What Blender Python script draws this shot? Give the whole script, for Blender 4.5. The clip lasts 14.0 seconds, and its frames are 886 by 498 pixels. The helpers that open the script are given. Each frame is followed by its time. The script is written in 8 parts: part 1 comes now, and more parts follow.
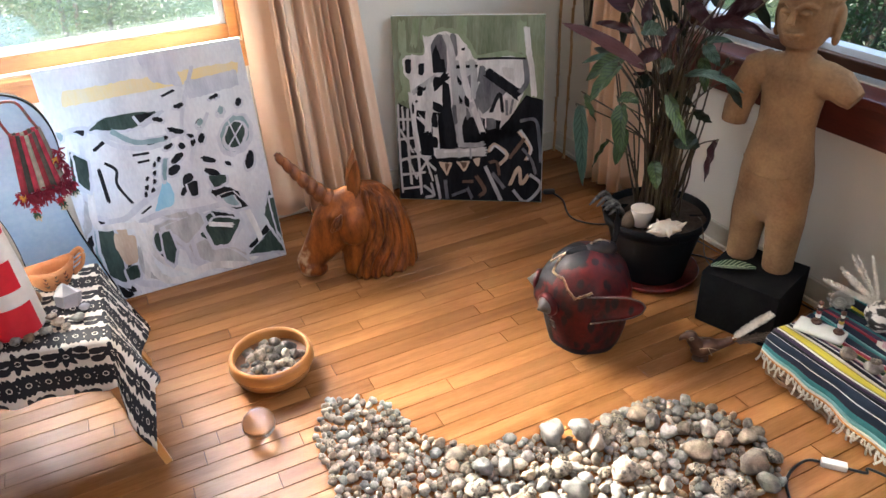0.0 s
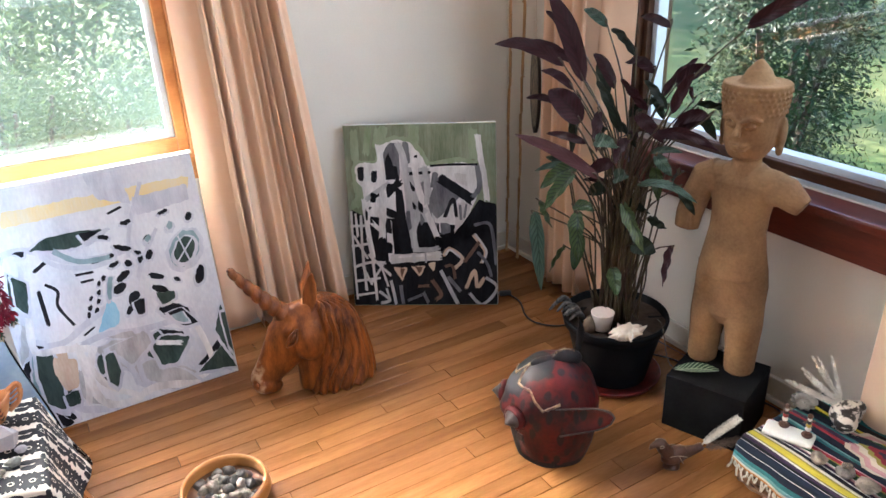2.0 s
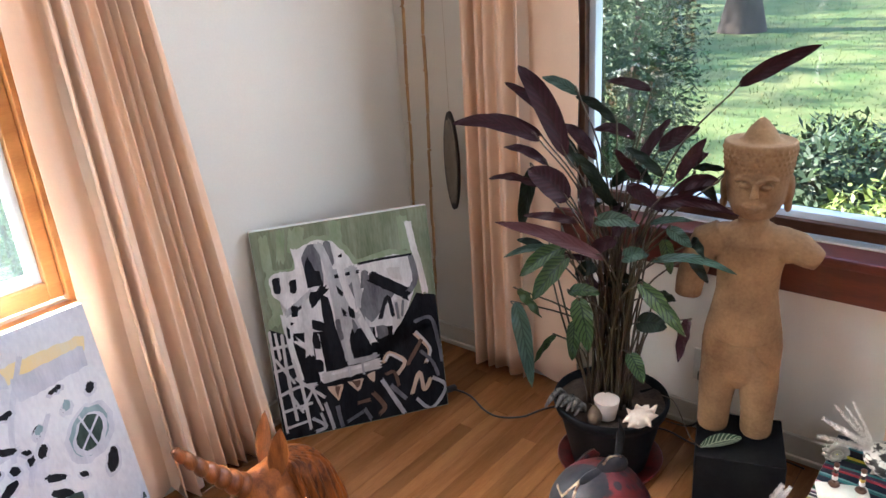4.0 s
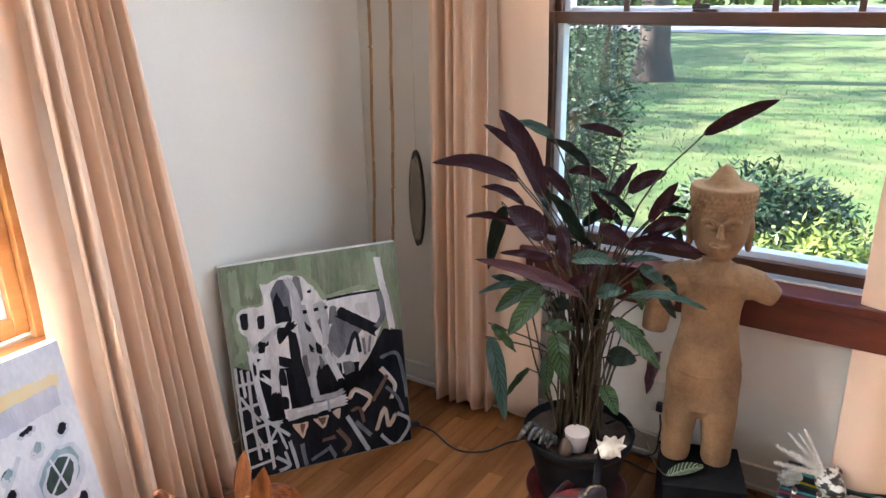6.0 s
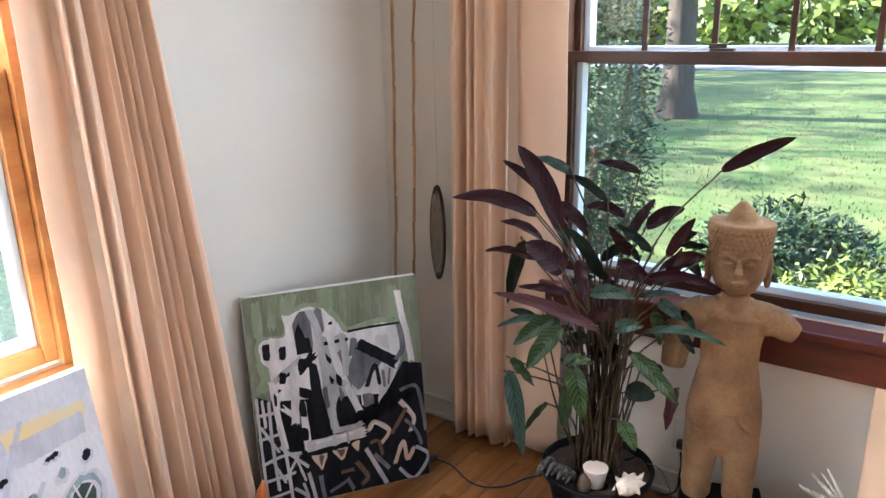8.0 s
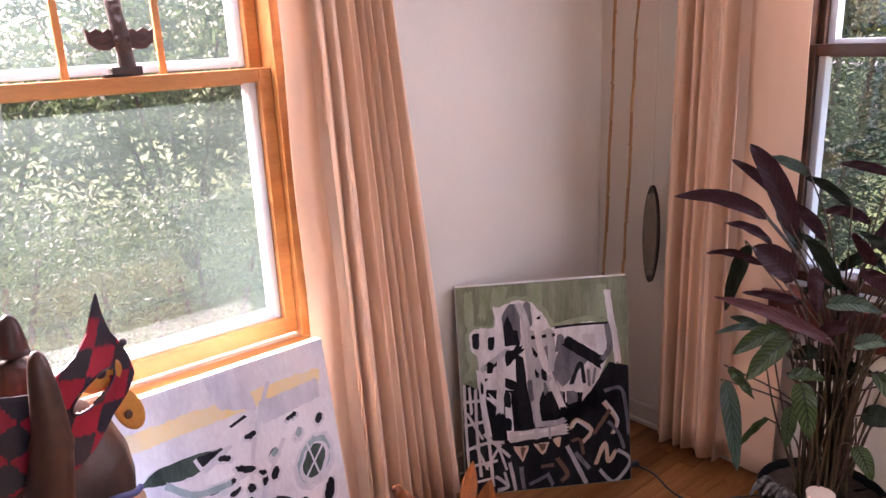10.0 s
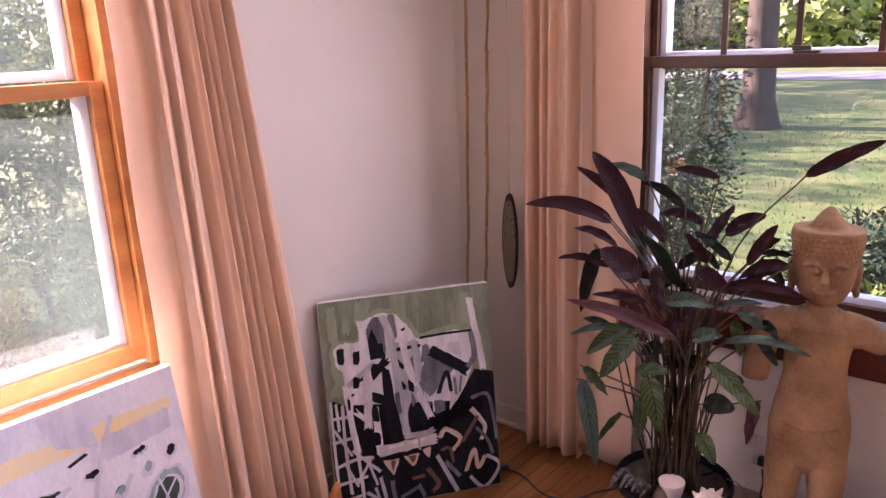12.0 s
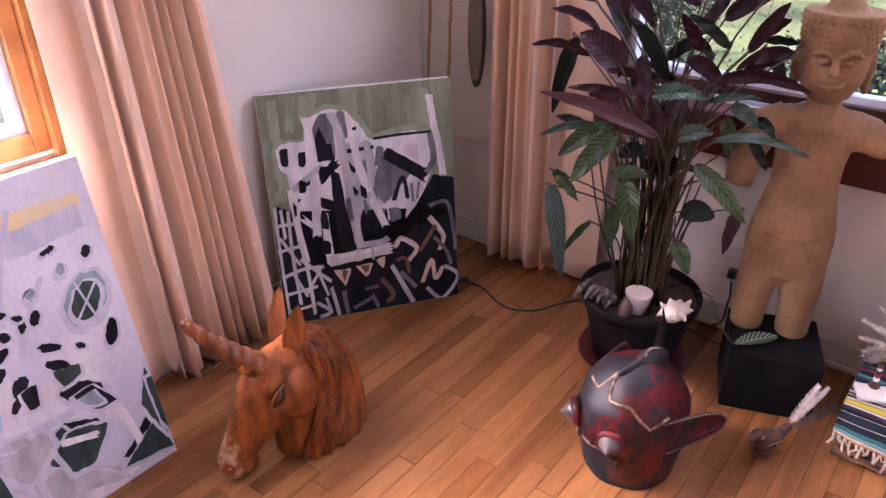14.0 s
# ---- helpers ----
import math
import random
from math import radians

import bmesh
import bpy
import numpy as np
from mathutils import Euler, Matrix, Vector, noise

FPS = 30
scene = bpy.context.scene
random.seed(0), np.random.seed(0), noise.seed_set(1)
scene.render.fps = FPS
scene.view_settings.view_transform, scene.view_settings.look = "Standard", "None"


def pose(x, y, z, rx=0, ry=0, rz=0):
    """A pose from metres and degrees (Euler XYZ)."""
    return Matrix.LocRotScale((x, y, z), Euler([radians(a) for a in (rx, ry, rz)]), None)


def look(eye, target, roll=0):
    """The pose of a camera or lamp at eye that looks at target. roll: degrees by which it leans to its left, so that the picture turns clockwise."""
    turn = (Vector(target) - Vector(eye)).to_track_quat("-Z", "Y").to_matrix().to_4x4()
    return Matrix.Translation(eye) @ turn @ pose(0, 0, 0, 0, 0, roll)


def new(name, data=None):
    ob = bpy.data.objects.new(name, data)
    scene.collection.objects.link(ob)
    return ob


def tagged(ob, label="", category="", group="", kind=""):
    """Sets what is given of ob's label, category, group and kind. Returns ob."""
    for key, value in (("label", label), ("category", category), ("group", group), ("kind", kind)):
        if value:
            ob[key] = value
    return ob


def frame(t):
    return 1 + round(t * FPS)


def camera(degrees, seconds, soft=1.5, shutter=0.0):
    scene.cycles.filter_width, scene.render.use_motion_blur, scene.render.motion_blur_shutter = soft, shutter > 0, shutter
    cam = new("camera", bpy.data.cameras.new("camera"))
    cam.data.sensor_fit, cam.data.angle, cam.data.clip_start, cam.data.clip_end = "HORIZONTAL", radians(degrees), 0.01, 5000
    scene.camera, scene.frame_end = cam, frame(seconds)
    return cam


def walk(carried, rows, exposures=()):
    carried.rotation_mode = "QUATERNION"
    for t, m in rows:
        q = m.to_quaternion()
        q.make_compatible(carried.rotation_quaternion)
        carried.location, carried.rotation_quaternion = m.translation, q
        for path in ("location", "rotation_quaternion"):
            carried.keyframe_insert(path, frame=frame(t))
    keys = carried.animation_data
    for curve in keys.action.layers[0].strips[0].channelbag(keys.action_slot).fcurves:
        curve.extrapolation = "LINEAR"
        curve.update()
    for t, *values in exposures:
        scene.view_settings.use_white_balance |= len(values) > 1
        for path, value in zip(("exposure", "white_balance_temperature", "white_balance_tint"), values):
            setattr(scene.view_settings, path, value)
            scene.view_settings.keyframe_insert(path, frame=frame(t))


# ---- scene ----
cam = camera(62.0, 14.0)
PATH = [
    (0, (0.198, 0.249, 1.455), (0.907, 1.806, 0.419), -3.1),
    (0.5, (0.203, 0.255, 1.462), (0.91, 1.816, 0.431), -3.2),
    (1, (0.196, 0.261, 1.464), (0.933, 1.828, 0.463), -3.0),
    (1.5, (0.213, 0.26, 1.473), (0.99, 1.838, 0.522), -2.9),
    (2, (0.196, 0.335, 1.51), (1.093, 1.913, 0.671), -2.6),
    (2.5, (0.107, 0.467, 1.538), (1.189, 1.958, 0.76), -3.3),
    (3, (0.075, 0.749, 1.533), (1.306, 2.128, 0.77), -3.9),
    (3.2, (0.056, 0.825, 1.563), (1.328, 2.171, 0.806), -4.3),
    (5.3, (-0.148, 1.175, 1.562), (1.394, 2.217, 0.828), -1.3),
    (5.5, (-0.16, 1.176, 1.565), (1.393, 2.211, 0.847), -1.2),
    (6, (-0.172, 1.166, 1.587), (1.401, 2.204, 0.916), -1.1),
    (6.5, (-0.187, 1.166, 1.586), (1.406, 2.197, 0.954), -1.2),
    (7, (-0.184, 1.165, 1.59), (1.415, 2.202, 0.984), -1.3),
    (7.5, (-0.176, 1.136, 1.597), (1.412, 2.196, 1.004), -1.4),
    (8, (-0.19, 1.138, 1.593), (1.372, 2.244, 1.013), -1.2),
    (8.5, (-0.226, 1.172, 1.599), (1.11, 2.542, 1.018), -1.7),
    (8.7, (-0.255, 1.176, 1.588), (0.999, 2.626, 1.018), -1.8),
    (10.8, (-0.268, 1.15, 1.567), (0.952, 2.637, 1.02), -2.7),
    (11, (-0.249, 1.141, 1.564), (1.038, 2.573, 1.025), -2.7),
    (11.5, (-0.215, 1.133, 1.567), (1.178, 2.464, 1.032), -2.5),
    (12, (-0.207, 1.134, 1.572), (1.248, 2.397, 1.036), -2.4),
    (12.5, (-0.21, 1.13, 1.579), (1.28, 2.345, 1.029), -2.0),
    (13, (-0.206, 1.118, 1.575), (1.269, 2.334, 0.988), -1.8),
    (13.5, (-0.172, 1.16, 1.52), (1.253, 2.33, 0.745), -1.0),
    (14, (-0.043, 1.252, 1.409), (1.329, 2.333, 0.435), -0.4),
]
LIGHT = [(0, 2.42, 5700, 10), (3.2, 2.70, 5500, 12), (8.6, 2.66, 5400, 10), (10.8, 2.25, 6450, 52), (14, 2.52, 5750, 48)]
walk(cam, [(t, look(eye, target, roll)) for t, eye, target, roll in PATH], LIGHT)

# ---- world and light ----
world = bpy.data.worlds.new("sky")
scene.world = world
world.use_nodes = True
wn = world.node_tree.nodes
sky = wn.new("ShaderNodeTexSky")
sky.sky_type, sky.sun_disc = "NISHITA", False
SUN_EL, SUN_AZ = radians(27), radians(-15)   # height; turn from +y towards +x
sky.sun_elevation, sky.sun_rotation = SUN_EL, SUN_AZ
world.node_tree.links.new(sky.outputs[0], wn["Background"].inputs[0])
wn["Background"].inputs[1].default_value = 0.10
sun = new("sun", bpy.data.lights.new("sun", "SUN"))
sun.data.energy, sun.data.angle, sun.data.color = 5.0, radians(0.6), (1.0, 0.86, 0.68)
sun_dir = Vector((math.sin(SUN_AZ) * math.cos(SUN_EL), math.cos(SUN_AZ) * math.cos(SUN_EL), math.sin(SUN_EL)))
sun.matrix_world = look(sun_dir * 30, (0, 0, 0))


def window_light(name, eye, target, w, h, watts, color):
    lamp = new(name, bpy.data.lights.new(name, "AREA"))
    lamp.data.shape, lamp.data.size, lamp.data.size_y = "RECTANGLE", w, h
    lamp.data.energy, lamp.data.color = watts, color
    lamp.matrix_world = look(eye, target)
    return lamp


window_light("window_light_north", (-0.05, 3.14, 1.95), (0.0, 1.6, 0.6), 1.4, 0.28, 3.5, (0.92, 0.97, 1.0))
window_light("window_light_east", (2.21, 1.35, 1.95), (0.6, 1.9, 0.9), 1.6, 0.28, 5.5, (0.92, 0.97, 1.0))
# added fill lamp behind the viewer; no source is known there
window_light("fill_light_back", (-0.2, -1.94, 1.45), (0.3, 3, 0.9), 2.2, 1.2, 4.5, (1.0, 0.95, 0.88))


# ---- materials ----
def mat(name, c1, c2=None, scale=8.0, rough=0.6, metal=0.0, bump=0.0, fine=None, stretch=(1, 1, 1), contrast=(0.35, 0.65), vary=0.0, **more):
    """Two colours mixed by noise at two sizes, with a fine relief."""
    m = bpy.data.materials.new(name)
    m.use_nodes = True
    n, l = m.node_tree.nodes, m.node_tree.links
    b = n["Principled BSDF"]
    b.inputs["Roughness"].default_value, b.inputs["Metallic"].default_value = rough, metal
    co, mp = n.new("ShaderNodeTexCoord"), n.new("ShaderNodeMapping")
    mp.inputs["Scale"].default_value = stretch
    l.new(co.outputs["Object"], mp.inputs["Vector"])
    big, small = n.new("ShaderNodeTexNoise"), n.new("ShaderNodeTexNoise")
    for tex, s, d in ((big, scale, 5), (small, fine or scale * 9, 3)):
        tex.inputs["Scale"].default_value, tex.inputs["Detail"].default_value = s, d
        l.new(mp.outputs[0], tex.inputs["Vector"])
    add = n.new("ShaderNodeMath")
    add.operation = "MULTIPLY_ADD"
    l.new(small.outputs[0], add.inputs[0])
    add.inputs[1].default_value = 0.35
    l.new(big.outputs[0], add.inputs[2])
    ramp = n.new("ShaderNodeMapRange")
    ramp.inputs[1].default_value, ramp.inputs[2].default_value = contrast[0] + 0.17, contrast[1] + 0.17
    l.new(add.outputs[0], ramp.inputs[0])
    mix = n.new("ShaderNodeMix")
    mix.data_type = "RGBA"
    mix.inputs[6].default_value, mix.inputs[7].default_value = (*c1, 1), (*(c2 or [v * 0.8 for v in c1]), 1)
    l.new(ramp.outputs[0], mix.inputs[0])
    out = mix.outputs[2]
    if vary:
        info, hsv = n.new("ShaderNodeObjectInfo"), n.new("ShaderNodeHueSaturation")
        rng = n.new("ShaderNodeMapRange")
        rng.inputs[3].default_value, rng.inputs[4].default_value = 1 - vary, 1 + vary
        l.new(info.outputs["Random"], rng.inputs[0])
        l.new(rng.outputs[0], hsv.inputs["Value"])
        l.new(out, hsv.inputs["Color"])
        out = hsv.outputs[0]
    l.new(out, b.inputs["Base Color"])
    if bump:
        bp = n.new("ShaderNodeBump")
        bp.inputs["Strength"].default_value, bp.inputs["Distance"].default_value = bump, 0.004
        l.new(add.outputs[0], bp.inputs["Height"])
        l.new(bp.outputs[0], b.inputs["Normal"])
    for k, v in more.items():
        b.inputs[k.replace("_", " ")].default_value = v
    return m


def glass_mat(name, tint=(1, 1, 1), rough=0.0, ior=1.45):
    m = bpy.data.materials.new(name)
    m.use_nodes = True
    b = m.node_tree.nodes["Principled BSDF"]
    b.inputs["Base Color"].default_value = (*tint, 1)
    b.inputs["Transmission Weight"].default_value = 1
    b.inputs["Roughness"].default_value, b.inputs["IOR"].default_value = rough, ior
    return m


def floor_mat():
    """Strip maple: each plank its own tone, grain along x."""
    m = mat("maple_floor", (0.33, 0.152, 0.052), (0.205, 0.084, 0.026), scale=2.2, fine=30, rough=0.27, bump=0.05, stretch=(0.9, 9, 9), contrast=(0.34, 0.68))
    n, l = m.node_tree.nodes, m.node_tree.links
    info = n.new("ShaderNodeObjectInfo")
    ramp = n.new("ShaderNodeValToRGB")
    el = ramp.color_ramp.elements
    el[0].position, el[0].color = 0.0, (0.70, 0.62, 0.57, 1)
    el[1].position, el[1].color = 1.0, (1.16, 1.13, 1.06, 1)
    e = el.new(0.25)
    e.color = (0.88, 0.84, 0.82, 1)
    l.new(info.outputs["Random"], ramp.inputs[0])
    mul = n.new("ShaderNodeMix")
    mul.data_type, mul.blend_type = "RGBA", "MULTIPLY"
    mul.inputs[0].default_value = 1
    b = n["Principled BSDF"]
    src = b.inputs["Base Color"].links[0].from_socket
    l.new(src, mul.inputs[6])
    l.new(ramp.outputs[0], mul.inputs[7])
    l.new(mul.outputs[2], b.inputs["Base Color"])
    # grain differs from plank to plank
    for tex in [x for x in n if x.type == "TEX_NOISE"]:
        tex.noise_dimensions = "4D"
        k = n.new("ShaderNodeMath")
        k.operation = "MULTIPLY"
        k.inputs[1].default_value = 40
        l.new(info.outputs["Random"], k.inputs[0])
        l.new(k.outputs[0], tex.inputs["W"])
    return m


M_FLOOR = floor_mat()
M_GAP = mat("dark_joint", (0.035, 0.02, 0.012), rough=0.9)
M_WALL = mat("cream_wall", (0.75, 0.70, 0.615), (0.69, 0.645, 0.565), scale=1.3, fine=160, rough=0.75, bump=0.06)
M_CEIL = mat("white_ceiling", (0.78, 0.76, 0.72), (0.72, 0.70, 0.66), scale=2, rough=0.8)
M_TRIM = mat("cream_trim", (0.66, 0.63, 0.56), (0.58, 0.55, 0.48), scale=5, rough=0.45, bump=0.05)
M_OAK = mat("golden_oak", (0.62, 0.29, 0.085), (0.44, 0.18, 0.048), scale=3, fine=45, rough=0.38, bump=0.12, stretch=(1, 6, 6), contrast=(0.3, 0.7))
M_WALNUT = mat("dark_window_wood", (0.10, 0.042, 0.02), (0.05, 0.02, 0.01), scale=3, fine=45, rough=0.35, bump=0.1, stretch=(6, 1, 6))
M_SILL = mat("red_mahogany", (0.115, 0.022, 0.012), (0.06, 0.012, 0.008), scale=3, fine=40, rough=0.28, bump=0.06, stretch=(6, 1, 6))
M_VINYL = mat("white_vinyl", (0.78, 0.80, 0.82), (0.70, 0.73, 0.76), scale=4, rough=0.4)
M_GLASS = glass_mat("window_glass")


def dust_haze_glass():
    """A dusty pane; its pale teal veil also imitates the bright window haze."""
    m = glass_mat("dust_haze_window_glass")
    n, l = m.node_tree.nodes, m.node_tree.links
    tr, mx = n.new("ShaderNodeBsdfTranslucent"), n.new("ShaderNodeMixShader")
    nz, rg = n.new("ShaderNodeTexNoise"), n.new("ShaderNodeMapRange")
    nz.inputs["Scale"].default_value, nz.inputs["Detail"].default_value = 3, 8
    rg.inputs[1].default_value, rg.inputs[2].default_value = 0.3, 0.7
    rg.inputs[3].default_value, rg.inputs[4].default_value = 0.012, 0.032
    co = n.new("ShaderNodeTexCoord")
    l.new(co.outputs["Object"], nz.inputs["Vector"])
    l.new(nz.outputs[0], rg.inputs[0])
    l.new(rg.outputs[0], mx.inputs[0])
    tr.inputs[0].default_value = (0.66, 0.95, 0.93, 1)
    l.new(n["Principled BSDF"].outputs[0], mx.inputs[1])
    l.new(tr.outputs[0], mx.inputs[2])
    l.new(mx.outputs[0], n["Material Output"].inputs[0])
    return m


M_DUST_HAZE = dust_haze_glass()
M_METAL = mat("dark_bronze", (0.05, 0.04, 0.03), (0.09, 0.07, 0.05), rough=0.35, metal=0.8)
M_CURTAIN = mat("peach_curtain", (0.88, 0.64, 0.45), (0.82, 0.58, 0.40), scale=3, fine=400, rough=0.85, bump=0.12, stretch=(1, 1, 0.25), Sheen_Weight=0.25)
M_GRASS = mat("lawn_grass", (0.065, 0.135, 0.024), (0.165, 0.185, 0.060), scale=1.3, fine=14, rough=0.95, bump=0.8, contrast=(0.3, 0.7))
M_ROAD = mat("pale_asphalt", (0.30, 0.29, 0.28), (0.24, 0.235, 0.23), scale=1.5, fine=60, rough=0.9)
M_LEAF_OUT = mat("shrub_leaf", (0.035, 0.075, 0.018), (0.075, 0.12, 0.03), scale=3, fine=30, rough=0.55, vary=0.25)
M_LEAF_BUSH = mat("grey_green_bush_leaf", (0.036, 0.068, 0.028), (0.080, 0.105, 0.050), scale=2, fine=30, rough=0.5, vary=0.3)


def let_light_through(m, colour, share):
    """Thin leaves glow a little when the sun stands behind them."""
    n, l = m.node_tree.nodes, m.node_tree.links
    tr, mx = n.new("ShaderNodeBsdfTranslucent"), n.new("ShaderNodeMixShader")
    tr.inputs[0].default_value = (*colour, 1)
    mx.inputs[0].default_value = share
    l.new(n["Principled BSDF"].outputs[0], mx.inputs[1])
    l.new(tr.outputs[0], mx.inputs[2])
    l.new(mx.outputs[0], n["Material Output"].inputs[0])


let_light_through(M_CURTAIN, (0.92, 0.56, 0.30), 0.12)
let_light_through(M_LEAF_BUSH, (0.10, 0.15, 0.06), 0.45)
M_LEAF_PALE = mat("hedge_leaf_yellow_green", (0.22, 0.28, 0.05), (0.12, 0.18, 0.035), scale=3, fine=30, rough=0.5)
M_LEAF_DARK = mat("evergreen_leaf", (0.018, 0.045, 0.018), (0.035, 0.07, 0.02), scale=3, fine=30, rough=0.6)
M_BARK = mat("rough_bark", (0.12, 0.095, 0.075), (0.055, 0.042, 0.032), scale=5, fine=30, rough=0.95, bump=1.0, stretch=(3, 3, 0.6))


# ---- mesh tools ----
def mesh_ob(name, bm, material, smooth=False):
    me = bpy.data.meshes.new(name)
    bm.to_mesh(me)
    bm.free()
    for p in me.polygons:
        p.use_smooth = smooth
    for x in (material if isinstance(material, (list, tuple)) else [material]):
        me.materials.append(x)
    return new(name, me)


def thing(name, place, label, category, group="", turn=0.0, kind=""):
    ob = new(name)
    ob.empty_display_size = 0.05
    ob.matrix_world = pose(*place, 0, 0, turn)
    return tagged(ob, label, category, group, kind)


def part(name, bm, material, parent, label="", smooth=False, at=None):
    ob = mesh_ob(name, bm, material, smooth)
    ob.parent = parent
    if at is not None:
        ob.matrix_local = at
    if label:
        ob["label"] = label
    return ob


def box(bm, x0, x1, y0, y1, z0, z1, bevel=0.0):
    r = bmesh.ops.create_cube(bm, size=1)
    bmesh.ops.scale(bm, vec=(x1 - x0, y1 - y0, z1 - z0), verts=r["verts"])
    bmesh.ops.translate(bm, vec=((x0 + x1) / 2, (y0 + y1) / 2, (z0 + z1) / 2), verts=r["verts"])
    if bevel:
        edges = list({e for v in r["verts"] for e in v.link_edges})
        bmesh.ops.bevel(bm, geom=edges, offset=bevel, segments=2, profile=0.6, affect="EDGES")
    return bm


def boxed(*a, bevel=0.0):
    return box(bmesh.new(), *a, bevel=bevel)


def lathe(profile, n=40, wobble=None):
    """Turn (radius, height) pairs round z."""
    bm = bmesh.new()
    rings = []
    for r, z in profile:
        ring = []
        for i in range(n):
            a = 2 * math.pi * i / n
            rr = r * (wobble(a, z) if wobble else 1)
            ring.append(bm.verts.new((rr * math.cos(a), rr * math.sin(a), z)))
        rings.append(ring)
    for p, q in zip(rings, rings[1:]):
        for i in range(n):
            bm.faces.new((p[i], p[(i + 1) % n], q[(i + 1) % n], q[i]))
    bm.faces.new(rings[0][::-1])
    bm.faces.new(rings[-1])
    bmesh.ops.recalc_face_normals(bm, faces=bm.faces)
    return bm


def tube(bm, pts, radii, n=8, squash=1.0, side=None):
    """A round bar along points, its ends closed."""
    pts = [Vector(p) for p in pts]
    if not isinstance(radii, (list, tuple)):
        radii = [radii] * len(pts)
    rings, up = [], Vector((0, 0, 1))
    for i, p in enumerate(pts):
        d = (pts[min(i + 1, len(pts) - 1)] - pts[max(i - 1, 0)]).normalized()
        u = d.cross(Vector(side) if side else up)
        if u.length < 0.05:
            u = d.cross(Vector((1, 0, 0)))
        u.normalize()
        v = d.cross(u)
        rings.append([bm.verts.new(p + radii[i] * (math.cos(a) * u + squash * math.sin(a) * v)) for a in [2 * math.pi * k / n for k in range(n)]])
    for p, q in zip(rings, rings[1:]):
        for i in range(n):
            bm.faces.new((p[i], p[(i + 1) % n], q[(i + 1) % n], q[i]))
    bm.faces.new(rings[0][::-1])
    bm.faces.new(rings[-1])
    return bm


def curve_pts(pts, n=24):
    """A smooth line through points (Catmull-Rom)."""
    p = [Vector(pts[0])] + [Vector(x) for x in pts] + [Vector(pts[-1])]
    out = []
    segs = len(p) - 3
    for k in range(n + 1):
        f = k / n * segs
        i = min(int(f), segs - 1)
        t = f - i
        a, b, c, d = p[i:i + 4]
        out.append(0.5 * ((2 * b) + (c - a) * t + (2 * a - 5 * b + 4 * c - d) * t * t + (3 * b - a - 3 * c + d) * t ** 3))
    return out


# ---- the room ----
WX, WY, H = 2.10, 3.03, 2.45          # inner faces of the two window walls, ceiling
X0, Y0 = -2.6, -2.0                   # far walls behind the viewer
T = 0.16
LW = (-0.80, 0.728, 0.74, 2.12)       # opening in the north wall: x0, x1, z0, z1
RW = (0.45, 2.262, 0.735, 2.12)       # opening in the east wall: y0, y1, z0, z1
BW = (-1.4, 1.0, 0.8, 2.1)            # opening in the south wall, added unseen for the fill light


# assumed grey for the unseen south and west walls, darker than the cream
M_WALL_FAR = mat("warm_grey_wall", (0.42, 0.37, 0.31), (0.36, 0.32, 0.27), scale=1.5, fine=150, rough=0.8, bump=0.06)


def wall(name, axis, face, outer, a0, a1, hole, label):
    bm = bmesh.new()
    lo, hi = min(face, outer), max(face, outer)

    def piece(u0, u1, z0, z1):
        if axis == "y":
            box(bm, u0, u1, lo, hi, z0, z1)
        else:
            box(bm, lo, hi, u0, u1, z0, z1)
    if hole:
        h0, h1, z0, z1 = hole
        piece(a0, h0, 0, H)
        piece(h1, a1, 0, H)
        piece(h0, h1, 0, z0)
        piece(h0, h1, z1, H)
    else:
        piece(a0, a1, 0, H)
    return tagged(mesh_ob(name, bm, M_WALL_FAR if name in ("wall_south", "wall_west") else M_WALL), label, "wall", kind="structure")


wall("wall_north", "y", WY, WY + T, X0 - T, WX + T, LW, "cream painted plaster wall with a window")
wall("wall_east", "x", WX, WX + T, Y0, WY, RW, "cream painted plaster wall with a wide window")
wall("wall_south", "y", Y0, Y0 - T, X0 - T, WX + T, BW, "unseen warm grey plaster wall with an added window")
wall("wall_west", "x", X0, X0 - T, Y0, WY, None, "unseen plain warm grey wall closing the room")
tagged(mesh_ob("ceiling", boxed(X0 - T, WX + T, Y0 - T, WY + T, H, H + 0.12), M_CEIL), "plain white painted ceiling", "ceiling", kind="structure")
floor = tagged(mesh_ob("floor", boxed(X0 - T, WX + T, Y0 - T, WY + T, -0.12, -0.005), M_GAP), "golden strip maple floor with dark joints", "floor", kind="structure")


def baseboard(name, x0, x1, y0, y1, inward):
    bm = bmesh.new()
    box(bm, x0, x1, y0, y1, 0, 0.085, bevel=0.003)
    ob = mesh_ob(name, bm, M_TRIM)
    return tagged(ob, "cream painted wooden baseboard along the wall", "baseboard", kind="structure")


baseboard("baseboard_north", X0, WX - 0.016, WY - 0.015, WY, 0)
baseboard("baseboard_east", WX - 0.015, WX, Y0, WY - 0.001, 0)
for nm, bx in (("trim_shoe_east", (WX - 0.028, WX - 0.0155, Y0, WY - 0.016, 0, 0.018)), ("trim_shoe_north", (X0, WX - 0.03, WY - 0.028, WY - 0.0155, 0, 0.018))):
    tagged(mesh_ob(nm, boxed(*bx, bevel=0.004), M_TRIM), "cream quarter-round shoe moulding along the floor", "trim", kind="structure")


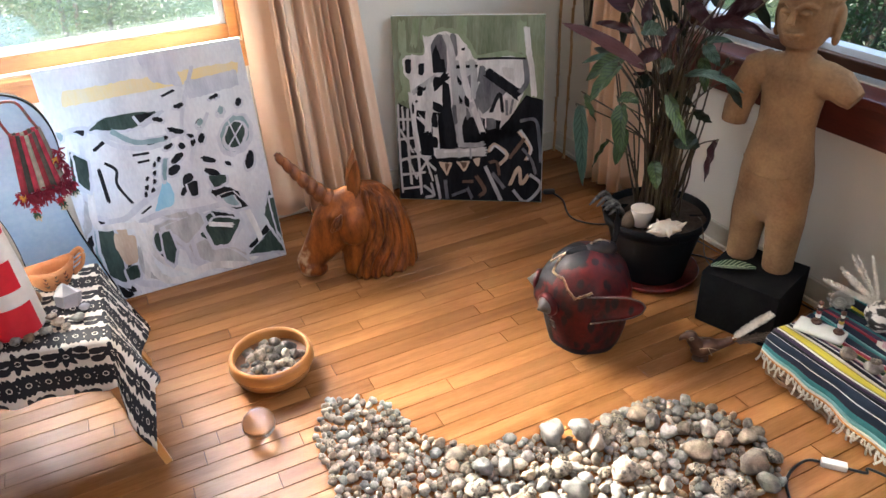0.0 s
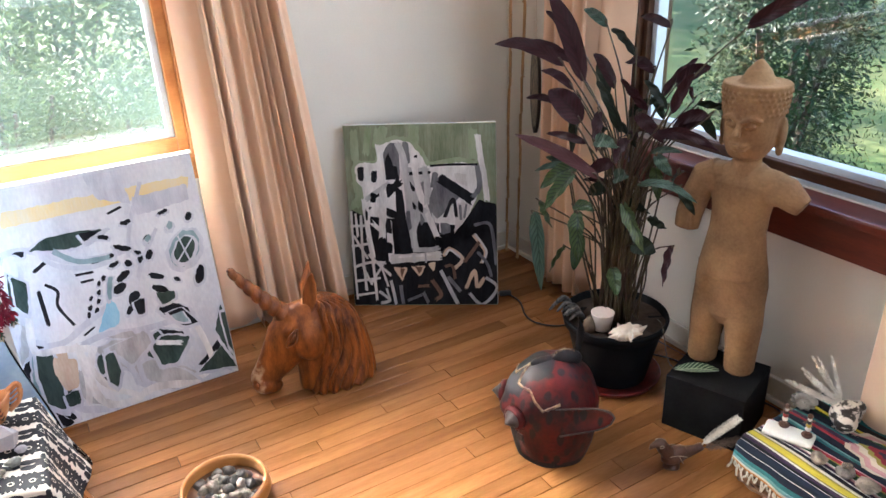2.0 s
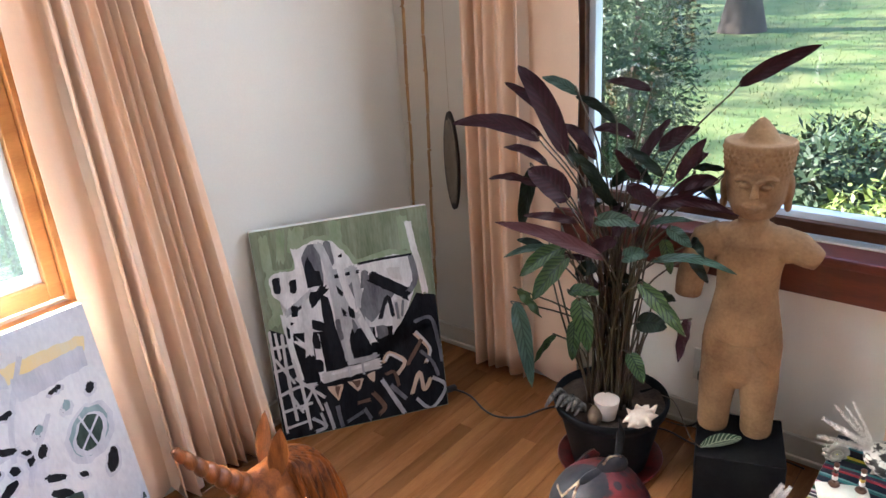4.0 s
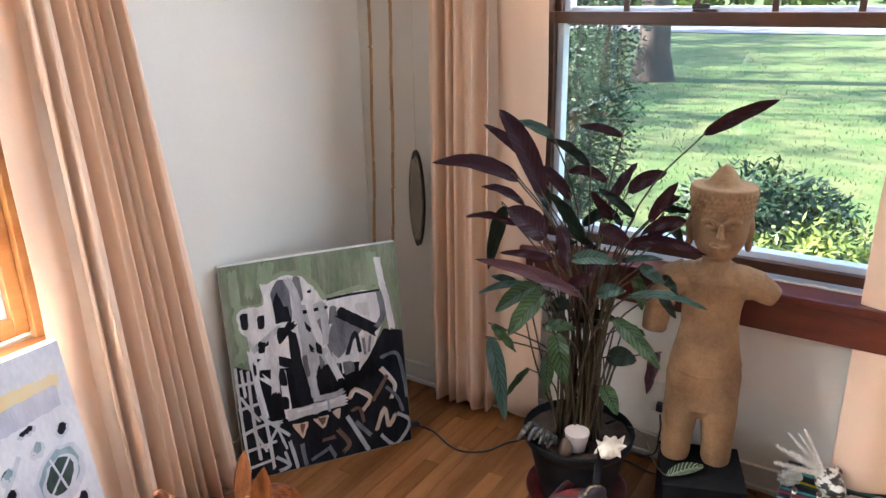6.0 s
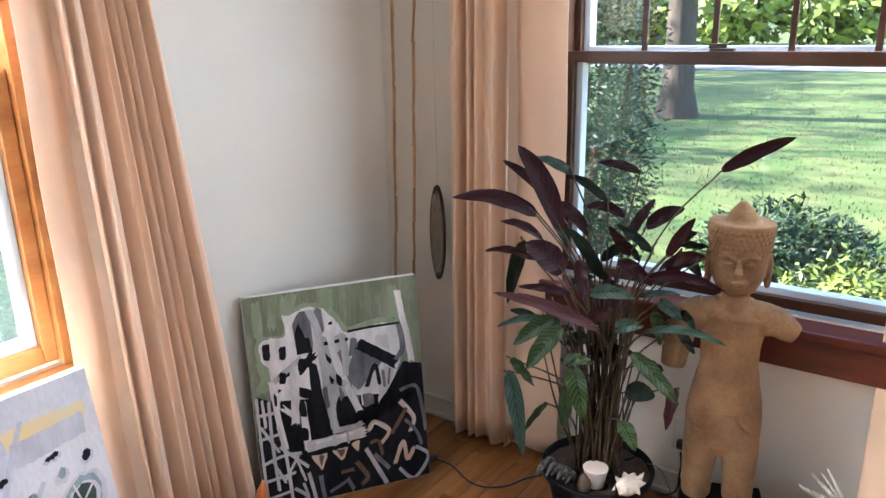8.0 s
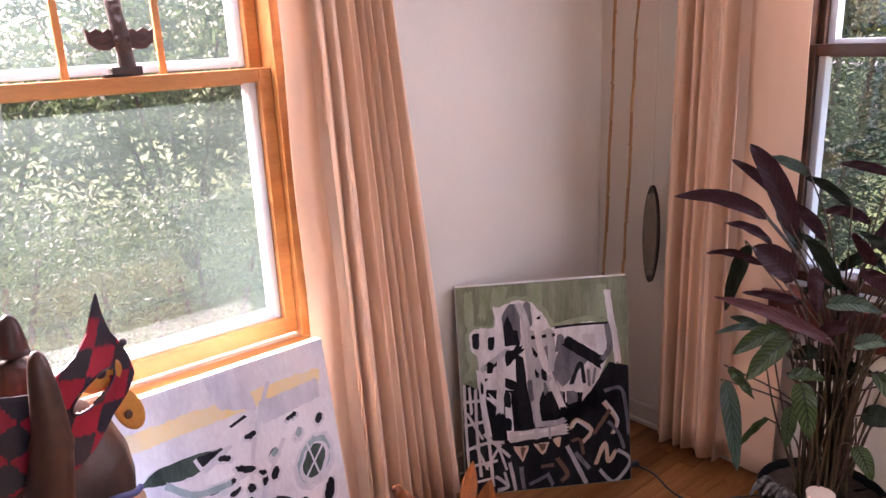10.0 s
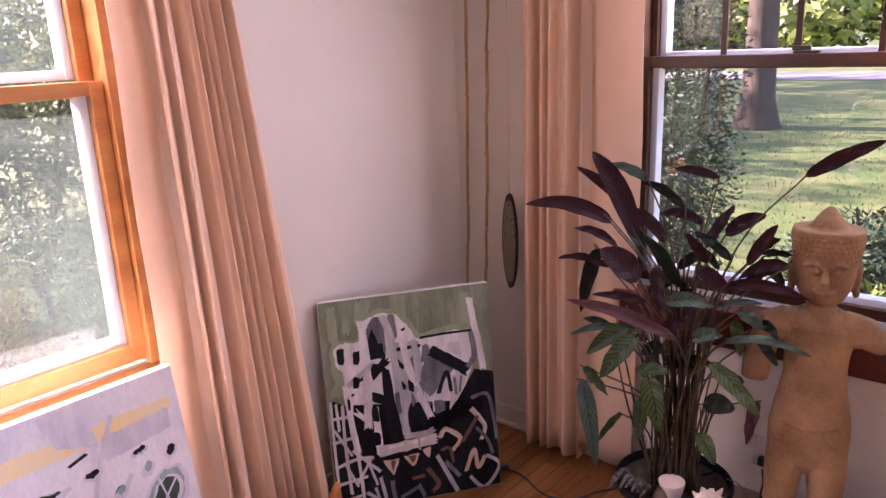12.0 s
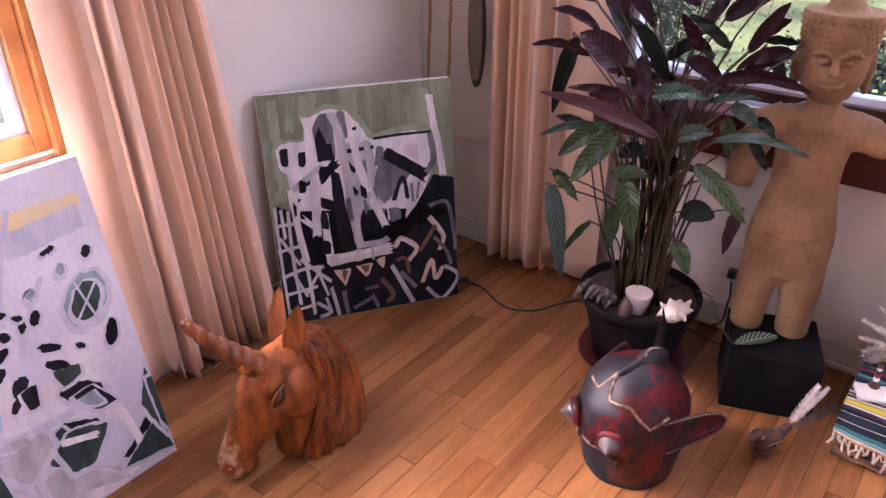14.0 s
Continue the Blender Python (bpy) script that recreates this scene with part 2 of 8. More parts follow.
def window(name, axis, face, span, z0, z1, rail, frame_mat, sill_mat, lights, label):
    """A double-hung window in its opening. u runs along the wall, v from the room outwards."""
    w = thing(name, (0, 0, 0), label, "window", kind="structure")
    u0, u1 = span
    jw = 0.030 if frame_mat is M_OAK else 0.016        # jamb
    sw = jw + (0.038 if frame_mat is M_OAK else 0.022)  # jamb and stile
    br = 0.05 if frame_mat is M_OAK else 0.034          # bottom rail

    def put(nm, a0, a1, v0, v1, c0, c1, material, bevel=0.003, parent=w, label=""):
        bm = bmesh.new()
        if axis == "y":
            box(bm, a0, a1, face + v0, face + v1, c0, c1, bevel=bevel)
        else:
            box(bm, face + v0, face + v1, a0, a1, c0, c1, bevel=bevel)
        return part(nm, bm, material, parent, label)
    # casing flush with the wall, jambs, head and stool
    put("window_jamb", u0, u0 + jw, -0.012, 0.15, z0, z1, frame_mat)
    put("window_jamb", u1 - jw, u1, -0.012, 0.15, z0, z1, frame_mat)
    put("window_head", u0 + jw + 0.001, u1 - jw - 0.001, -0.012, 0.15, z1 - 0.03, z1, frame_mat)
    # sashes
    for nm, c0, c1, v in (("lower_sash", z0 + 0.012, rail + 0.022, 0.012), ("upper_sash", rail - 0.02, z1 - 0.031, 0.062)):
        s = put(nm, u0 + jw + 0.001, u0 + sw, v, v + 0.04, c0, c1, frame_mat)
        put("stile", u1 - sw, u1 - jw - 0.001, v, v + 0.04, c0, c1, frame_mat, parent=s)
        put("bottom_rail", u0 + sw + 0.001, u1 - sw - 0.001, v, v + 0.04, c0, c0 + (br if nm[0] == "l" else 0.036), frame_mat, parent=s)
        put("top_rail", u0 + sw + 0.001, u1 - sw - 0.001, v, v + 0.04, c1 - 0.036, c1, frame_mat, parent=s)
        g = put("pane", u0 + sw - 0.002, u1 - sw + 0.002, v + 0.018, v + 0.022, c0 + br - 0.016, c1 - 0.034, M_DUST_HAZE if name == "window_1" else M_GLASS, bevel=0, parent=s, label="clear glass pane")
        g.visible_shadow = False
        # pale glazing stop outside the pane
        put("glazing_stop", u0 + sw + 0.001, u0 + sw + 0.024, v + 0.024, v + 0.07, c0 + br - 0.004, c1 - 0.037, M_VINYL, parent=s, label="white vinyl edge")
        put("glazing_stop", u1 - sw - 0.024, u1 - sw - 0.001, v + 0.024, v + 0.07, c0 + br - 0.004, c1 - 0.037, M_VINYL, parent=s, label="white vinyl edge")
        put("glazing_stop", u0 + sw + 0.025, u1 - sw - 0.025, v + 0.024, v + 0.07, c0 + br - 0.004, c0 + br + 0.021, M_VINYL, parent=s, label="white vinyl edge")
        if nm[0] == "u":
            for k in range(1, lights):
                u = u0 + sw + (u1 - u0 - 2 * sw) * k / lights
                put("muntin", u - 0.009, u + 0.009, v + 0.004, v + 0.016, c0 + 0.037, c1 - 0.037, frame_mat, parent=s)
    # sash locks on the meeting rail
    for k in ((0.28, 0.72) if lights > 4 else (0.3, 0.78)):
        u = u0 + (u1 - u0) * k
        lk = put("sash_lock", u - 0.035, u + 0.035, 0.018, 0.046, rail + 0.0225, rail + 0.030, M_METAL, label="dark bronze sash lock")
        put("lever", u - 0.012, u + 0.04, 0.024, 0.034, rail + 0.0305, rail + 0.044, M_METAL, parent=lk)
    return w, put


wl, put_l = window("window_1", "y", WY, (LW[0], LW[1]), LW[2], LW[3], 1.495, M_OAK, M_OAK, 6, "double-hung window with golden oak frame")
put_l("window_stool", LW[0] - 0.03, LW[1] + 0.012, -0.05, 0.012, LW[2] - 0.022, LW[2] + 0.0, M_OAK, bevel=0.006)
put_l("apron", LW[0] - 0.01, LW[1] - 0.005, -0.02, -0.001, LW[2] - 0.09, LW[2] - 0.023, M_OAK)
wr, put_r = window("window_2", "x", WX, (RW[0], RW[1]), RW[2], RW[3], 1.482, M_WALNUT, M_SILL, 8, "wide double-hung window with dark wooden frame")
put_r("window_sill", RW[0] - 0.05, RW[1] + 0.02, -0.10, 0.012, RW[2] - 0.035, RW[2] - 0.004, M_SILL, bevel=0.008, label="glossy red mahogany sill")
put_r("apron", RW[0] - 0.03, RW[1] + 0.0, -0.085, -0.001, RW[2] - 0.135, RW[2] - 0.036, M_SILL, bevel=0.004, label="dark red mahogany apron")
# unseen window added to go with the back fill lamp
wb, put_b = window("added_window_3", "y", Y0 - T + 0.0, (BW[0], BW[1]), BW[2], BW[3], 1.45, M_OAK, M_OAK, 6, "unseen oak-framed double-hung window added behind the viewer")


# ---- outdoors ----
def ground_z(x, y):
    return -0.75 + 0.02 * max(0.0, x - 3) ** 0.9 + 0.05 * noise.noise((x * 0.15, y * 0.15, 0))


def ground():
    bm = bmesh.new()
    xs = [-400, -120, -40, -15, -6, -3.2] + [2.6 + 0.9 * i for i in range(36)] + [50, 90, 200, 500]
    ys = [-400, -120, -40] + [-20 + 1.2 * i for i in range(40)] + [50, 120, 400]
    grid = [[bm.verts.new((x, y, ground_z(x, y))) for y in ys] for x in xs]
    for i in range(len(xs) - 1):
        for j in range(len(ys) - 1):
            bm.faces.new((grid[i][j], grid[i + 1][j], grid[i + 1][j + 1], grid[i][j + 1]))
    return tagged(mesh_ob("ground", bm, M_GRASS, True), "sunlit green lawn with long shadows", "lawn", kind="structure")


ground()


def road():
    bm = bmesh.new()
    pts = [(31 + 0.004 * (y - 6) ** 2, y) for y in range(-60, 61, 3)]
    rows = [[bm.verts.new((x + w, y, ground_z(x + w, y) + 0.03)) for w in (0, 2.5, 5.0)] for x, y in pts]
    for a, b in zip(rows, rows[1:]):
        for i in range(2):
            bm.faces.new((a[i], a[i + 1], b[i + 1], b[i]))
    return tagged(mesh_ob("road", bm, M_ROAD, True), "pale asphalt road beyond the lawn", "road", kind="structure")


road()


def leaf_cloud(bm, centre, radii, count, size, rng, long=2.0, shell=0.45):
    """Many small leaves in an uneven rounded body."""
    c = Vector(centre)
    for _ in range(count):
        d = Vector((rng.gauss(0, 1), rng.gauss(0, 1), rng.gauss(0, 1))).normalized()
        lump = 0.82 + 0.3 * noise.noise(d * 2.3 + c)
        r = (shell + (1 - shell) * rng.random() ** 0.6) * lump
        p = c + Vector((d.x * radii[0] * r, d.y * radii[1] * r, d.z * radii[2] * r))
        s = size * rng.uniform(0.6, 1.4)
        a = Vector((rng.gauss(0, 1), rng.gauss(0, 1), rng.gauss(0, 0.8))).normalized()
        b = a.cross(d if abs(a.dot(d)) < 0.95 else Vector((0, 0, 1))).normalized()
        v = [bm.verts.new(p + a * s * long * 0.5 * k + b * s * 0.5 * j) for k, j in ((-1, 0), (0, 0.6), (1, 0), (0, -0.6))]
        bm.faces.new(v)


def shrub(name, centre, radii, count, size, material, label, category="shrub", seed=1, trunk=True, long=2.0):
    rng = random.Random(seed)
    gz = ground_z(centre[0], centre[1])
    t = thing(name, (centre[0], centre[1], gz), label, category)
    if trunk:
        bm = bmesh.new()
        for k in range(5):
            a = k * 1.3
            tube(bm, [(0, 0, -0.05), (0.2 * radii[0] * math.cos(a), 0.2 * radii[1] * math.sin(a), (centre[2] - gz) * 0.5), (0.5 * radii[0] * math.cos(a), 0.5 * radii[1] * math.sin(a), centre[2] - gz + radii[2] * 0.3)], [0.04, 0.03, 0.012], 6)
        part("stems", bm, M_BARK, t)
    bm = bmesh.new()
    leaf_cloud(bm, (0, 0, centre[2] - gz), radii, count, size, rng, long)
    part("crown", bm, material, t)
    return t


def tree(name, x, y, height, radius, label, seed, crown=1800):
    rng = random.Random(seed)
    gz = ground_z(x, y)
    t = thing(name, (x, y, gz), label, "tree")
    bm = bmesh.new()
    n = 20
    rings = []
    for k in range(12):
        z = height * 0.75 * k / 11
        r = radius * (1 + 0.5 * math.exp(-z * 3.2)) * (1 - 0.45 * k / 11)
        rings.append([bm.verts.new((r * (1 + 0.10 * noise.noise((math.cos(i * 0.628) * 2, math.sin(i * 0.628) * 2, z)) + 0.05 * ((i % 2) - 0.5)) * math.cos(2 * math.pi * i / n), r * math.sin(2 * math.pi * i / n), z - 0.1)) for i in range(n)])
    for p, q in zip(rings, rings[1:]):
        for i in range(n):
            bm.faces.new((p[i], p[(i + 1) % n], q[(i + 1) % n], q[i]))
    part("trunk", bm, M_BARK, t, smooth=True)
    bm = bmesh.new()
    tips = []
    for k in range(12):
        a, z = k * 2.4, height * (0.42 + 0.03 * k)
        e = Vector((math.cos(a) * height * 0.3, math.sin(a) * height * 0.3, z + height * 0.22))
        tube(bm, [(0, 0, z), e * 0.5 + Vector((0, 0, z * 0.5 - 0.1)), e], [radius * 0.4, radius * 0.22, 0.03], 7)
        tips.append(e)
    part("limb", bm, M_BARK, t)
    bm = bmesh.new()
    for e in tips:
        leaf_cloud(bm, e, (1.7, 1.7, 1.2), crown // 12, 0.20, rng, 1.6, 0.1)
    part("crown", bm, M_LEAF_OUT, t)
    return t


tree("tree", 16.9, 6.6, 11.0, 0.36, "large tree with furrowed grey bark on the lawn", 3)
# trees added north of the house to cast long shadows across the lawn and the window
for k, (x, y, hh) in enumerate(((7.5, 24, 11), (13.0, 27, 13), (19, 29, 14), (23, 24, 11), (10.2, 21, 9), (16.2, 23, 10), (27.5, 26, 13), (21, 33, 15))):
    tree("tree", x, y, hh, 0.42, "tall leafy tree added north of the house for its shadow", 30 + k, 1500)
shrub("shrub", (5.7, 2.1, -0.22), (0.75, 0.85, 0.58), 5200, 0.045, M_LEAF_DARK, "low rounded dark green shrub on the lawn", seed=4)
shrub("shrub", (4.05, 1.45, -0.05), (0.5, 0.62, 0.50), 4600, 0.035, M_LEAF_PALE, "low yellow-green hedge below the window", seed=5)
shrub("evergreen", (4.2, 3.12, 0.9), (0.57, 0.57, 1.9), 26000, 0.022, M_LEAF_DARK, "tall dark columnar evergreen beside the house", "shrub", seed=6)
for k in range(12):
    shrub("hedge", (52 + 1.5 * math.sin(k), -16 + 6.0 * k, 2.2), (3.4, 4.2, 3.6), 1500, 0.55, M_LEAF_PALE, "pale green hedge beyond the road", "hedge", seed=20 + k, trunk=False, long=1.5)
for k in range(10):
    shrub("bush", (-3.6 + 0.72 * k, 5.3 + 0.45 * math.sin(k * 2.1), 0.15 + 0.25 * math.sin(k * 1.7)), (0.75, 0.8, 1.05), 13500, 0.017, M_LEAF_BUSH, "dense green bush outside the window", "shrub", seed=40 + k, long=2.6)
for k in range(8):
    shrub("bush", (-7 + 1.9 * k, 9.5 + 0.7 * math.sin(k), 1.0 + 0.4 * math.sin(k * 1.3)), (1.5, 1.3, 1.9), 6000, 0.060, M_LEAF_BUSH, "tall green bush beyond the window", "shrub", seed=60 + k, long=2.2)
for k in range(9):
    shrub("thicket", (-11 + 2.9 * k, 15.5 + 0.9 * math.sin(k * 2.3), 2.2 + 0.5 * math.sin(k * 1.9)), (2.1, 1.6, 3.0), 5200, 0.085, M_LEAF_BUSH, "tall thicket of green trees north of the house", "shrub", seed=80 + k, long=2.2)


def grass():
    """Tufts of grass and fallen leaves on the lawn beyond the window."""
    rng = random.Random(55)
    bm = bmesh.new()
    for _ in range(26000):
        x = 2.6 + 24 * rng.random() ** 1.5
        y = 1.0 + 0.30 * (x - 2) + rng.uniform(-1, 1) * (1.8 + 0.30 * x)
        z = ground_z(x, y)
        h = rng.uniform(0.018, 0.05)
        a = rng.uniform(0, 6.283)
        w = 0.28 * h
        dx, dy = w * math.cos(a), w * math.sin(a)
        bm.faces.new([bm.verts.new((x - dx, y - dy, z - 0.01)), bm.verts.new((x + dx, y + dy, z - 0.01)), bm.verts.new((x + rng.uniform(-h, h) * 0.6, y + rng.uniform(-h, h) * 0.6, z + h))])
    m = mat("grass_blades", (0.055, 0.12, 0.02), (0.18, 0.19, 0.07), scale=1.6, fine=8, rough=0.8, contrast=(0.35, 0.65))
    tagged(mesh_ob("grass", bm, m), "green grass tufts and dry leaves on the lawn", "grass", kind="stuff")


grass()


# ---- more materials ----
M_WHITEP = mat("white_paint", (0.68, 0.67, 0.68), (0.50, 0.49, 0.53), scale=7, fine=120, rough=0.55, bump=0.25, stretch=(1, 1, 0.4))
M_CANVAS = mat("canvas_edge", (0.76, 0.75, 0.73), (0.68, 0.66, 0.64), scale=20, fine=500, rough=0.8, bump=0.1)


def paint(name, c, c2, **k):
    m = mat("paint_" + name, c, c2, scale=22, fine=160, rough=0.65, bump=0.4, stretch=(1, 1, 0.3), contrast=(0.3, 0.7), Specular_IOR_Level=0.12, **k)
    return m


PAINT = {
    "gold": paint("gold", (0.72, 0.55, 0.25), (0.66, 0.58, 0.40)),
    "lilac": paint("lilac", (0.42, 0.42, 0.48), (0.60, 0.59, 0.63)),
    "green": paint("green", (0.018, 0.032, 0.025), (0.055, 0.08, 0.068)),
    "black": paint("black", (0.004, 0.004, 0.006), (0.016, 0.016, 0.020)),
    "teal": paint("teal", (0.16, 0.24, 0.26), (0.30, 0.38, 0.40)),
    "blue": paint("blue", (0.22, 0.45, 0.60), (0.34, 0.55, 0.66)),
    "tan": paint("tan", (0.48, 0.33, 0.23), (0.62, 0.48, 0.36)),
    "grey": paint("grey", (0.30, 0.285, 0.29), (0.52, 0.50, 0.50)),
    "white": paint("white", (0.80, 0.76, 0.74), (0.50, 0.47, 0.46)),
    "moss": paint("moss", (0.09, 0.125, 0.045), (0.15, 0.19, 0.085)),
    "pale_moss": paint("pale_moss", (0.32, 0.36, 0.25), (0.20, 0.25, 0.14)),
    "slate": paint("slate", (0.075, 0.075, 0.085), (0.20, 0.19, 0.20)),
    "pale": paint("pale", (0.62, 0.58, 0.56), (0.45, 0.41, 0.39)),
    "umber": paint("umber", (0.10, 0.055, 0.04), (0.17, 0.10, 0.07)),
}
M_MOSS_BG = mat("green_ground_paint", (0.10, 0.12, 0.055), (0.27, 0.29, 0.20), scale=7, fine=60, rough=0.75, bump=0.35, stretch=(2.5, 1, 0.4), contrast=(0.3, 0.72))
M_UNI = mat("reddish_wood", (0.33, 0.105, 0.020), (0.10, 0.026, 0.006), scale=5, fine=50, rough=0.45, bump=0.6, stretch=(6, 6, 1), contrast=(0.32, 0.68), Coat_Weight=0.12)
M_MANE = mat("deeply_grained_wood", (0.31, 0.088, 0.013), (0.075, 0.018, 0.004), scale=9, fine=70, rough=0.45, bump=0.6, stretch=(6, 6, 0.8), contrast=(0.34, 0.66), Specular_IOR_Level=0.3)
M_STONE_STATUE = mat("ochre_sandstone", (0.31, 0.180, 0.080), (0.165, 0.088, 0.038), scale=8, fine=120, rough=0.9, bump=0.8, contrast=(0.3, 0.7))
M_BLACKBOX = mat("black_painted_wood", (0.006, 0.006, 0.007), (0.011, 0.011, 0.011), scale=9, fine=90, rough=0.7, bump=0.15, Specular_IOR_Level=0.06)
M_POT = mat("black_plastic", (0.007, 0.008, 0.009), (0.012, 0.012, 0.013), scale=6, rough=0.55, bump=0.05, Specular_IOR_Level=0.08)
M_SOIL = mat("potting_soil", (0.035, 0.022, 0.014), (0.06, 0.04, 0.026), scale=30, fine=120, rough=0.95, bump=1.0)
M_DARKGLAZE = mat("slate_black_glaze", (0.012, 0.014, 0.018), (0.035, 0.026, 0.026), scale=10, fine=60, rough=0.5, bump=0.4, contrast=(0.4, 0.75), Specular_IOR_Level=0.15)
M_GILT = mat("crackled_gilt", (0.46, 0.34, 0.20), (0.10, 0.05, 0.04), scale=60, fine=200, rough=0.35, metal=0.6, bump=0.4)
M_BOWL = mat("honey_turned_wood", (0.50, 0.215, 0.05), (0.38, 0.14, 0.03), scale=3, fine=40, rough=0.35, bump=0.08, stretch=(1, 1, 8), Coat_Weight=0.3)
M_STEM = mat("purple_brown_stem", (0.034, 0.014, 0.010), (0.07, 0.056, 0.020), scale=20, rough=0.5)
M_SHELL = mat("cream_shell", (0.78, 0.70, 0.58), (0.66, 0.52, 0.40), scale=25, fine=120, rough=0.45, bump=0.4)
M_TERRA_W = mat("white_glazed_pot", (0.70, 0.62, 0.57), (0.62, 0.52, 0.47), scale=6, rough=0.4)
M_TERRA = mat("terracotta", (0.36, 0.13, 0.06), (0.28, 0.09, 0.04), scale=14, rough=0.8, bump=0.2)
M_BROWNCLAY = mat("brown_slip_clay", (0.11, 0.05, 0.028), (0.07, 0.03, 0.018), scale=14, rough=0.4, bump=0.15)
M_FEATHER = mat("white_feather", (0.72, 0.68, 0.60), (0.55, 0.50, 0.42), scale=30, fine=200, rough=0.8, bump=0.2)
M_FEATHER_D = mat("brown_feather", (0.13, 0.09, 0.065), (0.08, 0.055, 0.04), scale=30, fine=200, rough=0.8, bump=0.2)
M_CORD = mat("black_rubber_cord", (0.012, 0.012, 0.012), (0.02, 0.02, 0.02), rough=0.45)
M_WHITEPL = mat("white_plastic", (0.78, 0.77, 0.73), (0.72, 0.71, 0.67), rough=0.35)
M_BAMBOO = mat("straw_bamboo", (0.46, 0.27, 0.11), (0.34, 0.18, 0.07), scale=10, fine=80, rough=0.5, bump=0.15)
M_DRIFT = mat("grey_driftwood", (0.012, 0.011, 0.011), (0.17, 0.16, 0.15), scale=14, fine=120, rough=0.8, bump=0.7, stretch=(6, 6, 1))
M_LINE = mat("pale_carved_line", (0.50, 0.42, 0.30), (0.42, 0.34, 0.24), scale=30, rough=0.7)


# ---- curtains ----
def curtain(name, axis, face, u0, u1, folds, flat, depth, label, top=2.28, bottom=0.03, grow=0.03):
    """A pleated hanging: a flat width first, then folds that deepen downwards."""
    c = thing(name, (0, 0, 0), label, "curtain", "peach curtains")
    bm = bmesh.new()
    n, m = 170, 26
    grid = []
    for i in range(n + 1):
        s = i / n
        col = []
        for k in range(m + 1):
            z = bottom + (top - bottom) * k / m
            low = 1 - k / m
            f = max(0.0, (s - flat) / (1 - flat))
            amp = depth * (0.65 + 0.35 * low) * (0.25 if s < flat else 1)
            ph = (f + 0.060 * math.sin(9.5 * f + 0.6) + 0.022 * math.sin(23 * f)) * folds * 2 * math.pi + 0.30 * math.sin(1.9 * z + 4 * s)
            v = -0.055 - amp * (0.5 + 0.5 * math.sin(ph) * (0.62 + 0.38 * math.sin(8.3 * f + 1.3)) + 0.18 * math.sin(2 * ph + 0.8))
            if s < flat:
                v = -0.06 - 0.02 * math.sin(s / flat * math.pi * 1.3) - 0.006 * math.sin(9 * z)
            u = u0 + (u1 - u0) * (s + 0.012 * math.sin(ph * 1.0 + 1.2)) + grow * low * s
            zz = z + (0.006 * math.sin(ph) if k == 0 else 0)
            col.append(bm.verts.new((u, face + v, zz) if axis == "y" else (face + v, u, zz)))
        grid.append(col)
    for i in range(n):
        for k in range(m):
            bm.faces.new((grid[i][k], grid[i + 1][k], grid[i + 1][k + 1], grid[i][k + 1]))
    cl = part("cloth", bm, M_CURTAIN, c, smooth=True)
    so = cl.modifiers.new("thickness", "SOLIDIFY")
    so.thickness = 0.0025
    bm = bmesh.new()
    a, b = (u0 - 0.02, face - 0.075, top + 0.01), (u1 + 0.02, face - 0.075, top + 0.01)
    if axis == "x":
        a, b = (a[1], a[0], a[2]), (b[1], b[0], b[2])
    tube(bm, [a, b], 0.012, 12)
    part("rod", bm, M_METAL, c, "dark curtain rod")
    return c


curtain("curtain", "y", WY, 0.695, 0.998, 7, 0.26, 0.115, "floor-length peach curtain in deep pleats beside the window", grow=0.20)
curtain("curtain", "x", WX, 2.205, 2.665, 5, 0.42, 0.09, "floor-length peach curtain in pleats by the corner", grow=0.0)
curtain("curtain", "x", WX, 1.235, 0.60, 5, 0.30, 0.08, "floor-length pale peach curtain at the window's end", grow=0.06)


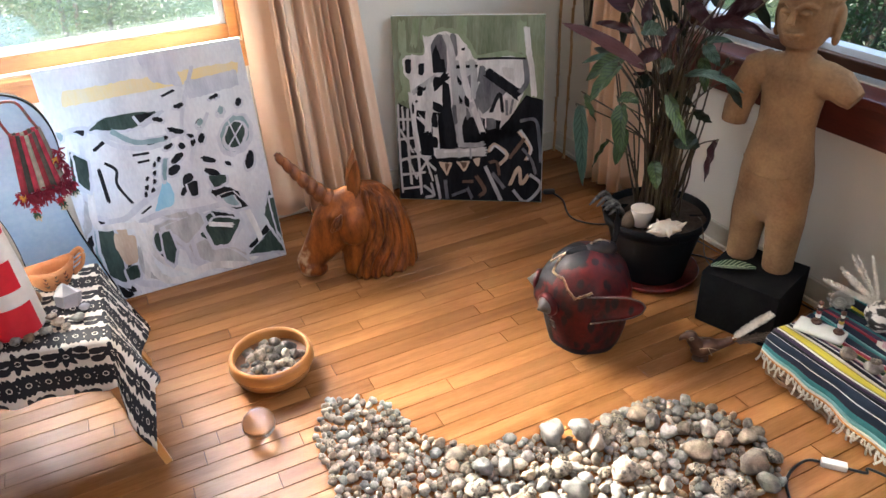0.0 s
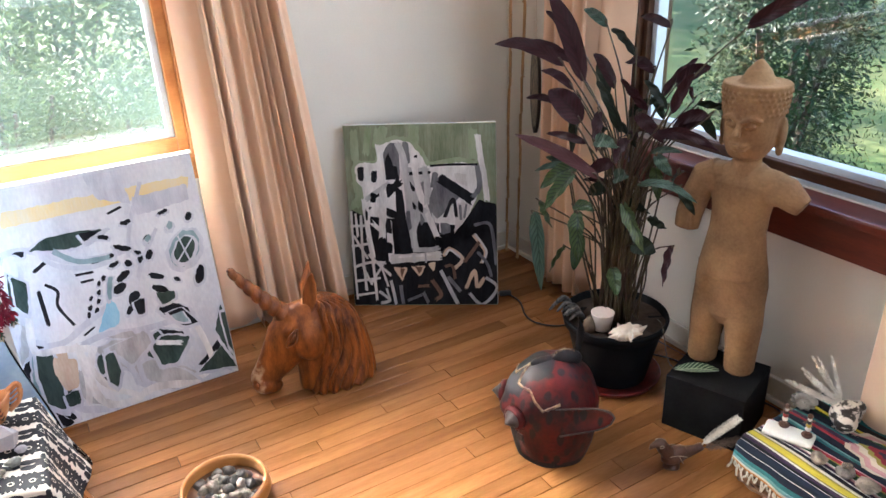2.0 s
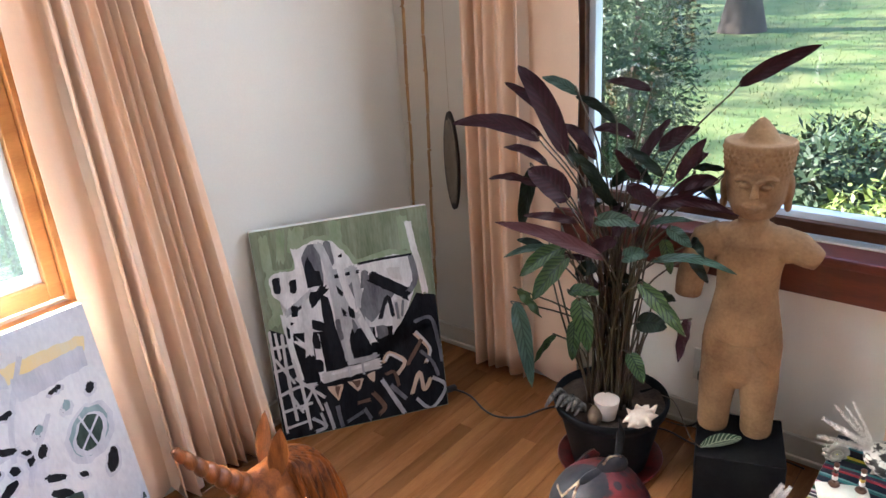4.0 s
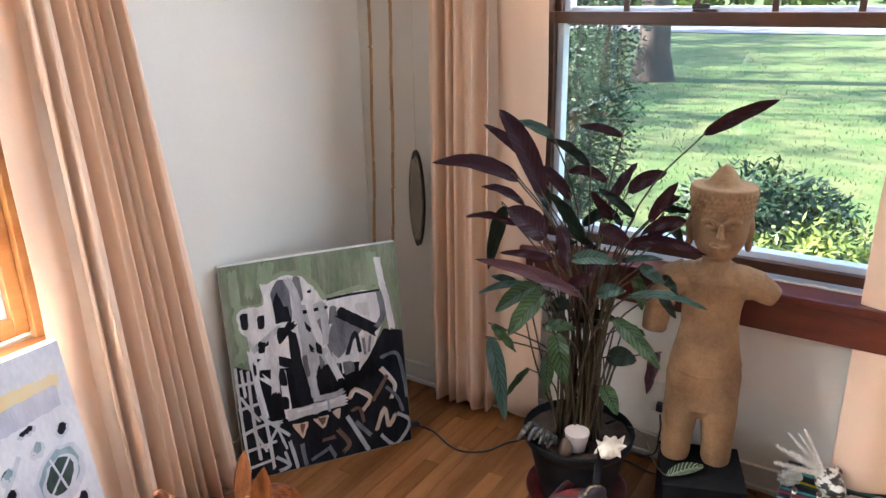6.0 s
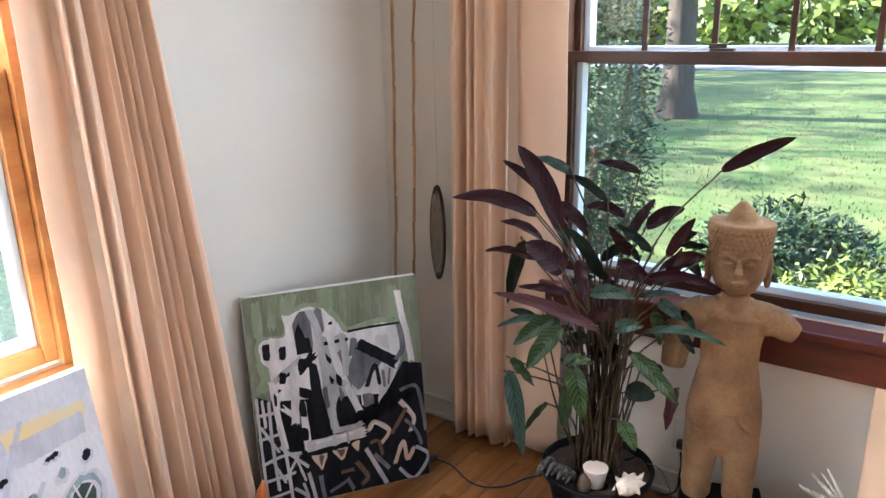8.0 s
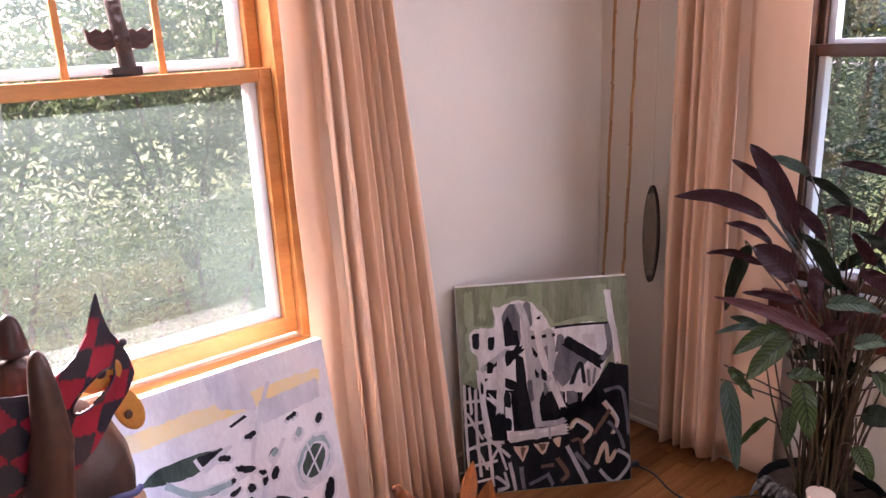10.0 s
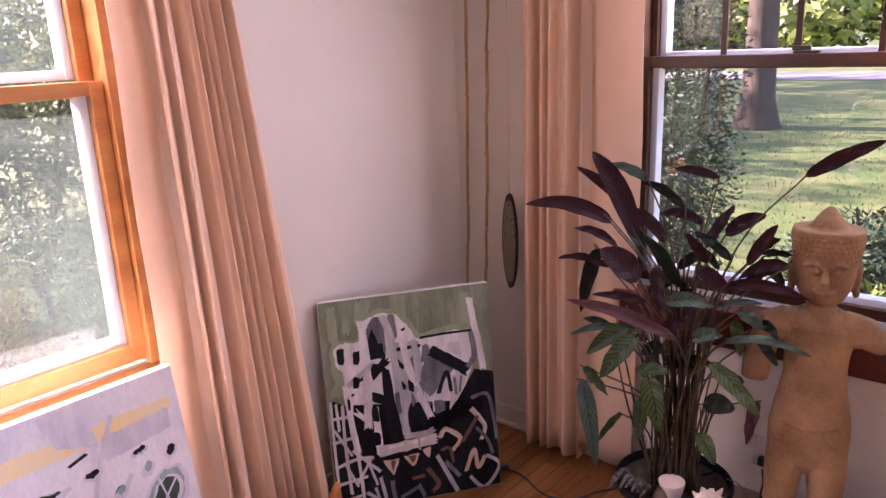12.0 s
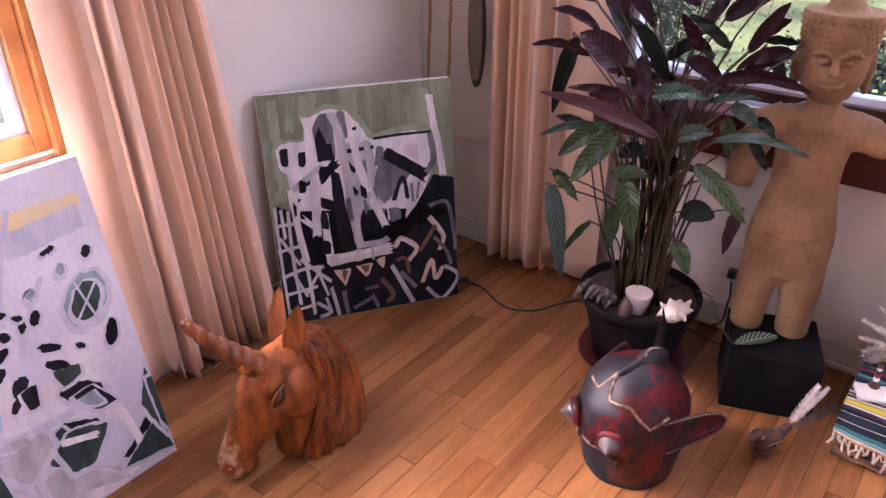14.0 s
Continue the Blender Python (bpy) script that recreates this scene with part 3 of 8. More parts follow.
# ---- paintings ----
class Art:
    """Strokes of paint on a canvas of width w and height h, in fractions of it; first and share place the fractions across it."""
    def __init__(self, w, h, halo=False, first=0.0, share=1.0):
        self.halo, self.first, self.share = halo, first, share
        self.w, self.h, self.k, self.marks = w, h, 0, []
        self.rng = random.Random(5)

    def point(self, u, v):
        u = self.first + self.share * u
        y = -0.0006 - 0.00002 * self.k
        return ((min(max(u, 0.004), 0.996) - 0.5) * self.w, y, min(max(v, 0.004), 0.996) * self.h)

    def put(self, colour, pts):
        self.k += 1
        bm = bmesh.new()
        self.marks.append((colour, bm))
        f = bm.faces.new([bm.verts.new(self.point(u, v)) for u, v in pts])
        bmesh.ops.triangulate(bm, faces=[f])

    def fill(self, colour, *c):
        p = list(zip(c[::2], c[1::2]))
        grow = 1.14 if self.halo and len(p) > 7 else 1.0
        mx, my = sum(a for a, _ in p) / len(p), sum(b for _, b in p) / len(p)
        p = [(mx + (a - mx) * grow, my + (b - my) * grow) for a, b in p]
        # ragged outline, left by the brush
        out = []
        for i in range(len(p)):
            a, b = p[i], p[(i + 1) % len(p)]
            steps = max(2, int(math.hypot(a[0] - b[0], a[1] - b[1]) / 0.018))
            for t in range(steps):
                j = 0.0035
                f = (t + 0.25) / steps
                out.append((a[0] + (b[0] - a[0]) * f + self.rng.uniform(-j, j), a[1] + (b[1] - a[1]) * f + self.rng.uniform(-j, j)))
        if self.halo and colour in ("black", "green", "teal", "grey"):
            self.put("lilac", [(mx + (a - mx) * 1.20 + 0.006 * (1 if a > mx else -1), my + (b - my) * 1.20 - 0.006) for a, b in out])
        self.put(colour, out)

    def stroke(self, colour, width, *c):
        """A stroke with uneven ends, as a flat brush leaves it."""
        p = [Vector((u * self.w, v * self.h, 0)) for u, v in zip(c[::2], c[1::2])]
        n = 6 * (len(p) - 1)
        line = curve_pts(p, n) if len(p) > 2 else [p[0].lerp(p[1], t / n) for t in range(n + 1)]
        self.k += 1
        bm = bmesh.new()
        self.marks.append((colour, bm))
        tracks = 6
        ends = [self.rng.uniform(-0.3, 0.5) * width * self.w for _ in range(tracks + 1)]
        prev = None
        for i, q in enumerate(line):
            d = (line[min(i + 1, n)] - line[max(i - 1, 0)]).normalized()
            s = Vector((-d.y, d.x, 0)) * width * self.w * 0.55 * self.rng.uniform(0.88, 1.12)
            row = []
            for k in range(tracks + 1):
                v = q + s * (-1 + 2 * k / tracks) + (d * ends[k] if i == n else -d * ends[-k] * 0.7 if i == 0 else Vector())
                row.append(bm.verts.new(self.point(v.x / self.w, v.y / self.h)))
            if prev:
                for k in range(tracks):
                    bm.faces.new((prev[k], prev[k + 1], row[k + 1], row[k]))
            prev = row

    def hang(self, owner):
        for c, bm in self.marks:
            part(c + "_brush_mark", bm, PAINT[c], owner)


def canvas(name, place, turn, lean, w, h, ground_mat, label):
    t = thing(name, place, label, "painting")
    t.matrix_world = pose(*place, 0, 0, turn) @ pose(0, 0, 0, -lean)
    bm = boxed(-w / 2, w / 2, 0, 0.034, 0, h, bevel=0.003)
    part("canvas", bm, M_CANVAS, t, "white canvas wrapped over a stretcher")
    part("ground_coat", boxed(-w / 2 + 0.001, w / 2 - 0.001, -0.0005, 0.001, 0.001, h - 0.001), ground_mat, t)
    return t


A_W, A_H = 0.652, 0.812
pa = canvas("painting", (0.3305, 2.700, 0.0), 0.5, 9.2, A_W, A_H, M_WHITEP, "abstract painting of a white web over dark shapes, under the window")
art = Art(A_W, A_H, True, 0.0337, 0.9463)
# abstract with a white web over dark shapes
art.fill('gold', 0.074, 0.907, 0.982, 0.908, 0.972, 0.855, 0.058, 0.849)
art.fill('lilac', 0.471, 0.992, 0.635, 0.991, 0.667, 0.844, 0.51, 0.885)
art.fill('lilac', 0.674, 0.865, 0.963, 0.876, 0.964, 0.808, 0.676, 0.788)
art.stroke('lilac', 0.03, -0.021, 0.74, 0.123, 0.752, 0.309, 0.672, 0.477, 0.654, 0.618, 0.668)
art.stroke('lilac', 0.025, 0.096, 0.695, 0.042, 0.519, -0.005, 0.322, -0.028, 0.099)
art.stroke('lilac', 0.03, 0.018, 0.371, 0.175, 0.352, 0.291, 0.397, 0.43, 0.45)
art.stroke('lilac', 0.035, 0.162, 0.287, 0.144, 0.088, 0.269, 0.027, 0.416, 0.007)
art.stroke('lilac', 0.03, 0.261, 0.322, 0.387, 0.338, 0.574, 0.315, 0.848, 0.319)
art.stroke('lilac', 0.02, 0.759, 0.719, 0.63, 0.569, 0.564, 0.426)
art.stroke('lilac', 0.02, 0.738, 0.922, 0.636, 0.759, 0.587, 0.625)
art.stroke('lilac', 0.025, 0.774, 0.305, 0.833, 0.146, 0.986, 0.019)
art.fill('green', 0.14, 0.743, 0.232, 0.783, 0.354, 0.779, 0.504, 0.768, 0.425, 0.729, 0.343, 0.718, 0.248, 0.727)
art.fill('black', 0.377, 0.767, 0.491, 0.765, 0.406, 0.731)
art.fill('green', 0.026, 0.683, 0.073, 0.611, 0.038, 0.515, -0.005, 0.557)
art.fill('black', 0.068, 0.749, 0.123, 0.752, 0.113, 0.72)
art.fill('teal', -0.014, 0.761, 0.027, 0.748, -0.002, 0.715)
art.stroke('black', 0.018, 0.136, 0.581, 0.137, 0.439)
art.stroke('black', 0.014, 0.173, 0.601, 0.219, 0.562, 0.203, 0.503, 0.251, 0.412)
art.stroke('black', 0.016, 0.14, 0.659, 0.203, 0.688)
art.stroke('black', 0.012, 0.542, 0.821, 0.615, 0.838)
art.fill('black', 0.009, 0.372, 0.09, 0.367, 0.075, 0.249, 0.047, 0.111, -0.019, 0.082, -0.046, 0.162, -0.046, 0.276)
art.fill('teal', 0.026, 0.342, 0.064, 0.307, 0.042, 0.171, -0.013, 0.095, -0.02, 0.185)
art.fill('tan', 0.091, 0.342, 0.181, 0.31, 0.175, 0.205, 0.09, 0.166, 0.059, 0.21)
art.fill('green', 0.064, 0.166, 0.171, 0.194, 0.132, 0.115, 0.044, 0.081)
art.fill('black', -0.056, 0.106, 0.1, 0.098, 0.142, 0.027, 0.007, 0.001)
art.fill('grey', 0.021, 0.473, 0.05, 0.442, 0.015, 0.345, -0.043, 0.303)
art.fill('blue', 0.349, 0.353, 0.41, 0.44, 0.441, 0.479, 0.466, 0.464, 0.474, 0.416, 0.464, 0.364, 0.394, 0.355)
art.fill('teal', 0.466, 0.571, 0.491, 0.571, 0.458, 0.476, 0.438, 0.48)
art.fill('black', 0.368, 0.498, 0.362, 0.492, 0.355, 0.49, 0.351, 0.493, 0.351, 0.5, 0.355, 0.507, 0.362, 0.511, 0.368, 0.51, 0.37, 0.505)
art.fill('black', 0.354, 0.462, 0.348, 0.456, 0.341, 0.454, 0.336, 0.457, 0.336, 0.464, 0.341, 0.471, 0.348, 0.475, 0.354, 0.475, 0.356, 0.469)
art.fill('black', 0.34, 0.434, 0.333, 0.428, 0.326, 0.426, 0.322, 0.429, 0.322, 0.436, 0.326, 0.443, 0.333, 0.447, 0.339, 0.446, 0.342, 0.441)
art.fill('black', 0.425, 0.551, 0.419, 0.545, 0.413, 0.544, 0.408, 0.546, 0.408, 0.553, 0.412, 0.56, 0.419, 0.564, 0.425, 0.563, 0.428, 0.558)
art.fill('black', 0.415, 0.515, 0.409, 0.51, 0.402, 0.508, 0.397, 0.511, 0.397, 0.517, 0.401, 0.524, 0.408, 0.528, 0.414, 0.528, 0.417, 0.523)
art.fill('black', 0.401, 0.48, 0.395, 0.474, 0.388, 0.472, 0.383, 0.475, 0.383, 0.481, 0.387, 0.488, 0.394, 0.493, 0.4, 0.492, 0.403, 0.487)
art.fill('black', 0.381, 0.444, 0.375, 0.438, 0.368, 0.436, 0.363, 0.44, 0.363, 0.446, 0.367, 0.453, 0.374, 0.458, 0.38, 0.457, 0.383, 0.452)
art.fill('black', 0.453, 0.567, 0.447, 0.561, 0.44, 0.559, 0.435, 0.562, 0.435, 0.568, 0.439, 0.575, 0.446, 0.579, 0.452, 0.578, 0.455, 0.574)
art.stroke('black', 0.012, 0.32, 0.609, 0.405, 0.605)
art.stroke('black', 0.012, 0.336, 0.575, 0.396, 0.575)
art.stroke('black', 0.01, 0.282, 0.358, 0.341, 0.382)
art.fill('black', 0.608, 0.661, 0.594, 0.658, 0.569, 0.664, 0.544, 0.675, 0.531, 0.686, 0.536, 0.692, 0.556, 0.691, 0.583, 0.682, 0.603, 0.67)
art.fill('black', 0.533, 0.626, 0.532, 0.618, 0.52, 0.61, 0.505, 0.605, 0.493, 0.606, 0.489, 0.612, 0.496, 0.621, 0.51, 0.628, 0.525, 0.63)
art.fill('black', 0.589, 0.592, 0.578, 0.592, 0.569, 0.598, 0.564, 0.609, 0.568, 0.618, 0.577, 0.622, 0.588, 0.619, 0.596, 0.61, 0.596, 0.599)
art.fill('black', 0.643, 0.773, 0.636, 0.767, 0.62, 0.763, 0.603, 0.764, 0.592, 0.769, 0.593, 0.776, 0.605, 0.781, 0.623, 0.783, 0.638, 0.779)
art.fill('black', 0.656, 0.61, 0.65, 0.599, 0.641, 0.595, 0.634, 0.598, 0.631, 0.607, 0.635, 0.619, 0.643, 0.626, 0.652, 0.627, 0.657, 0.62)
art.fill('black', 0.709, 0.617, 0.698, 0.605, 0.685, 0.6, 0.677, 0.606, 0.677, 0.618, 0.685, 0.632, 0.698, 0.64, 0.708, 0.64, 0.713, 0.63)
art.fill('black', 0.571, 0.575, 0.569, 0.563, 0.553, 0.55, 0.53, 0.54, 0.511, 0.54, 0.506, 0.548, 0.515, 0.561, 0.536, 0.573, 0.558, 0.579)
art.fill('black', 0.54, 0.526, 0.539, 0.513, 0.523, 0.501, 0.501, 0.494, 0.483, 0.496, 0.478, 0.506, 0.487, 0.52, 0.507, 0.53, 0.528, 0.533)
art.fill('black', 0.585, 0.446, 0.566, 0.432, 0.547, 0.43, 0.536, 0.44, 0.538, 0.459, 0.554, 0.476, 0.574, 0.485, 0.59, 0.481, 0.595, 0.466)
art.fill('black', 0.739, 0.51, 0.726, 0.507, 0.703, 0.512, 0.68, 0.523, 0.668, 0.534, 0.673, 0.541, 0.692, 0.54, 0.717, 0.532, 0.736, 0.52)
art.fill('black', 0.742, 0.449, 0.728, 0.446, 0.704, 0.453, 0.682, 0.466, 0.672, 0.479, 0.678, 0.487, 0.698, 0.485, 0.722, 0.474, 0.74, 0.46)
art.fill('black', 0.819, 0.333, 0.792, 0.322, 0.746, 0.328, 0.702, 0.349, 0.681, 0.374, 0.692, 0.392, 0.73, 0.395, 0.777, 0.381, 0.813, 0.357)
art.fill('black', 0.715, 0.681, 0.705, 0.671, 0.693, 0.667, 0.685, 0.672, 0.684, 0.683, 0.691, 0.695, 0.703, 0.702, 0.713, 0.701, 0.718, 0.693)
art.fill('black', 0.842, 0.71, 0.83, 0.702, 0.816, 0.7, 0.807, 0.707, 0.807, 0.718, 0.817, 0.729, 0.831, 0.734, 0.843, 0.731, 0.847, 0.722)
art.fill('black', 0.954, 0.74, 0.947, 0.73, 0.936, 0.726, 0.927, 0.729, 0.922, 0.739, 0.926, 0.749, 0.935, 0.757, 0.946, 0.757, 0.953, 0.751)
art.fill('black', 0.834, 0.785, 0.83, 0.779, 0.816, 0.774, 0.799, 0.773, 0.788, 0.776, 0.787, 0.782, 0.797, 0.788, 0.813, 0.791, 0.828, 0.79)
art.fill('black', 0.524, 0.655, 0.517, 0.648, 0.5, 0.643, 0.48, 0.641, 0.467, 0.645, 0.466, 0.651, 0.479, 0.657, 0.499, 0.661, 0.516, 0.66)
art.fill('black', 0.358, 0.201, 0.347, 0.16, 0.331, 0.138, 0.317, 0.146, 0.312, 0.18, 0.318, 0.224, 0.332, 0.256, 0.347, 0.263, 0.358, 0.242)
art.fill('black', 0.561, 0.436, 0.562, 0.426, 0.553, 0.412, 0.536, 0.4, 0.52, 0.396, 0.513, 0.402, 0.517, 0.415, 0.531, 0.429, 0.548, 0.437)
art.fill('black', 0.951, 0.479, 0.935, 0.457, 0.916, 0.448, 0.903, 0.456, 0.903, 0.478, 0.915, 0.503, 0.934, 0.519, 0.95, 0.519, 0.957, 0.503)
art.fill('black', 0.516, 0.726, 0.508, 0.722, 0.492, 0.724, 0.477, 0.729, 0.47, 0.736, 0.473, 0.742, 0.486, 0.743, 0.502, 0.74, 0.514, 0.733)
art.fill('black', 0.818, 0.48, 0.81, 0.478, 0.799, 0.482, 0.791, 0.49, 0.788, 0.497, 0.793, 0.501, 0.802, 0.5, 0.813, 0.494, 0.819, 0.486)
art.fill('black', 0.449, 0.647, 0.445, 0.64, 0.433, 0.636, 0.419, 0.635, 0.41, 0.639, 0.41, 0.645, 0.418, 0.651, 0.432, 0.654, 0.444, 0.652)
art.fill('black', 0.654, 0.634, 0.647, 0.631, 0.636, 0.633, 0.627, 0.639, 0.623, 0.646, 0.628, 0.65, 0.637, 0.651, 0.648, 0.647, 0.655, 0.64)
art.fill('teal', 0.943, 0.587, 0.899, 0.55, 0.846, 0.541, 0.809, 0.565, 0.806, 0.61, 0.837, 0.654, 0.887, 0.678, 0.934, 0.67, 0.956, 0.634)
art.fill('green', 0.921, 0.589, 0.89, 0.562, 0.853, 0.555, 0.828, 0.572, 0.827, 0.604, 0.85, 0.637, 0.886, 0.655, 0.918, 0.65, 0.932, 0.624)
art.fill('teal', 0.846, 0.719, 0.839, 0.709, 0.829, 0.705, 0.819, 0.709, 0.815, 0.718, 0.819, 0.728, 0.828, 0.736, 0.838, 0.736, 0.846, 0.73)
art.fill('teal', 0.721, 0.687, 0.715, 0.678, 0.706, 0.675, 0.698, 0.678, 0.694, 0.686, 0.697, 0.695, 0.706, 0.701, 0.715, 0.702, 0.721, 0.696)
art.stroke('lilac', 0.008, 0.859, 0.67, 0.898, 0.539)
art.stroke('lilac', 0.008, 0.937, 0.651, 0.825, 0.558)
art.fill('green', 0.56, 0.255, 0.652, 0.297, 0.776, 0.253, 0.71, 0.187, 0.638, 0.148, 0.558, 0.189)
art.fill('black', 0.652, 0.297, 0.776, 0.253, 0.71, 0.187, 0.672, 0.253)
art.fill('grey', 0.314, 0.289, 0.434, 0.309, 0.507, 0.266, 0.449, 0.168, 0.371, 0.208)
art.fill('grey', 0.47, 0.187, 0.559, 0.15, 0.732, 0.107, 0.79, 0.057, 0.633, 0.019, 0.497, 0.091)
art.fill('green', 0.604, 0.042, 0.742, 0.058, 0.701, 0.004)
art.fill('black', 0.801, 0.085, 0.951, 0.176, 0.995, 0.056)
art.fill('green', 0.941, 0.22, 1.0, 0.333, 1.016, 0.258, 1.004, 0.047)
art.fill('grey', 0.382, 0.325, 0.512, 0.327, 0.529, 0.282)
art.fill('green', 0.344, 0.218, 0.336, 0.191, 0.323, 0.177, 0.311, 0.183, 0.306, 0.204, 0.31, 0.233, 0.321, 0.254, 0.334, 0.258, 0.343, 0.244)
art.stroke('grey', 0.03, 0.219, 0.218, 0.215, 0.101, 0.311, 0.048)
art.stroke('white', 0.03, 0.84, 0.292, 0.886, 0.073, 0.722, 0.015)
art.stroke('white', 0.03, 0.226, 0.329, 0.312, 0.139, 0.448, 0.047)
art.fill('grey', 0.374, 0.278, 0.575, 0.310, 0.596, 0.253, 0.474, 0.176)
art.fill('grey', 0.513, 0.167, 0.572, 0.176, 0.736, 0.079, 0.793, 0.014, 0.648, 0.013, 0.527, 0.098)
art.fill('green', 0.590, 0.232, 0.659, 0.266, 0.801, 0.226, 0.704, 0.131, 0.618, 0.133)
art.fill('green', 0.042, 0.348, 0.116, 0.324, 0.124, 0.231, 0.105, 0.075, 0.030, 0.120, 0.024, 0.227)
art.fill('tan', 0.110, 0.308, 0.218, 0.274, 0.196, 0.157, 0.126, 0.151, 0.102, 0.236)
art.fill('green', 0.113, 0.133, 0.186, 0.148, 0.182, 0.084, 0.124, 0.076)
art.fill('black', 0.047, 0.083, 0.127, 0.014, 0.075, -0.009)
art.fill('green', 0.798, 0.053, 0.956, 0.144, 1.017, 0.028)
art.fill('green', 0.989, 0.287, 1.027, 0.296, 1.029, 0.060, 0.996, 0.135)
art.fill('green', 0.346, 0.252, 0.392, 0.258, 0.410, 0.168, 0.375, 0.102, 0.343, 0.129)
art.stroke('white', 0.024, 0.619, 0.242, 0.748, 0.210)
art.stroke('white', 0.037, 0.308, 0.302, 0.252, 0.176, 0.292, 0.052, 0.417, 0.022, 0.565, 0.050, 0.784, 0.005)
art.stroke('white', 0.032, 0.063, 0.498, 0.044, 0.352, 0.162, 0.328, 0.295, 0.300)
art.stroke('white', 0.027, 0.232, 0.313, 0.240, 0.179, 0.215, 0.070)
art.stroke('lilac', 0.024, 0.178, 0.729, 0.253, 0.662, 0.396, 0.628, 0.525, 0.636)
art.stroke('teal', 0.024, 0.250, 0.724, 0.354, 0.660, 0.500, 0.650)
art.fill('black', 0.707, 0.358, 0.788, 0.364, 0.864, 0.279, 0.776, 0.281)
art.fill('teal', 0.723, 0.345, 0.784, 0.349, 0.814, 0.295, 0.762, 0.300)
art.fill('green', 0.037, 0.666, 0.095, 0.628, 0.065, 0.503, 0.022, 0.540)
art.fill('black', 0.553, 0.440, 0.613, 0.449, 0.605, 0.384, 0.564, 0.376)
art.fill('green', 0.678, 0.453, 0.773, 0.446, 0.775, 0.409, 0.700, 0.397)
art.hang(pa)
B_W, B_H = 0.604, 0.757
pb = canvas("painting", (1.466, 2.735, 0.0), -34.2, 8.0, B_W, B_H, M_MOSS_BG, "abstract painting in green, black and white leaning in the corner")
art = Art(B_W, B_H)
art.stroke('pale_moss', 0.071, 0.256, 0.981, 0.226, 0.893)
art.stroke('pale_moss', 0.063, 0.466, 0.998, 0.460, 0.856)
art.stroke('pale_moss', 0.044, 0.071, 0.968, 0.070, 0.811)
art.stroke('pale_moss', 0.054, 0.848, 0.971, 0.851, 0.803)
art.stroke('pale_moss', 0.041, 0.169, 0.986, 0.144, 0.850)
art.stroke('pale_moss', 0.054, 0.067, 0.701, 0.085, 0.624, 0.048, 0.567)
art.fill('pale_moss', 0.040, 0.773, 0.068, 0.818, 0.205, 0.810, 0.232, 0.911, 0.332, 0.944, 0.450, 0.926, 0.527, 0.859, 0.559, 0.798, 0.752, 0.823, 0.880, 0.799, 0.879, 0.615, 0.713, 0.441, 0.565, 0.279, 0.276, 0.241, 0.128, 0.388, 0.099, 0.621, 0.044, 0.692)
art.fill('white', 0.065, 0.775, 0.087, 0.803, 0.211, 0.801, 0.240, 0.891, 0.337, 0.924, 0.433, 0.909, 0.502, 0.844, 0.541, 0.781, 0.749, 0.797, 0.871, 0.787, 0.871, 0.616, 0.779, 0.443, 0.675, 0.394, 0.597, 0.273, 0.293, 0.251, 0.158, 0.330, 0.108, 0.519, 0.138, 0.640, 0.067, 0.707)
art.stroke('white', 0.035, 0.880, 0.935, 0.898, 0.810, 0.919, 0.715, 0.936, 0.593)
art.fill('grey', 0.394, 0.774, 0.556, 0.769, 0.581, 0.569, 0.587, 0.302, 0.428, 0.308, 0.408, 0.545)
art.fill('slate', 0.475, 0.676, 0.533, 0.706, 0.571, 0.479, 0.530, 0.538)
art.fill('pale', 0.229, 0.421, 0.284, 0.306, 0.278, 0.261, 0.227, 0.317)
art.fill('black', 0.877, 0.595, 0.996, 0.567, 1.021, 0.402, 0.999, 0.003, 0.718, 0.003, 0.002, 0.004, -0.008, 0.154, 0.017, 0.547, 0.101, 0.520, 0.136, 0.334, 0.273, 0.215, 0.544, 0.229, 0.594, 0.247, 0.569, 0.346, 0.685, 0.412, 0.748, 0.381)
art.fill('slate', 0.268, 0.869, 0.301, 0.904, 0.339, 0.905, 0.366, 0.856, 0.360, 0.706, 0.244, 0.711, 0.252, 0.822)
art.fill('black', 0.273, 0.825, 0.295, 0.859, 0.336, 0.735, 0.245, 0.721)
art.fill('slate', 0.385, 0.909, 0.425, 0.908, 0.436, 0.802, 0.411, 0.787)
art.fill('black', 0.080, 0.783, 0.124, 0.784, 0.122, 0.707, 0.082, 0.709)
art.fill('black', 0.173, 0.759, 0.212, 0.763, 0.206, 0.698, 0.168, 0.700)
art.fill('black', 0.253, 0.785, 0.342, 0.782, 0.361, 0.709, 0.247, 0.711)
art.fill('slate', 0.534, 0.550, 0.595, 0.697, 0.639, 0.739, 0.719, 0.691, 0.781, 0.630, 0.702, 0.569, 0.605, 0.493)
art.fill('pale', 0.719, 0.737, 0.800, 0.738, 0.808, 0.665, 0.738, 0.688)
art.fill('pale', 0.740, 0.580, 0.839, 0.578, 0.783, 0.483, 0.709, 0.408)
art.fill('black', 0.329, 0.673, 0.372, 0.654, 0.412, 0.282, 0.327, 0.278, 0.327, 0.403)
art.stroke('black', 0.044, 0.266, 0.630, 0.366, 0.703)
art.stroke('black', 0.047, 0.255, 0.542, 0.354, 0.500)
art.stroke('black', 0.038, 0.150, 0.616, 0.229, 0.641)
art.stroke('black', 0.063, 0.628, 0.711, 0.727, 0.657, 0.831, 0.598)
art.stroke('black', 0.022, 0.651, 0.502, 0.710, 0.601, 0.729, 0.503)
art.stroke('black', 0.013, 0.566, 0.780, 0.716, 0.785, 0.878, 0.782)
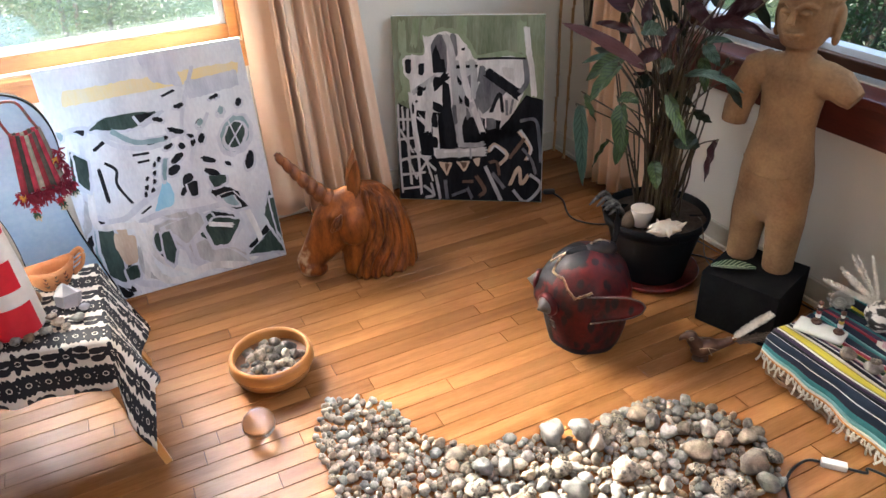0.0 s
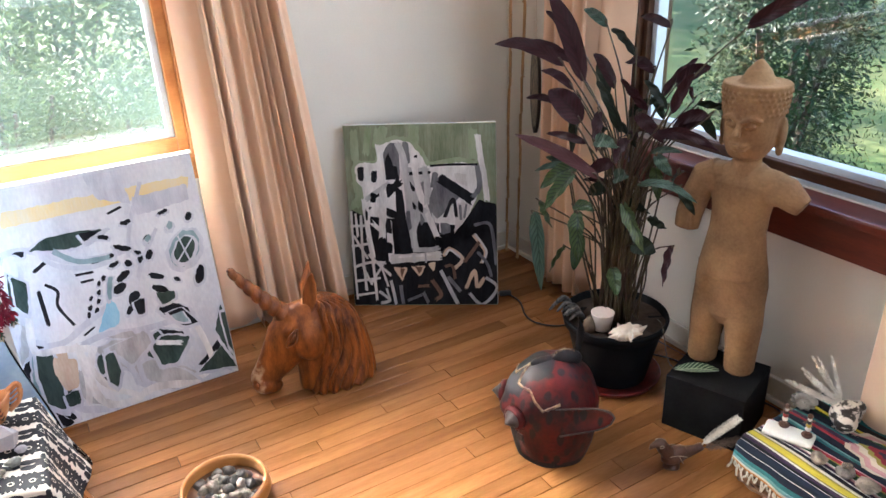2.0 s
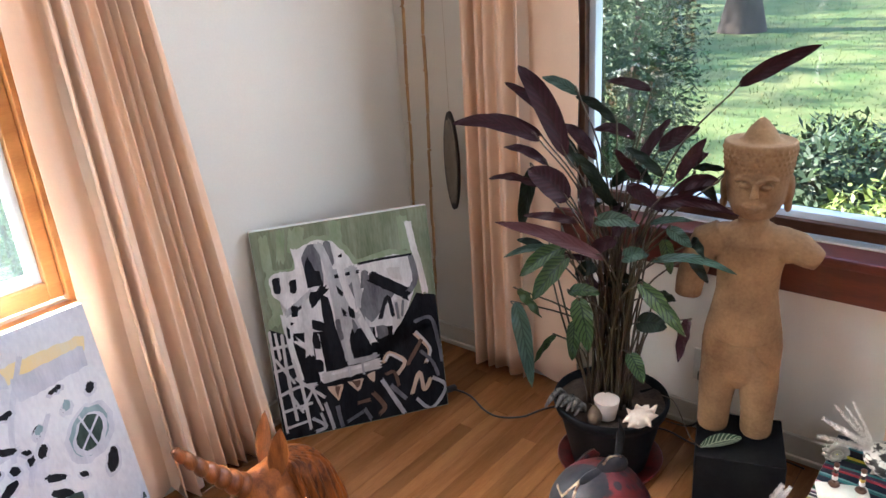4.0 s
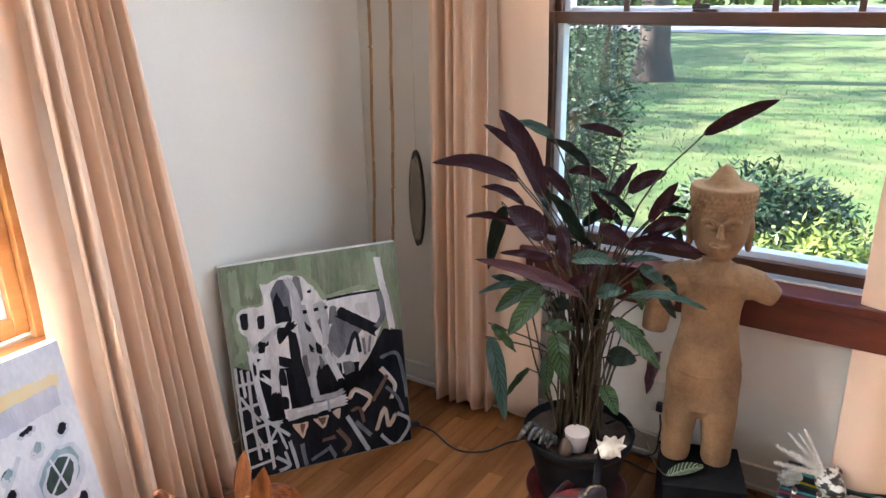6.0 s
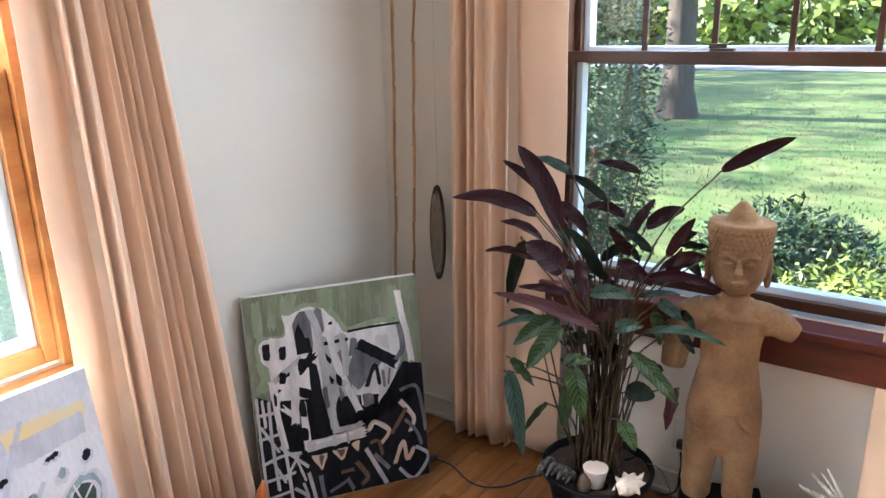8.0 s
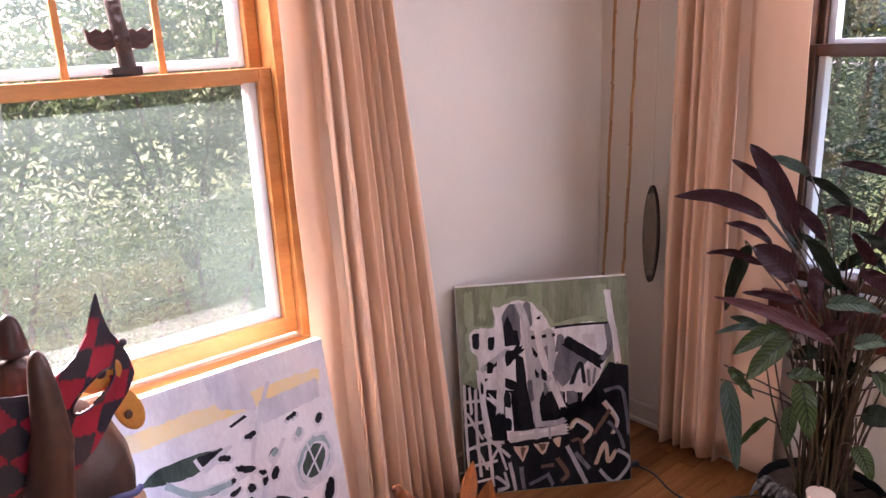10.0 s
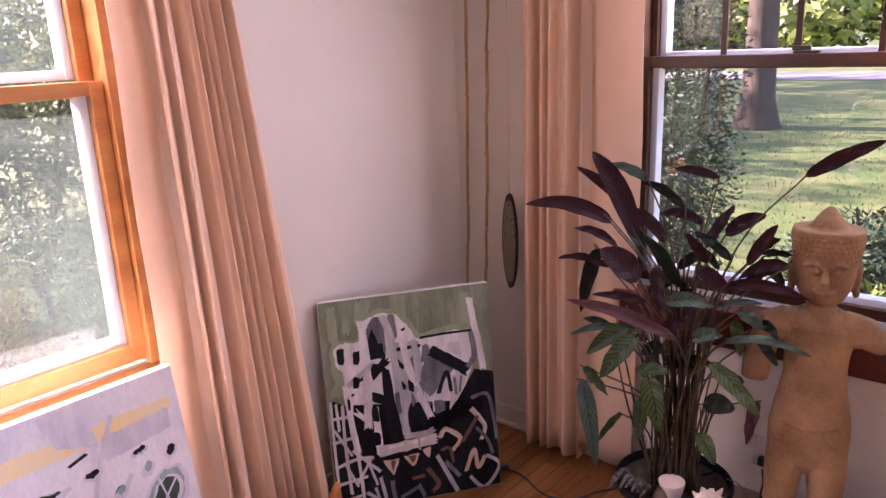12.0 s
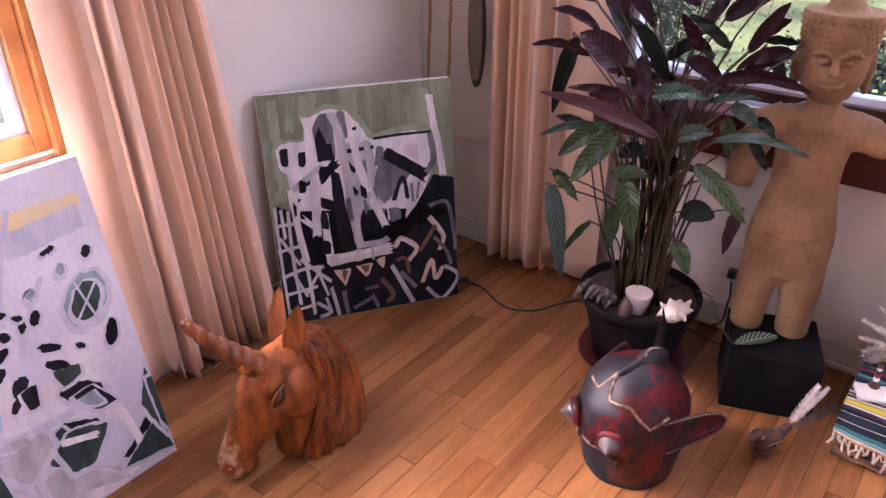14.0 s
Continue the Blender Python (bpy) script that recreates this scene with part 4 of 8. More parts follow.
art.stroke('slate', 0.031, 0.872, 0.780, 0.887, 0.667, 0.838, 0.605)
art.stroke('black', 0.022, 0.408, 0.701, 0.456, 0.651)
art.stroke('black', 0.025, 0.412, 0.602, 0.456, 0.553)
art.stroke('black', 0.019, 0.405, 0.740, 0.561, 0.745)
art.fill('black', 0.458, 0.836, 0.487, 0.844, 0.481, 0.820, 0.459, 0.818)
art.fill('black', 0.452, 0.386, 0.515, 0.464, 0.582, 0.376)
art.fill('black', 0.143, 0.574, 0.190, 0.569, 0.146, 0.530)
art.fill('black', 0.157, 0.462, 0.215, 0.436, 0.176, 0.389)
art.fill('black', 0.161, 0.345, 0.210, 0.330, 0.222, 0.276, 0.169, 0.291)
art.fill('black', 0.222, 0.538, 0.243, 0.444, 0.254, 0.532)
art.fill('slate', 0.554, 0.468, 0.602, 0.473, 0.574, 0.385)
art.stroke('slate', 0.016, 0.755, 0.567, 0.759, 0.487)
art.stroke('slate', 0.014, 0.798, 0.571, 0.781, 0.497)
art.stroke('slate', 0.022, 0.591, 0.659, 0.557, 0.573, 0.591, 0.515)
art.stroke('grey', 0.041, 0.357, 0.901, 0.392, 0.821, 0.407, 0.686, 0.421, 0.517, 0.443, 0.329)
art.stroke('white', 0.041, 0.231, 0.893, 0.245, 0.724, 0.236, 0.535, 0.222, 0.396)
art.stroke('white', 0.035, 0.145, 0.798, 0.151, 0.725, 0.151, 0.657)
art.stroke('white', 0.038, 0.269, 0.485, 0.275, 0.360, 0.278, 0.254)
art.stroke('white', 0.038, 0.457, 0.825, 0.476, 0.689, 0.517, 0.566, 0.594, 0.395)
art.stroke('grey', 0.031, 0.528, 0.777, 0.536, 0.667, 0.534, 0.576)
art.stroke('grey', 0.035, 0.531, 0.551, 0.461, 0.484, 0.429, 0.411)
art.stroke('white', 0.028, 0.110, 0.594, 0.224, 0.556)
art.stroke('white', 0.028, 0.218, 0.570, 0.129, 0.515, 0.209, 0.437)
art.stroke('white', 0.031, 0.112, 0.607, 0.127, 0.439, 0.151, 0.279)
art.stroke('grey', 0.028, 0.126, 0.604, 0.286, 0.692)
art.stroke('grey', 0.031, 0.429, 0.321, 0.554, 0.322, 0.603, 0.333)
art.stroke('white', 0.035, 0.628, 0.482, 0.633, 0.428)
art.stroke('pale', 0.057, 0.280, 0.270, 0.437, 0.277, 0.612, 0.287)
art.stroke('white', 0.016, 0.327, 0.282, 0.551, 0.293)
art.stroke('grey', 0.016, 0.431, 0.298, 0.434, 0.251)
art.stroke('grey', 0.013, 0.511, 0.303, 0.513, 0.249)
art.fill('black', 0.161, 0.641, 0.196, 0.641, 0.192, 0.588, 0.156, 0.587)
art.fill('black', 0.268, 0.689, 0.319, 0.690, 0.320, 0.647, 0.267, 0.637)
art.fill('black', 0.250, 0.497, 0.288, 0.488, 0.290, 0.410, 0.249, 0.422)
art.fill('black', 0.239, 0.367, 0.285, 0.364, 0.290, 0.305, 0.244, 0.303)
art.fill('slate', 0.389, 0.540, 0.418, 0.544, 0.430, 0.437, 0.404, 0.429)
art.fill('black', 0.474, 0.597, 0.503, 0.579, 0.510, 0.528, 0.476, 0.539)
art.fill('slate', 0.615, 0.474, 0.683, 0.470, 0.691, 0.418, 0.624, 0.403)
art.fill('black', 0.147, 0.512, 0.165, 0.494, 0.171, 0.467, 0.148, 0.474)
art.fill('slate', 0.578, 0.748, 0.622, 0.742, 0.591, 0.659, 0.560, 0.663)
art.fill('black', 0.480, 0.375, 0.535, 0.419, 0.560, 0.377)
art.fill('black', 0.117, 0.555, 0.133, 0.543, 0.132, 0.489, 0.115, 0.492)
art.fill('slate', 0.482, 0.533, 0.518, 0.488, 0.489, 0.453)
art.fill('tan', 0.286, 0.223, 0.386, 0.222, 0.345, 0.139)
art.fill('umber', 0.328, 0.218, 0.367, 0.218, 0.343, 0.154)
art.fill('tan', 0.406, 0.227, 0.512, 0.233, 0.469, 0.168)
art.fill('umber', 0.431, 0.224, 0.495, 0.228, 0.466, 0.184)
art.fill('tan', 0.521, 0.241, 0.582, 0.253, 0.566, 0.195)
art.stroke('tan', 0.022, 0.634, 0.285, 0.676, 0.326, 0.762, 0.270, 0.709, 0.214)
art.stroke('pale', 0.014, 0.648, 0.291, 0.680, 0.319, 0.746, 0.278)
art.stroke('tan', 0.020, 0.839, 0.403, 0.918, 0.307, 0.888, 0.241)
art.stroke('pale', 0.013, 0.851, 0.407, 0.925, 0.312, 0.899, 0.247)
art.stroke('tan', 0.024, 0.782, 0.097, 0.843, 0.199, 0.861, 0.106, 0.908, 0.159)
art.stroke('grey', 0.020, 0.918, 0.160, 0.996, 0.099, 0.893, 0.003, 0.806, 0.069)
art.stroke('slate', 0.020, 0.847, 0.456, 0.949, 0.461, 0.979, 0.341, 0.991, 0.233)
art.stroke('grey', 0.024, 0.614, 0.199, 0.665, 0.109, 0.719, 0.012)
art.stroke('umber', 0.022, 0.777, 0.251, 0.833, 0.312, 0.875, 0.359)
art.stroke('umber', 0.025, 0.551, 0.146, 0.608, 0.066, 0.571, 0.032)
art.stroke('slate', 0.025, 0.660, 0.166, 0.743, 0.080)
art.stroke('umber', 0.019, 0.641, 0.224, 0.691, 0.228, 0.709, 0.156)
art.stroke('slate', 0.019, 0.866, 0.306, 0.929, 0.239, 0.957, 0.164)
art.stroke('pale', 0.014, 0.020, 0.541, 0.019, 0.292, 0.025, 0.041)
art.stroke('pale', 0.016, 0.085, 0.517, 0.081, 0.319, 0.092, 0.093)
art.stroke('pale', 0.017, 0.122, 0.389, 0.148, 0.254, 0.161, 0.035)
art.stroke('pale', 0.014, 0.049, 0.529, 0.055, 0.401)
art.stroke('pale', 0.016, 0.011, 0.460, 0.110, 0.461)
art.stroke('pale', 0.016, 0.007, 0.346, 0.127, 0.359)
art.stroke('pale', 0.017, 0.014, 0.226, 0.125, 0.252, 0.234, 0.250)
art.stroke('pale', 0.016, 0.021, 0.145, 0.192, 0.163)
art.stroke('pale', 0.016, 0.032, 0.063, 0.163, 0.078)
art.stroke('pale', 0.016, 0.119, 0.298, 0.268, 0.176)
art.stroke('pale', 0.014, 0.071, 0.243, 0.131, 0.125)
art.stroke('pale', 0.016, 0.217, 0.240, 0.133, 0.138)
art.stroke('pale', 0.014, 0.027, 0.406, 0.113, 0.274)
art.stroke('pale', 0.014, 0.199, 0.243, 0.245, 0.114)
art.stroke('grey', 0.019, 0.180, 0.085, 0.250, 0.032, 0.189, 0.015)
art.stroke('grey', 0.019, 0.265, 0.148, 0.283, 0.066, 0.294, 0.006)
art.stroke('slate', 0.022, 0.333, 0.120, 0.336, 0.068, 0.345, 0.008)
art.stroke('slate', 0.019, 0.376, 0.029, 0.477, 0.063)
art.stroke('grey', 0.014, 0.231, 0.104, 0.251, 0.039)
art.stroke('umber', 0.019, 0.450, 0.112, 0.531, 0.116)
art.stroke('slate', 0.022, 0.486, 0.077, 0.520, 0.015)
art.hang(pb)


# ---- corner: poles and hanging ornament ----
def pole(x0, y0, x1, y1, seed):
    rng = random.Random(seed)
    t = thing("bamboo_pole", (x0, y0, 0), "thin straw-coloured bamboo pole leaning in the corner", "pole", "corner poles")
    bm = bmesh.new()
    pts, rad = [], []
    z = 0.0
    while z < 2.3:
        f = z / 2.3
        pts += [((x1 - x0) * f + rng.uniform(-1, 1) * 0.003, (y1 - y0) * f + rng.uniform(-1, 1) * 0.003, z + d) for d in (0, 0.006, 0.012)]
        rad += [0.0062, 0.0085, 0.0062]
        z += rng.uniform(0.11, 0.17)
    tube(bm, pts, rad, 8)
    part("cane", bm, M_BAMBOO, t, smooth=True)


pole(2.055, 2.985, 2.075, 2.93, 1)
pole(2.045, 2.885, 2.075, 2.83, 2)


def ornament():
    t = thing("hanging_ornament", (2.02, 2.725, 0.645), "long black wooden ellipse carved with pale zigzag lines on a thread", "ornament")
    hh, w = 0.375, 0.040
    bm = bmesh.new()
    n = 24
    ring = []
    for i in range(n):
        a = 2 * math.pi * i / n
        ring.append((w * math.cos(a) * (1 - 0.15 * abs(math.sin(a)) ** 3), hh / 2 + hh / 2 * math.sin(a)))
    lo = [bm.verts.new((-0.006, u, z)) for u, z in ring]
    hi = [bm.verts.new((0.006, u, z)) for u, z in ring]
    bm.faces.new(lo)
    bm.faces.new(hi[::-1])
    for i in range(n):
        bm.faces.new((lo[i], hi[i], hi[(i + 1) % n], lo[(i + 1) % n]))
    bmesh.ops.recalc_face_normals(bm, faces=bm.faces)
    part("board", bm, mat("black_stained_wood", (0.018, 0.013, 0.011), (0.03, 0.022, 0.018), rough=0.6), t)
    bm = bmesh.new()
    k = 0
    z = 0.03
    while z < hh - 0.03:
        half = w * math.sqrt(max(0.0, 1 - ((z - hh / 2) / (hh / 2)) ** 2)) - 0.006
        m = max(1, int(half / 0.010))
        for j in range(-m, m):
            u0, u1 = half * j / m, half * (j + 1) / m
            dz = 0.008 if (j + int(z / 0.055)) % 2 else -0.008
            tube(bm, [(-0.0066, u0, z), (-0.0066, u1, z + dz)], 0.0011, 4)
        z += 0.0068
        k += 1
    part("carved_line", bm, M_LINE, t, "pale incised zigzag lines")
    bm = bmesh.new()
    tube(bm, [(0, 0, hh - 0.004), (0, 0, H - 0.645)], 0.0008, 5)
    part("thread", bm, M_LINE, t, "fine pale thread")
    t.matrix_world = t.matrix_world @ pose(0, 0, 0, 0, 0, -12)


ornament()


def cable(name, pts, r, label, material=M_CORD, plug=None):
    t = thing(name, (0, 0, 0), label, "cord")
    bm = bmesh.new()
    tube(bm, curve_pts(pts, 60), r, 8)
    part("cord", bm, material, t, smooth=True)
    if plug:
        (x, y, z), turn, w, material2 = plug
        bm = boxed(-w / 2, w / 2, -0.011, 0.011, -0.009, 0.009, bevel=0.005)
        part("switch", bm, material2, t, at=pose(x, y, z, 0, 0, turn))
    return t


cable("power_cord", [(1.752, 2.625, 0.012), (1.79, 2.61, 0.01), (1.80, 2.53, 0.004), (1.755, 2.43, 0.004), (1.75, 2.36, 0.004), (1.80, 2.29, 0.004), (1.90, 2.24, 0.004), (2.03, 2.10, 0.004), (2.06, 1.80, 0.004), (2.075, 1.76, 0.10), (2.083, 1.765, 0.175)], 0.0034, "black power cord lying on the floor", plug=((1.785, 2.612, 0.0125), -25, 0.05, M_CORD))
cable("power_cord", [(1.36, 0.90, 0.004), (1.405, 0.99, 0.004), (1.45, 1.035, 0.004), (1.53, 1.05, 0.004), (1.57, 1.01, 0.006), (1.62, 0.955, 0.004), (1.66, 0.91, 0.004), (1.80, 0.40, 0.004)], 0.0034, "dark cord with a white inline switch", plug=((1.572, 1.005, 0.0095), -48, 0.06, M_WHITEPL))
cable("loose_cord", [(1.93, 1.98, 0.004), (2.0, 1.86, 0.004), (1.98, 1.74, 0.006), (2.03, 1.66, 0.004), (2.055, 1.5, 0.004), (2.05, 1.42, 0.004)], 0.003, "black cord looped on the floor behind the stand")


def outlet():
    t = thing("wall_outlet", (WX - 0.001, 1.766, 0.235), "cream wall outlet with a black plug in it", "outlet")
    part("cover_plate", boxed(-0.006, 0.0, -0.036, 0.036, -0.058, 0.058, bevel=0.002), M_TRIM, t)
    part("plug", boxed(-0.03, -0.0062, -0.013, 0.013, -0.045, -0.015, bevel=0.004), M_CORD, t, "black plug")


outlet()


# ---- carved unicorn head ----
def fused(name, bm, material, voxel, parent=None, smooth=2, label=""):
    """Overlapping bodies melted into one skin."""
    ob = mesh_ob(name, bm, material, True)
    r = ob.modifiers.new("melt", "REMESH")
    r.mode, r.voxel_size, r.use_smooth_shade = "VOXEL", voxel, True
    if smooth:
        s = ob.modifiers.new("soften", "SMOOTH")
        s.factor, s.iterations = 0.5, smooth
    if parent:
        ob.parent = parent
    if label:
        ob["label"] = label
    return ob


def ball(bm, c, r, seg=16, turn=None):
    m = Matrix.Translation(c) @ (turn or Matrix()) @ Matrix.Diagonal((*(r if isinstance(r, tuple) else (r, r, r)), 1))
    bmesh.ops.create_uvsphere(bm, u_segments=seg, v_segments=seg // 2 + 2, radius=1, matrix=m)


def worn_wood():
    """Carved wood whose muzzle has lost its stain."""
    m = mat("carved_reddish_wood", (0.33, 0.098, 0.014), (0.11, 0.027, 0.005), scale=7, fine=60, rough=0.45, bump=0.55, stretch=(5, 5, 1.2), contrast=(0.32, 0.68), Specular_IOR_Level=0.3)
    n, l = m.node_tree.nodes, m.node_tree.links
    b = n["Principled BSDF"]
    co, sep = n.new("ShaderNodeTexCoord"), n.new("ShaderNodeSeparateXYZ")
    l.new(co.outputs["Object"], sep.inputs[0])
    rg, nz, mul, edge, mx = n.new("ShaderNodeMapRange"), n.new("ShaderNodeTexNoise"), n.new("ShaderNodeMath"), n.new("ShaderNodeMapRange"), n.new("ShaderNodeMix")
    rg.inputs[1].default_value, rg.inputs[2].default_value = -0.125, -0.185
    l.new(sep.outputs["X"], rg.inputs[0])
    nz.inputs["Scale"].default_value, nz.inputs["Detail"].default_value = 32, 5
    l.new(co.outputs["Object"], nz.inputs["Vector"])
    mul.operation = "MULTIPLY"
    l.new(rg.outputs[0], mul.inputs[0])
    l.new(nz.outputs[0], mul.inputs[1])
    edge.inputs[1].default_value, edge.inputs[2].default_value = 0.42, 0.58
    l.new(mul.outputs[0], edge.inputs[0])
    mx.data_type = "RGBA"
    l.new(edge.outputs[0], mx.inputs[0])
    l.new(b.inputs["Base Color"].links[0].from_socket, mx.inputs[6])
    mx.inputs[7].default_value = (0.48, 0.30, 0.17, 1)
    l.new(mx.outputs[2], b.inputs["Base Color"])
    return m


def unicorn():
    # the head looks along -x; y is its side
    t = thing("unicorn_head", (0.868, 2.472, 0.0), "carved reddish wooden unicorn head standing on the floor", "sculpture", turn=-8)
    wood = worn_wood()

    def body(a, th, grow=0.0):
        """Neck seen from above: a turns from the throat (0) to the back, th climbs to the poll."""
        k = math.cos(th) ** 0.55
        cx = 0.072 - 0.050 * math.sin(th) ** 2
        return Vector((cx - (0.130 * k + grow) * math.cos(a), (0.080 * k + grow) * math.sin(a), 0.338 * math.sin(th)))
    bm = bmesh.new()
    rings = [[bm.verts.new(body(2 * math.pi * i / 40, th, -0.004)) for i in range(40)] for th in [1.54 * k / 16 for k in range(17)]]
    for p, q in zip(rings, rings[1:]):
        for i in range(40):
            bm.faces.new((p[i], p[(i + 1) % 40], q[(i + 1) % 40], q[i]))
    bm.faces.new(rings[0][::-1])
    bm.faces.new(rings[-1])
    # long face from the brow down to the muzzle, with rounded cheeks
    tube(bm, [(0.03, 0, 0.275), (-0.015, 0, 0.245), (-0.065, 0, 0.195), (-0.110, 0, 0.143), (-0.150, 0, 0.096), (-0.178, 0, 0.064), (-0.192, 0, 0.048)], [0.075, 0.100, 0.094, 0.070, 0.055, 0.049, 0.036], 28, squash=0.66, side=(0, 1, 0))
    ball(bm, (-0.172, 0, 0.052), (0.044, 0.043, 0.040), 20)
    ball(bm, (-0.152, 0, 0.036), (0.040, 0.036, 0.026), 20)
    for s in (-1, 1):
        ball(bm, (-0.004, s * 0.044, 0.205), (0.066, 0.042, 0.078), 24)
        ball(bm, (-0.072, s * 0.040, 0.262), (0.036, 0.026, 0.020), 16, pose(0, 0, 0, 0, -45, 0))
        ball(bm, (-0.186, s * 0.024, 0.070), (0.016, 0.014, 0.014), 12)
    fused("head", bm, wood, 0.005, t, 3)
    # mane carved in waving locks, one piece for each side
    for s in (-1, 1):
        bm = bmesh.new()
        na, nt = 110, 44
        rows = []
        for j in range(nt + 1):
            th = 1.50 * j / nt
            row = []
            for i in range(na + 1):
                f = i / na
                a0 = 0.72 + 0.80 * math.sin(math.pi / 2 * min(1.0, 1.6 * j / nt))
                a = a0 + (math.pi + 0.03 - a0) * f
                ph = 7.0 * f + 0.55 * math.sin(3.4 * th + 2.0 * f) + 0.35 * math.sin(7.1 * th + 5 * f)
                groove = abs(math.sin(math.pi * ph))
                fine = abs(math.sin(math.pi * (ph * 3 + 0.3)))
                g = 0.020 * groove ** 0.5 + 0.004 * fine - 0.002
                g *= min(1.0, 0.25 + f * 6) * (1 - 0.5 * (j / nt) ** 6)
                p = body(a, th, g)
                p.y *= s
                p.z = max(0.0, p.z + (0.012 * (1 - groove) if j == 0 else 0.0))
                row.append(bm.verts.new(p))
            rows.append(row)
        for p, q in zip(rows, rows[1:]):
            for i in range(na):
                bm.faces.new((p[i], p[i + 1], q[i + 1], q[i]))
        bmesh.ops.recalc_face_normals(bm, faces=bm.faces)
        mane = part("mane", bm, M_MANE, t, "mane carved in waving locks", smooth=True)
        mane.modifiers.new("thickness", "SOLIDIFY").thickness = 0.004
    # ears like hollow leaves
    for s in (-1, 1):
        bm = bmesh.new()
        base = Vector((0.000, s * 0.036, 0.318))
        tip = Vector((0.032 + 0.006 * s, s * 0.050, 0.452))
        ax = (tip - base).normalized()
        out = Vector((-0.60, -0.62, 0.15)) if s < 0 else Vector((-0.80, -0.30, 0.15))
        out = (out - ax * out.dot(ax)).normalized()
        sd = ax.cross(out)
        for face in (0, 1):
            rows = []
            for j in range(13):
                f = -0.08 + 1.08 * j / 12
                w = 0.028 * max(0.02, math.sin(math.pi * min(1, 0.22 + 0.78 * f))) ** 0.8
                rows.append([bm.verts.new(base.lerp(tip, f) + sd * w * u + out * ((-0.012 if face else 0.006) * (1 - u * u) * w / 0.028 * (-1 if not face else 1))) for u in [-1 + 2 * i / 8 for i in range(9)]])
            for p, q in zip(rows, rows[1:]):
                for i in range(8):
                    bm.faces.new((p[i], p[i + 1], q[i + 1], q[i]))
        bmesh.ops.remove_doubles(bm, verts=bm.verts, dist=0.0004)
        bmesh.ops.recalc_face_normals(bm, faces=bm.faces)
        part("ear", bm, M_UNI, t, smooth=True)
    # horn with a carved screw thread
    bm = bmesh.new()
    base, tip = Vector((-0.062, 0, 0.285)), Vector((-0.228, 0.012, 0.492))
    ax = (tip - base).normalized()
    e1 = ax.cross(Vector((0, 1, 0))).normalized()
    e2 = ax.cross(e1)
    rings = []
    for j in range(97):
        f = j / 96
        c = base.lerp(tip, f) + e1 * 0.006 * math.sin(math.pi * f)
        ring = []
        for i in range(20):
            a = 2 * math.pi * i / 20
            saw = (f * 7.2 - a / (2 * math.pi)) % 1.0
            r = (0.033 * (1 - f) + 0.013 * f) * (0.80 + 0.30 * math.sin(math.pi * saw) ** 0.6) * (1 if f < 0.97 else 0.6)
            ring.append(bm.verts.new(c + r * (math.cos(a) * e1 + math.sin(a) * e2)))
        rings.append(ring)
    for p, q in zip(rings, rings[1:]):
        for i in range(20):
            bm.faces.new((p[i], p[(i + 1) % 20], q[(i + 1) % 20], q[i]))
    bm.faces.new(rings[-1])
    bmesh.ops.recalc_face_normals(bm, faces=bm.faces)
    part("horn", bm, M_UNI, t, "dark spiral-carved horn", smooth=True)
    for s in (-1, 1):
        bm = bmesh.new()
        ball(bm, (-0.066, s * 0.066, 0.238), (0.022, 0.008, 0.011), turn=pose(0, 0, 0, 0, -55, 0))
        eye = part("eye", bm, M_UNI, t, smooth=True)
        bm = bmesh.new()
        tube(bm, curve_pts([(-0.090, s * 0.060, 0.205), (-0.080, s * 0.069, 0.245), (-0.050, s * 0.070, 0.268)], 12), 0.0045, 6)
        tube(bm, curve_pts([(-0.090, s * 0.060, 0.205), (-0.060, s * 0.073, 0.224), (-0.050, s * 0.070, 0.268)], 12), 0.004, 6)
        part("eyelid", bm, M_UNI, eye, smooth=True)
        bm = bmesh.new()
        ball(bm, (-0.202, s * 0.026, 0.066), (0.006, 0.008, 0.006), 10)
        part("nostril", bm, M_MANE, t, "dark carved nostril", smooth=True)
    return t


unicorn()


# ---- sandstone figure on its black stand ----
tagged(mesh_ob("black_stand", boxed(-0.115, 0.115, -0.12, 0.12, 0, 0.183, bevel=0.003), M_BLACKBOX), "low black painted wooden block under the statue", "stand").matrix_world = pose(1.852, 1.565, 0, 0, 0, 20)


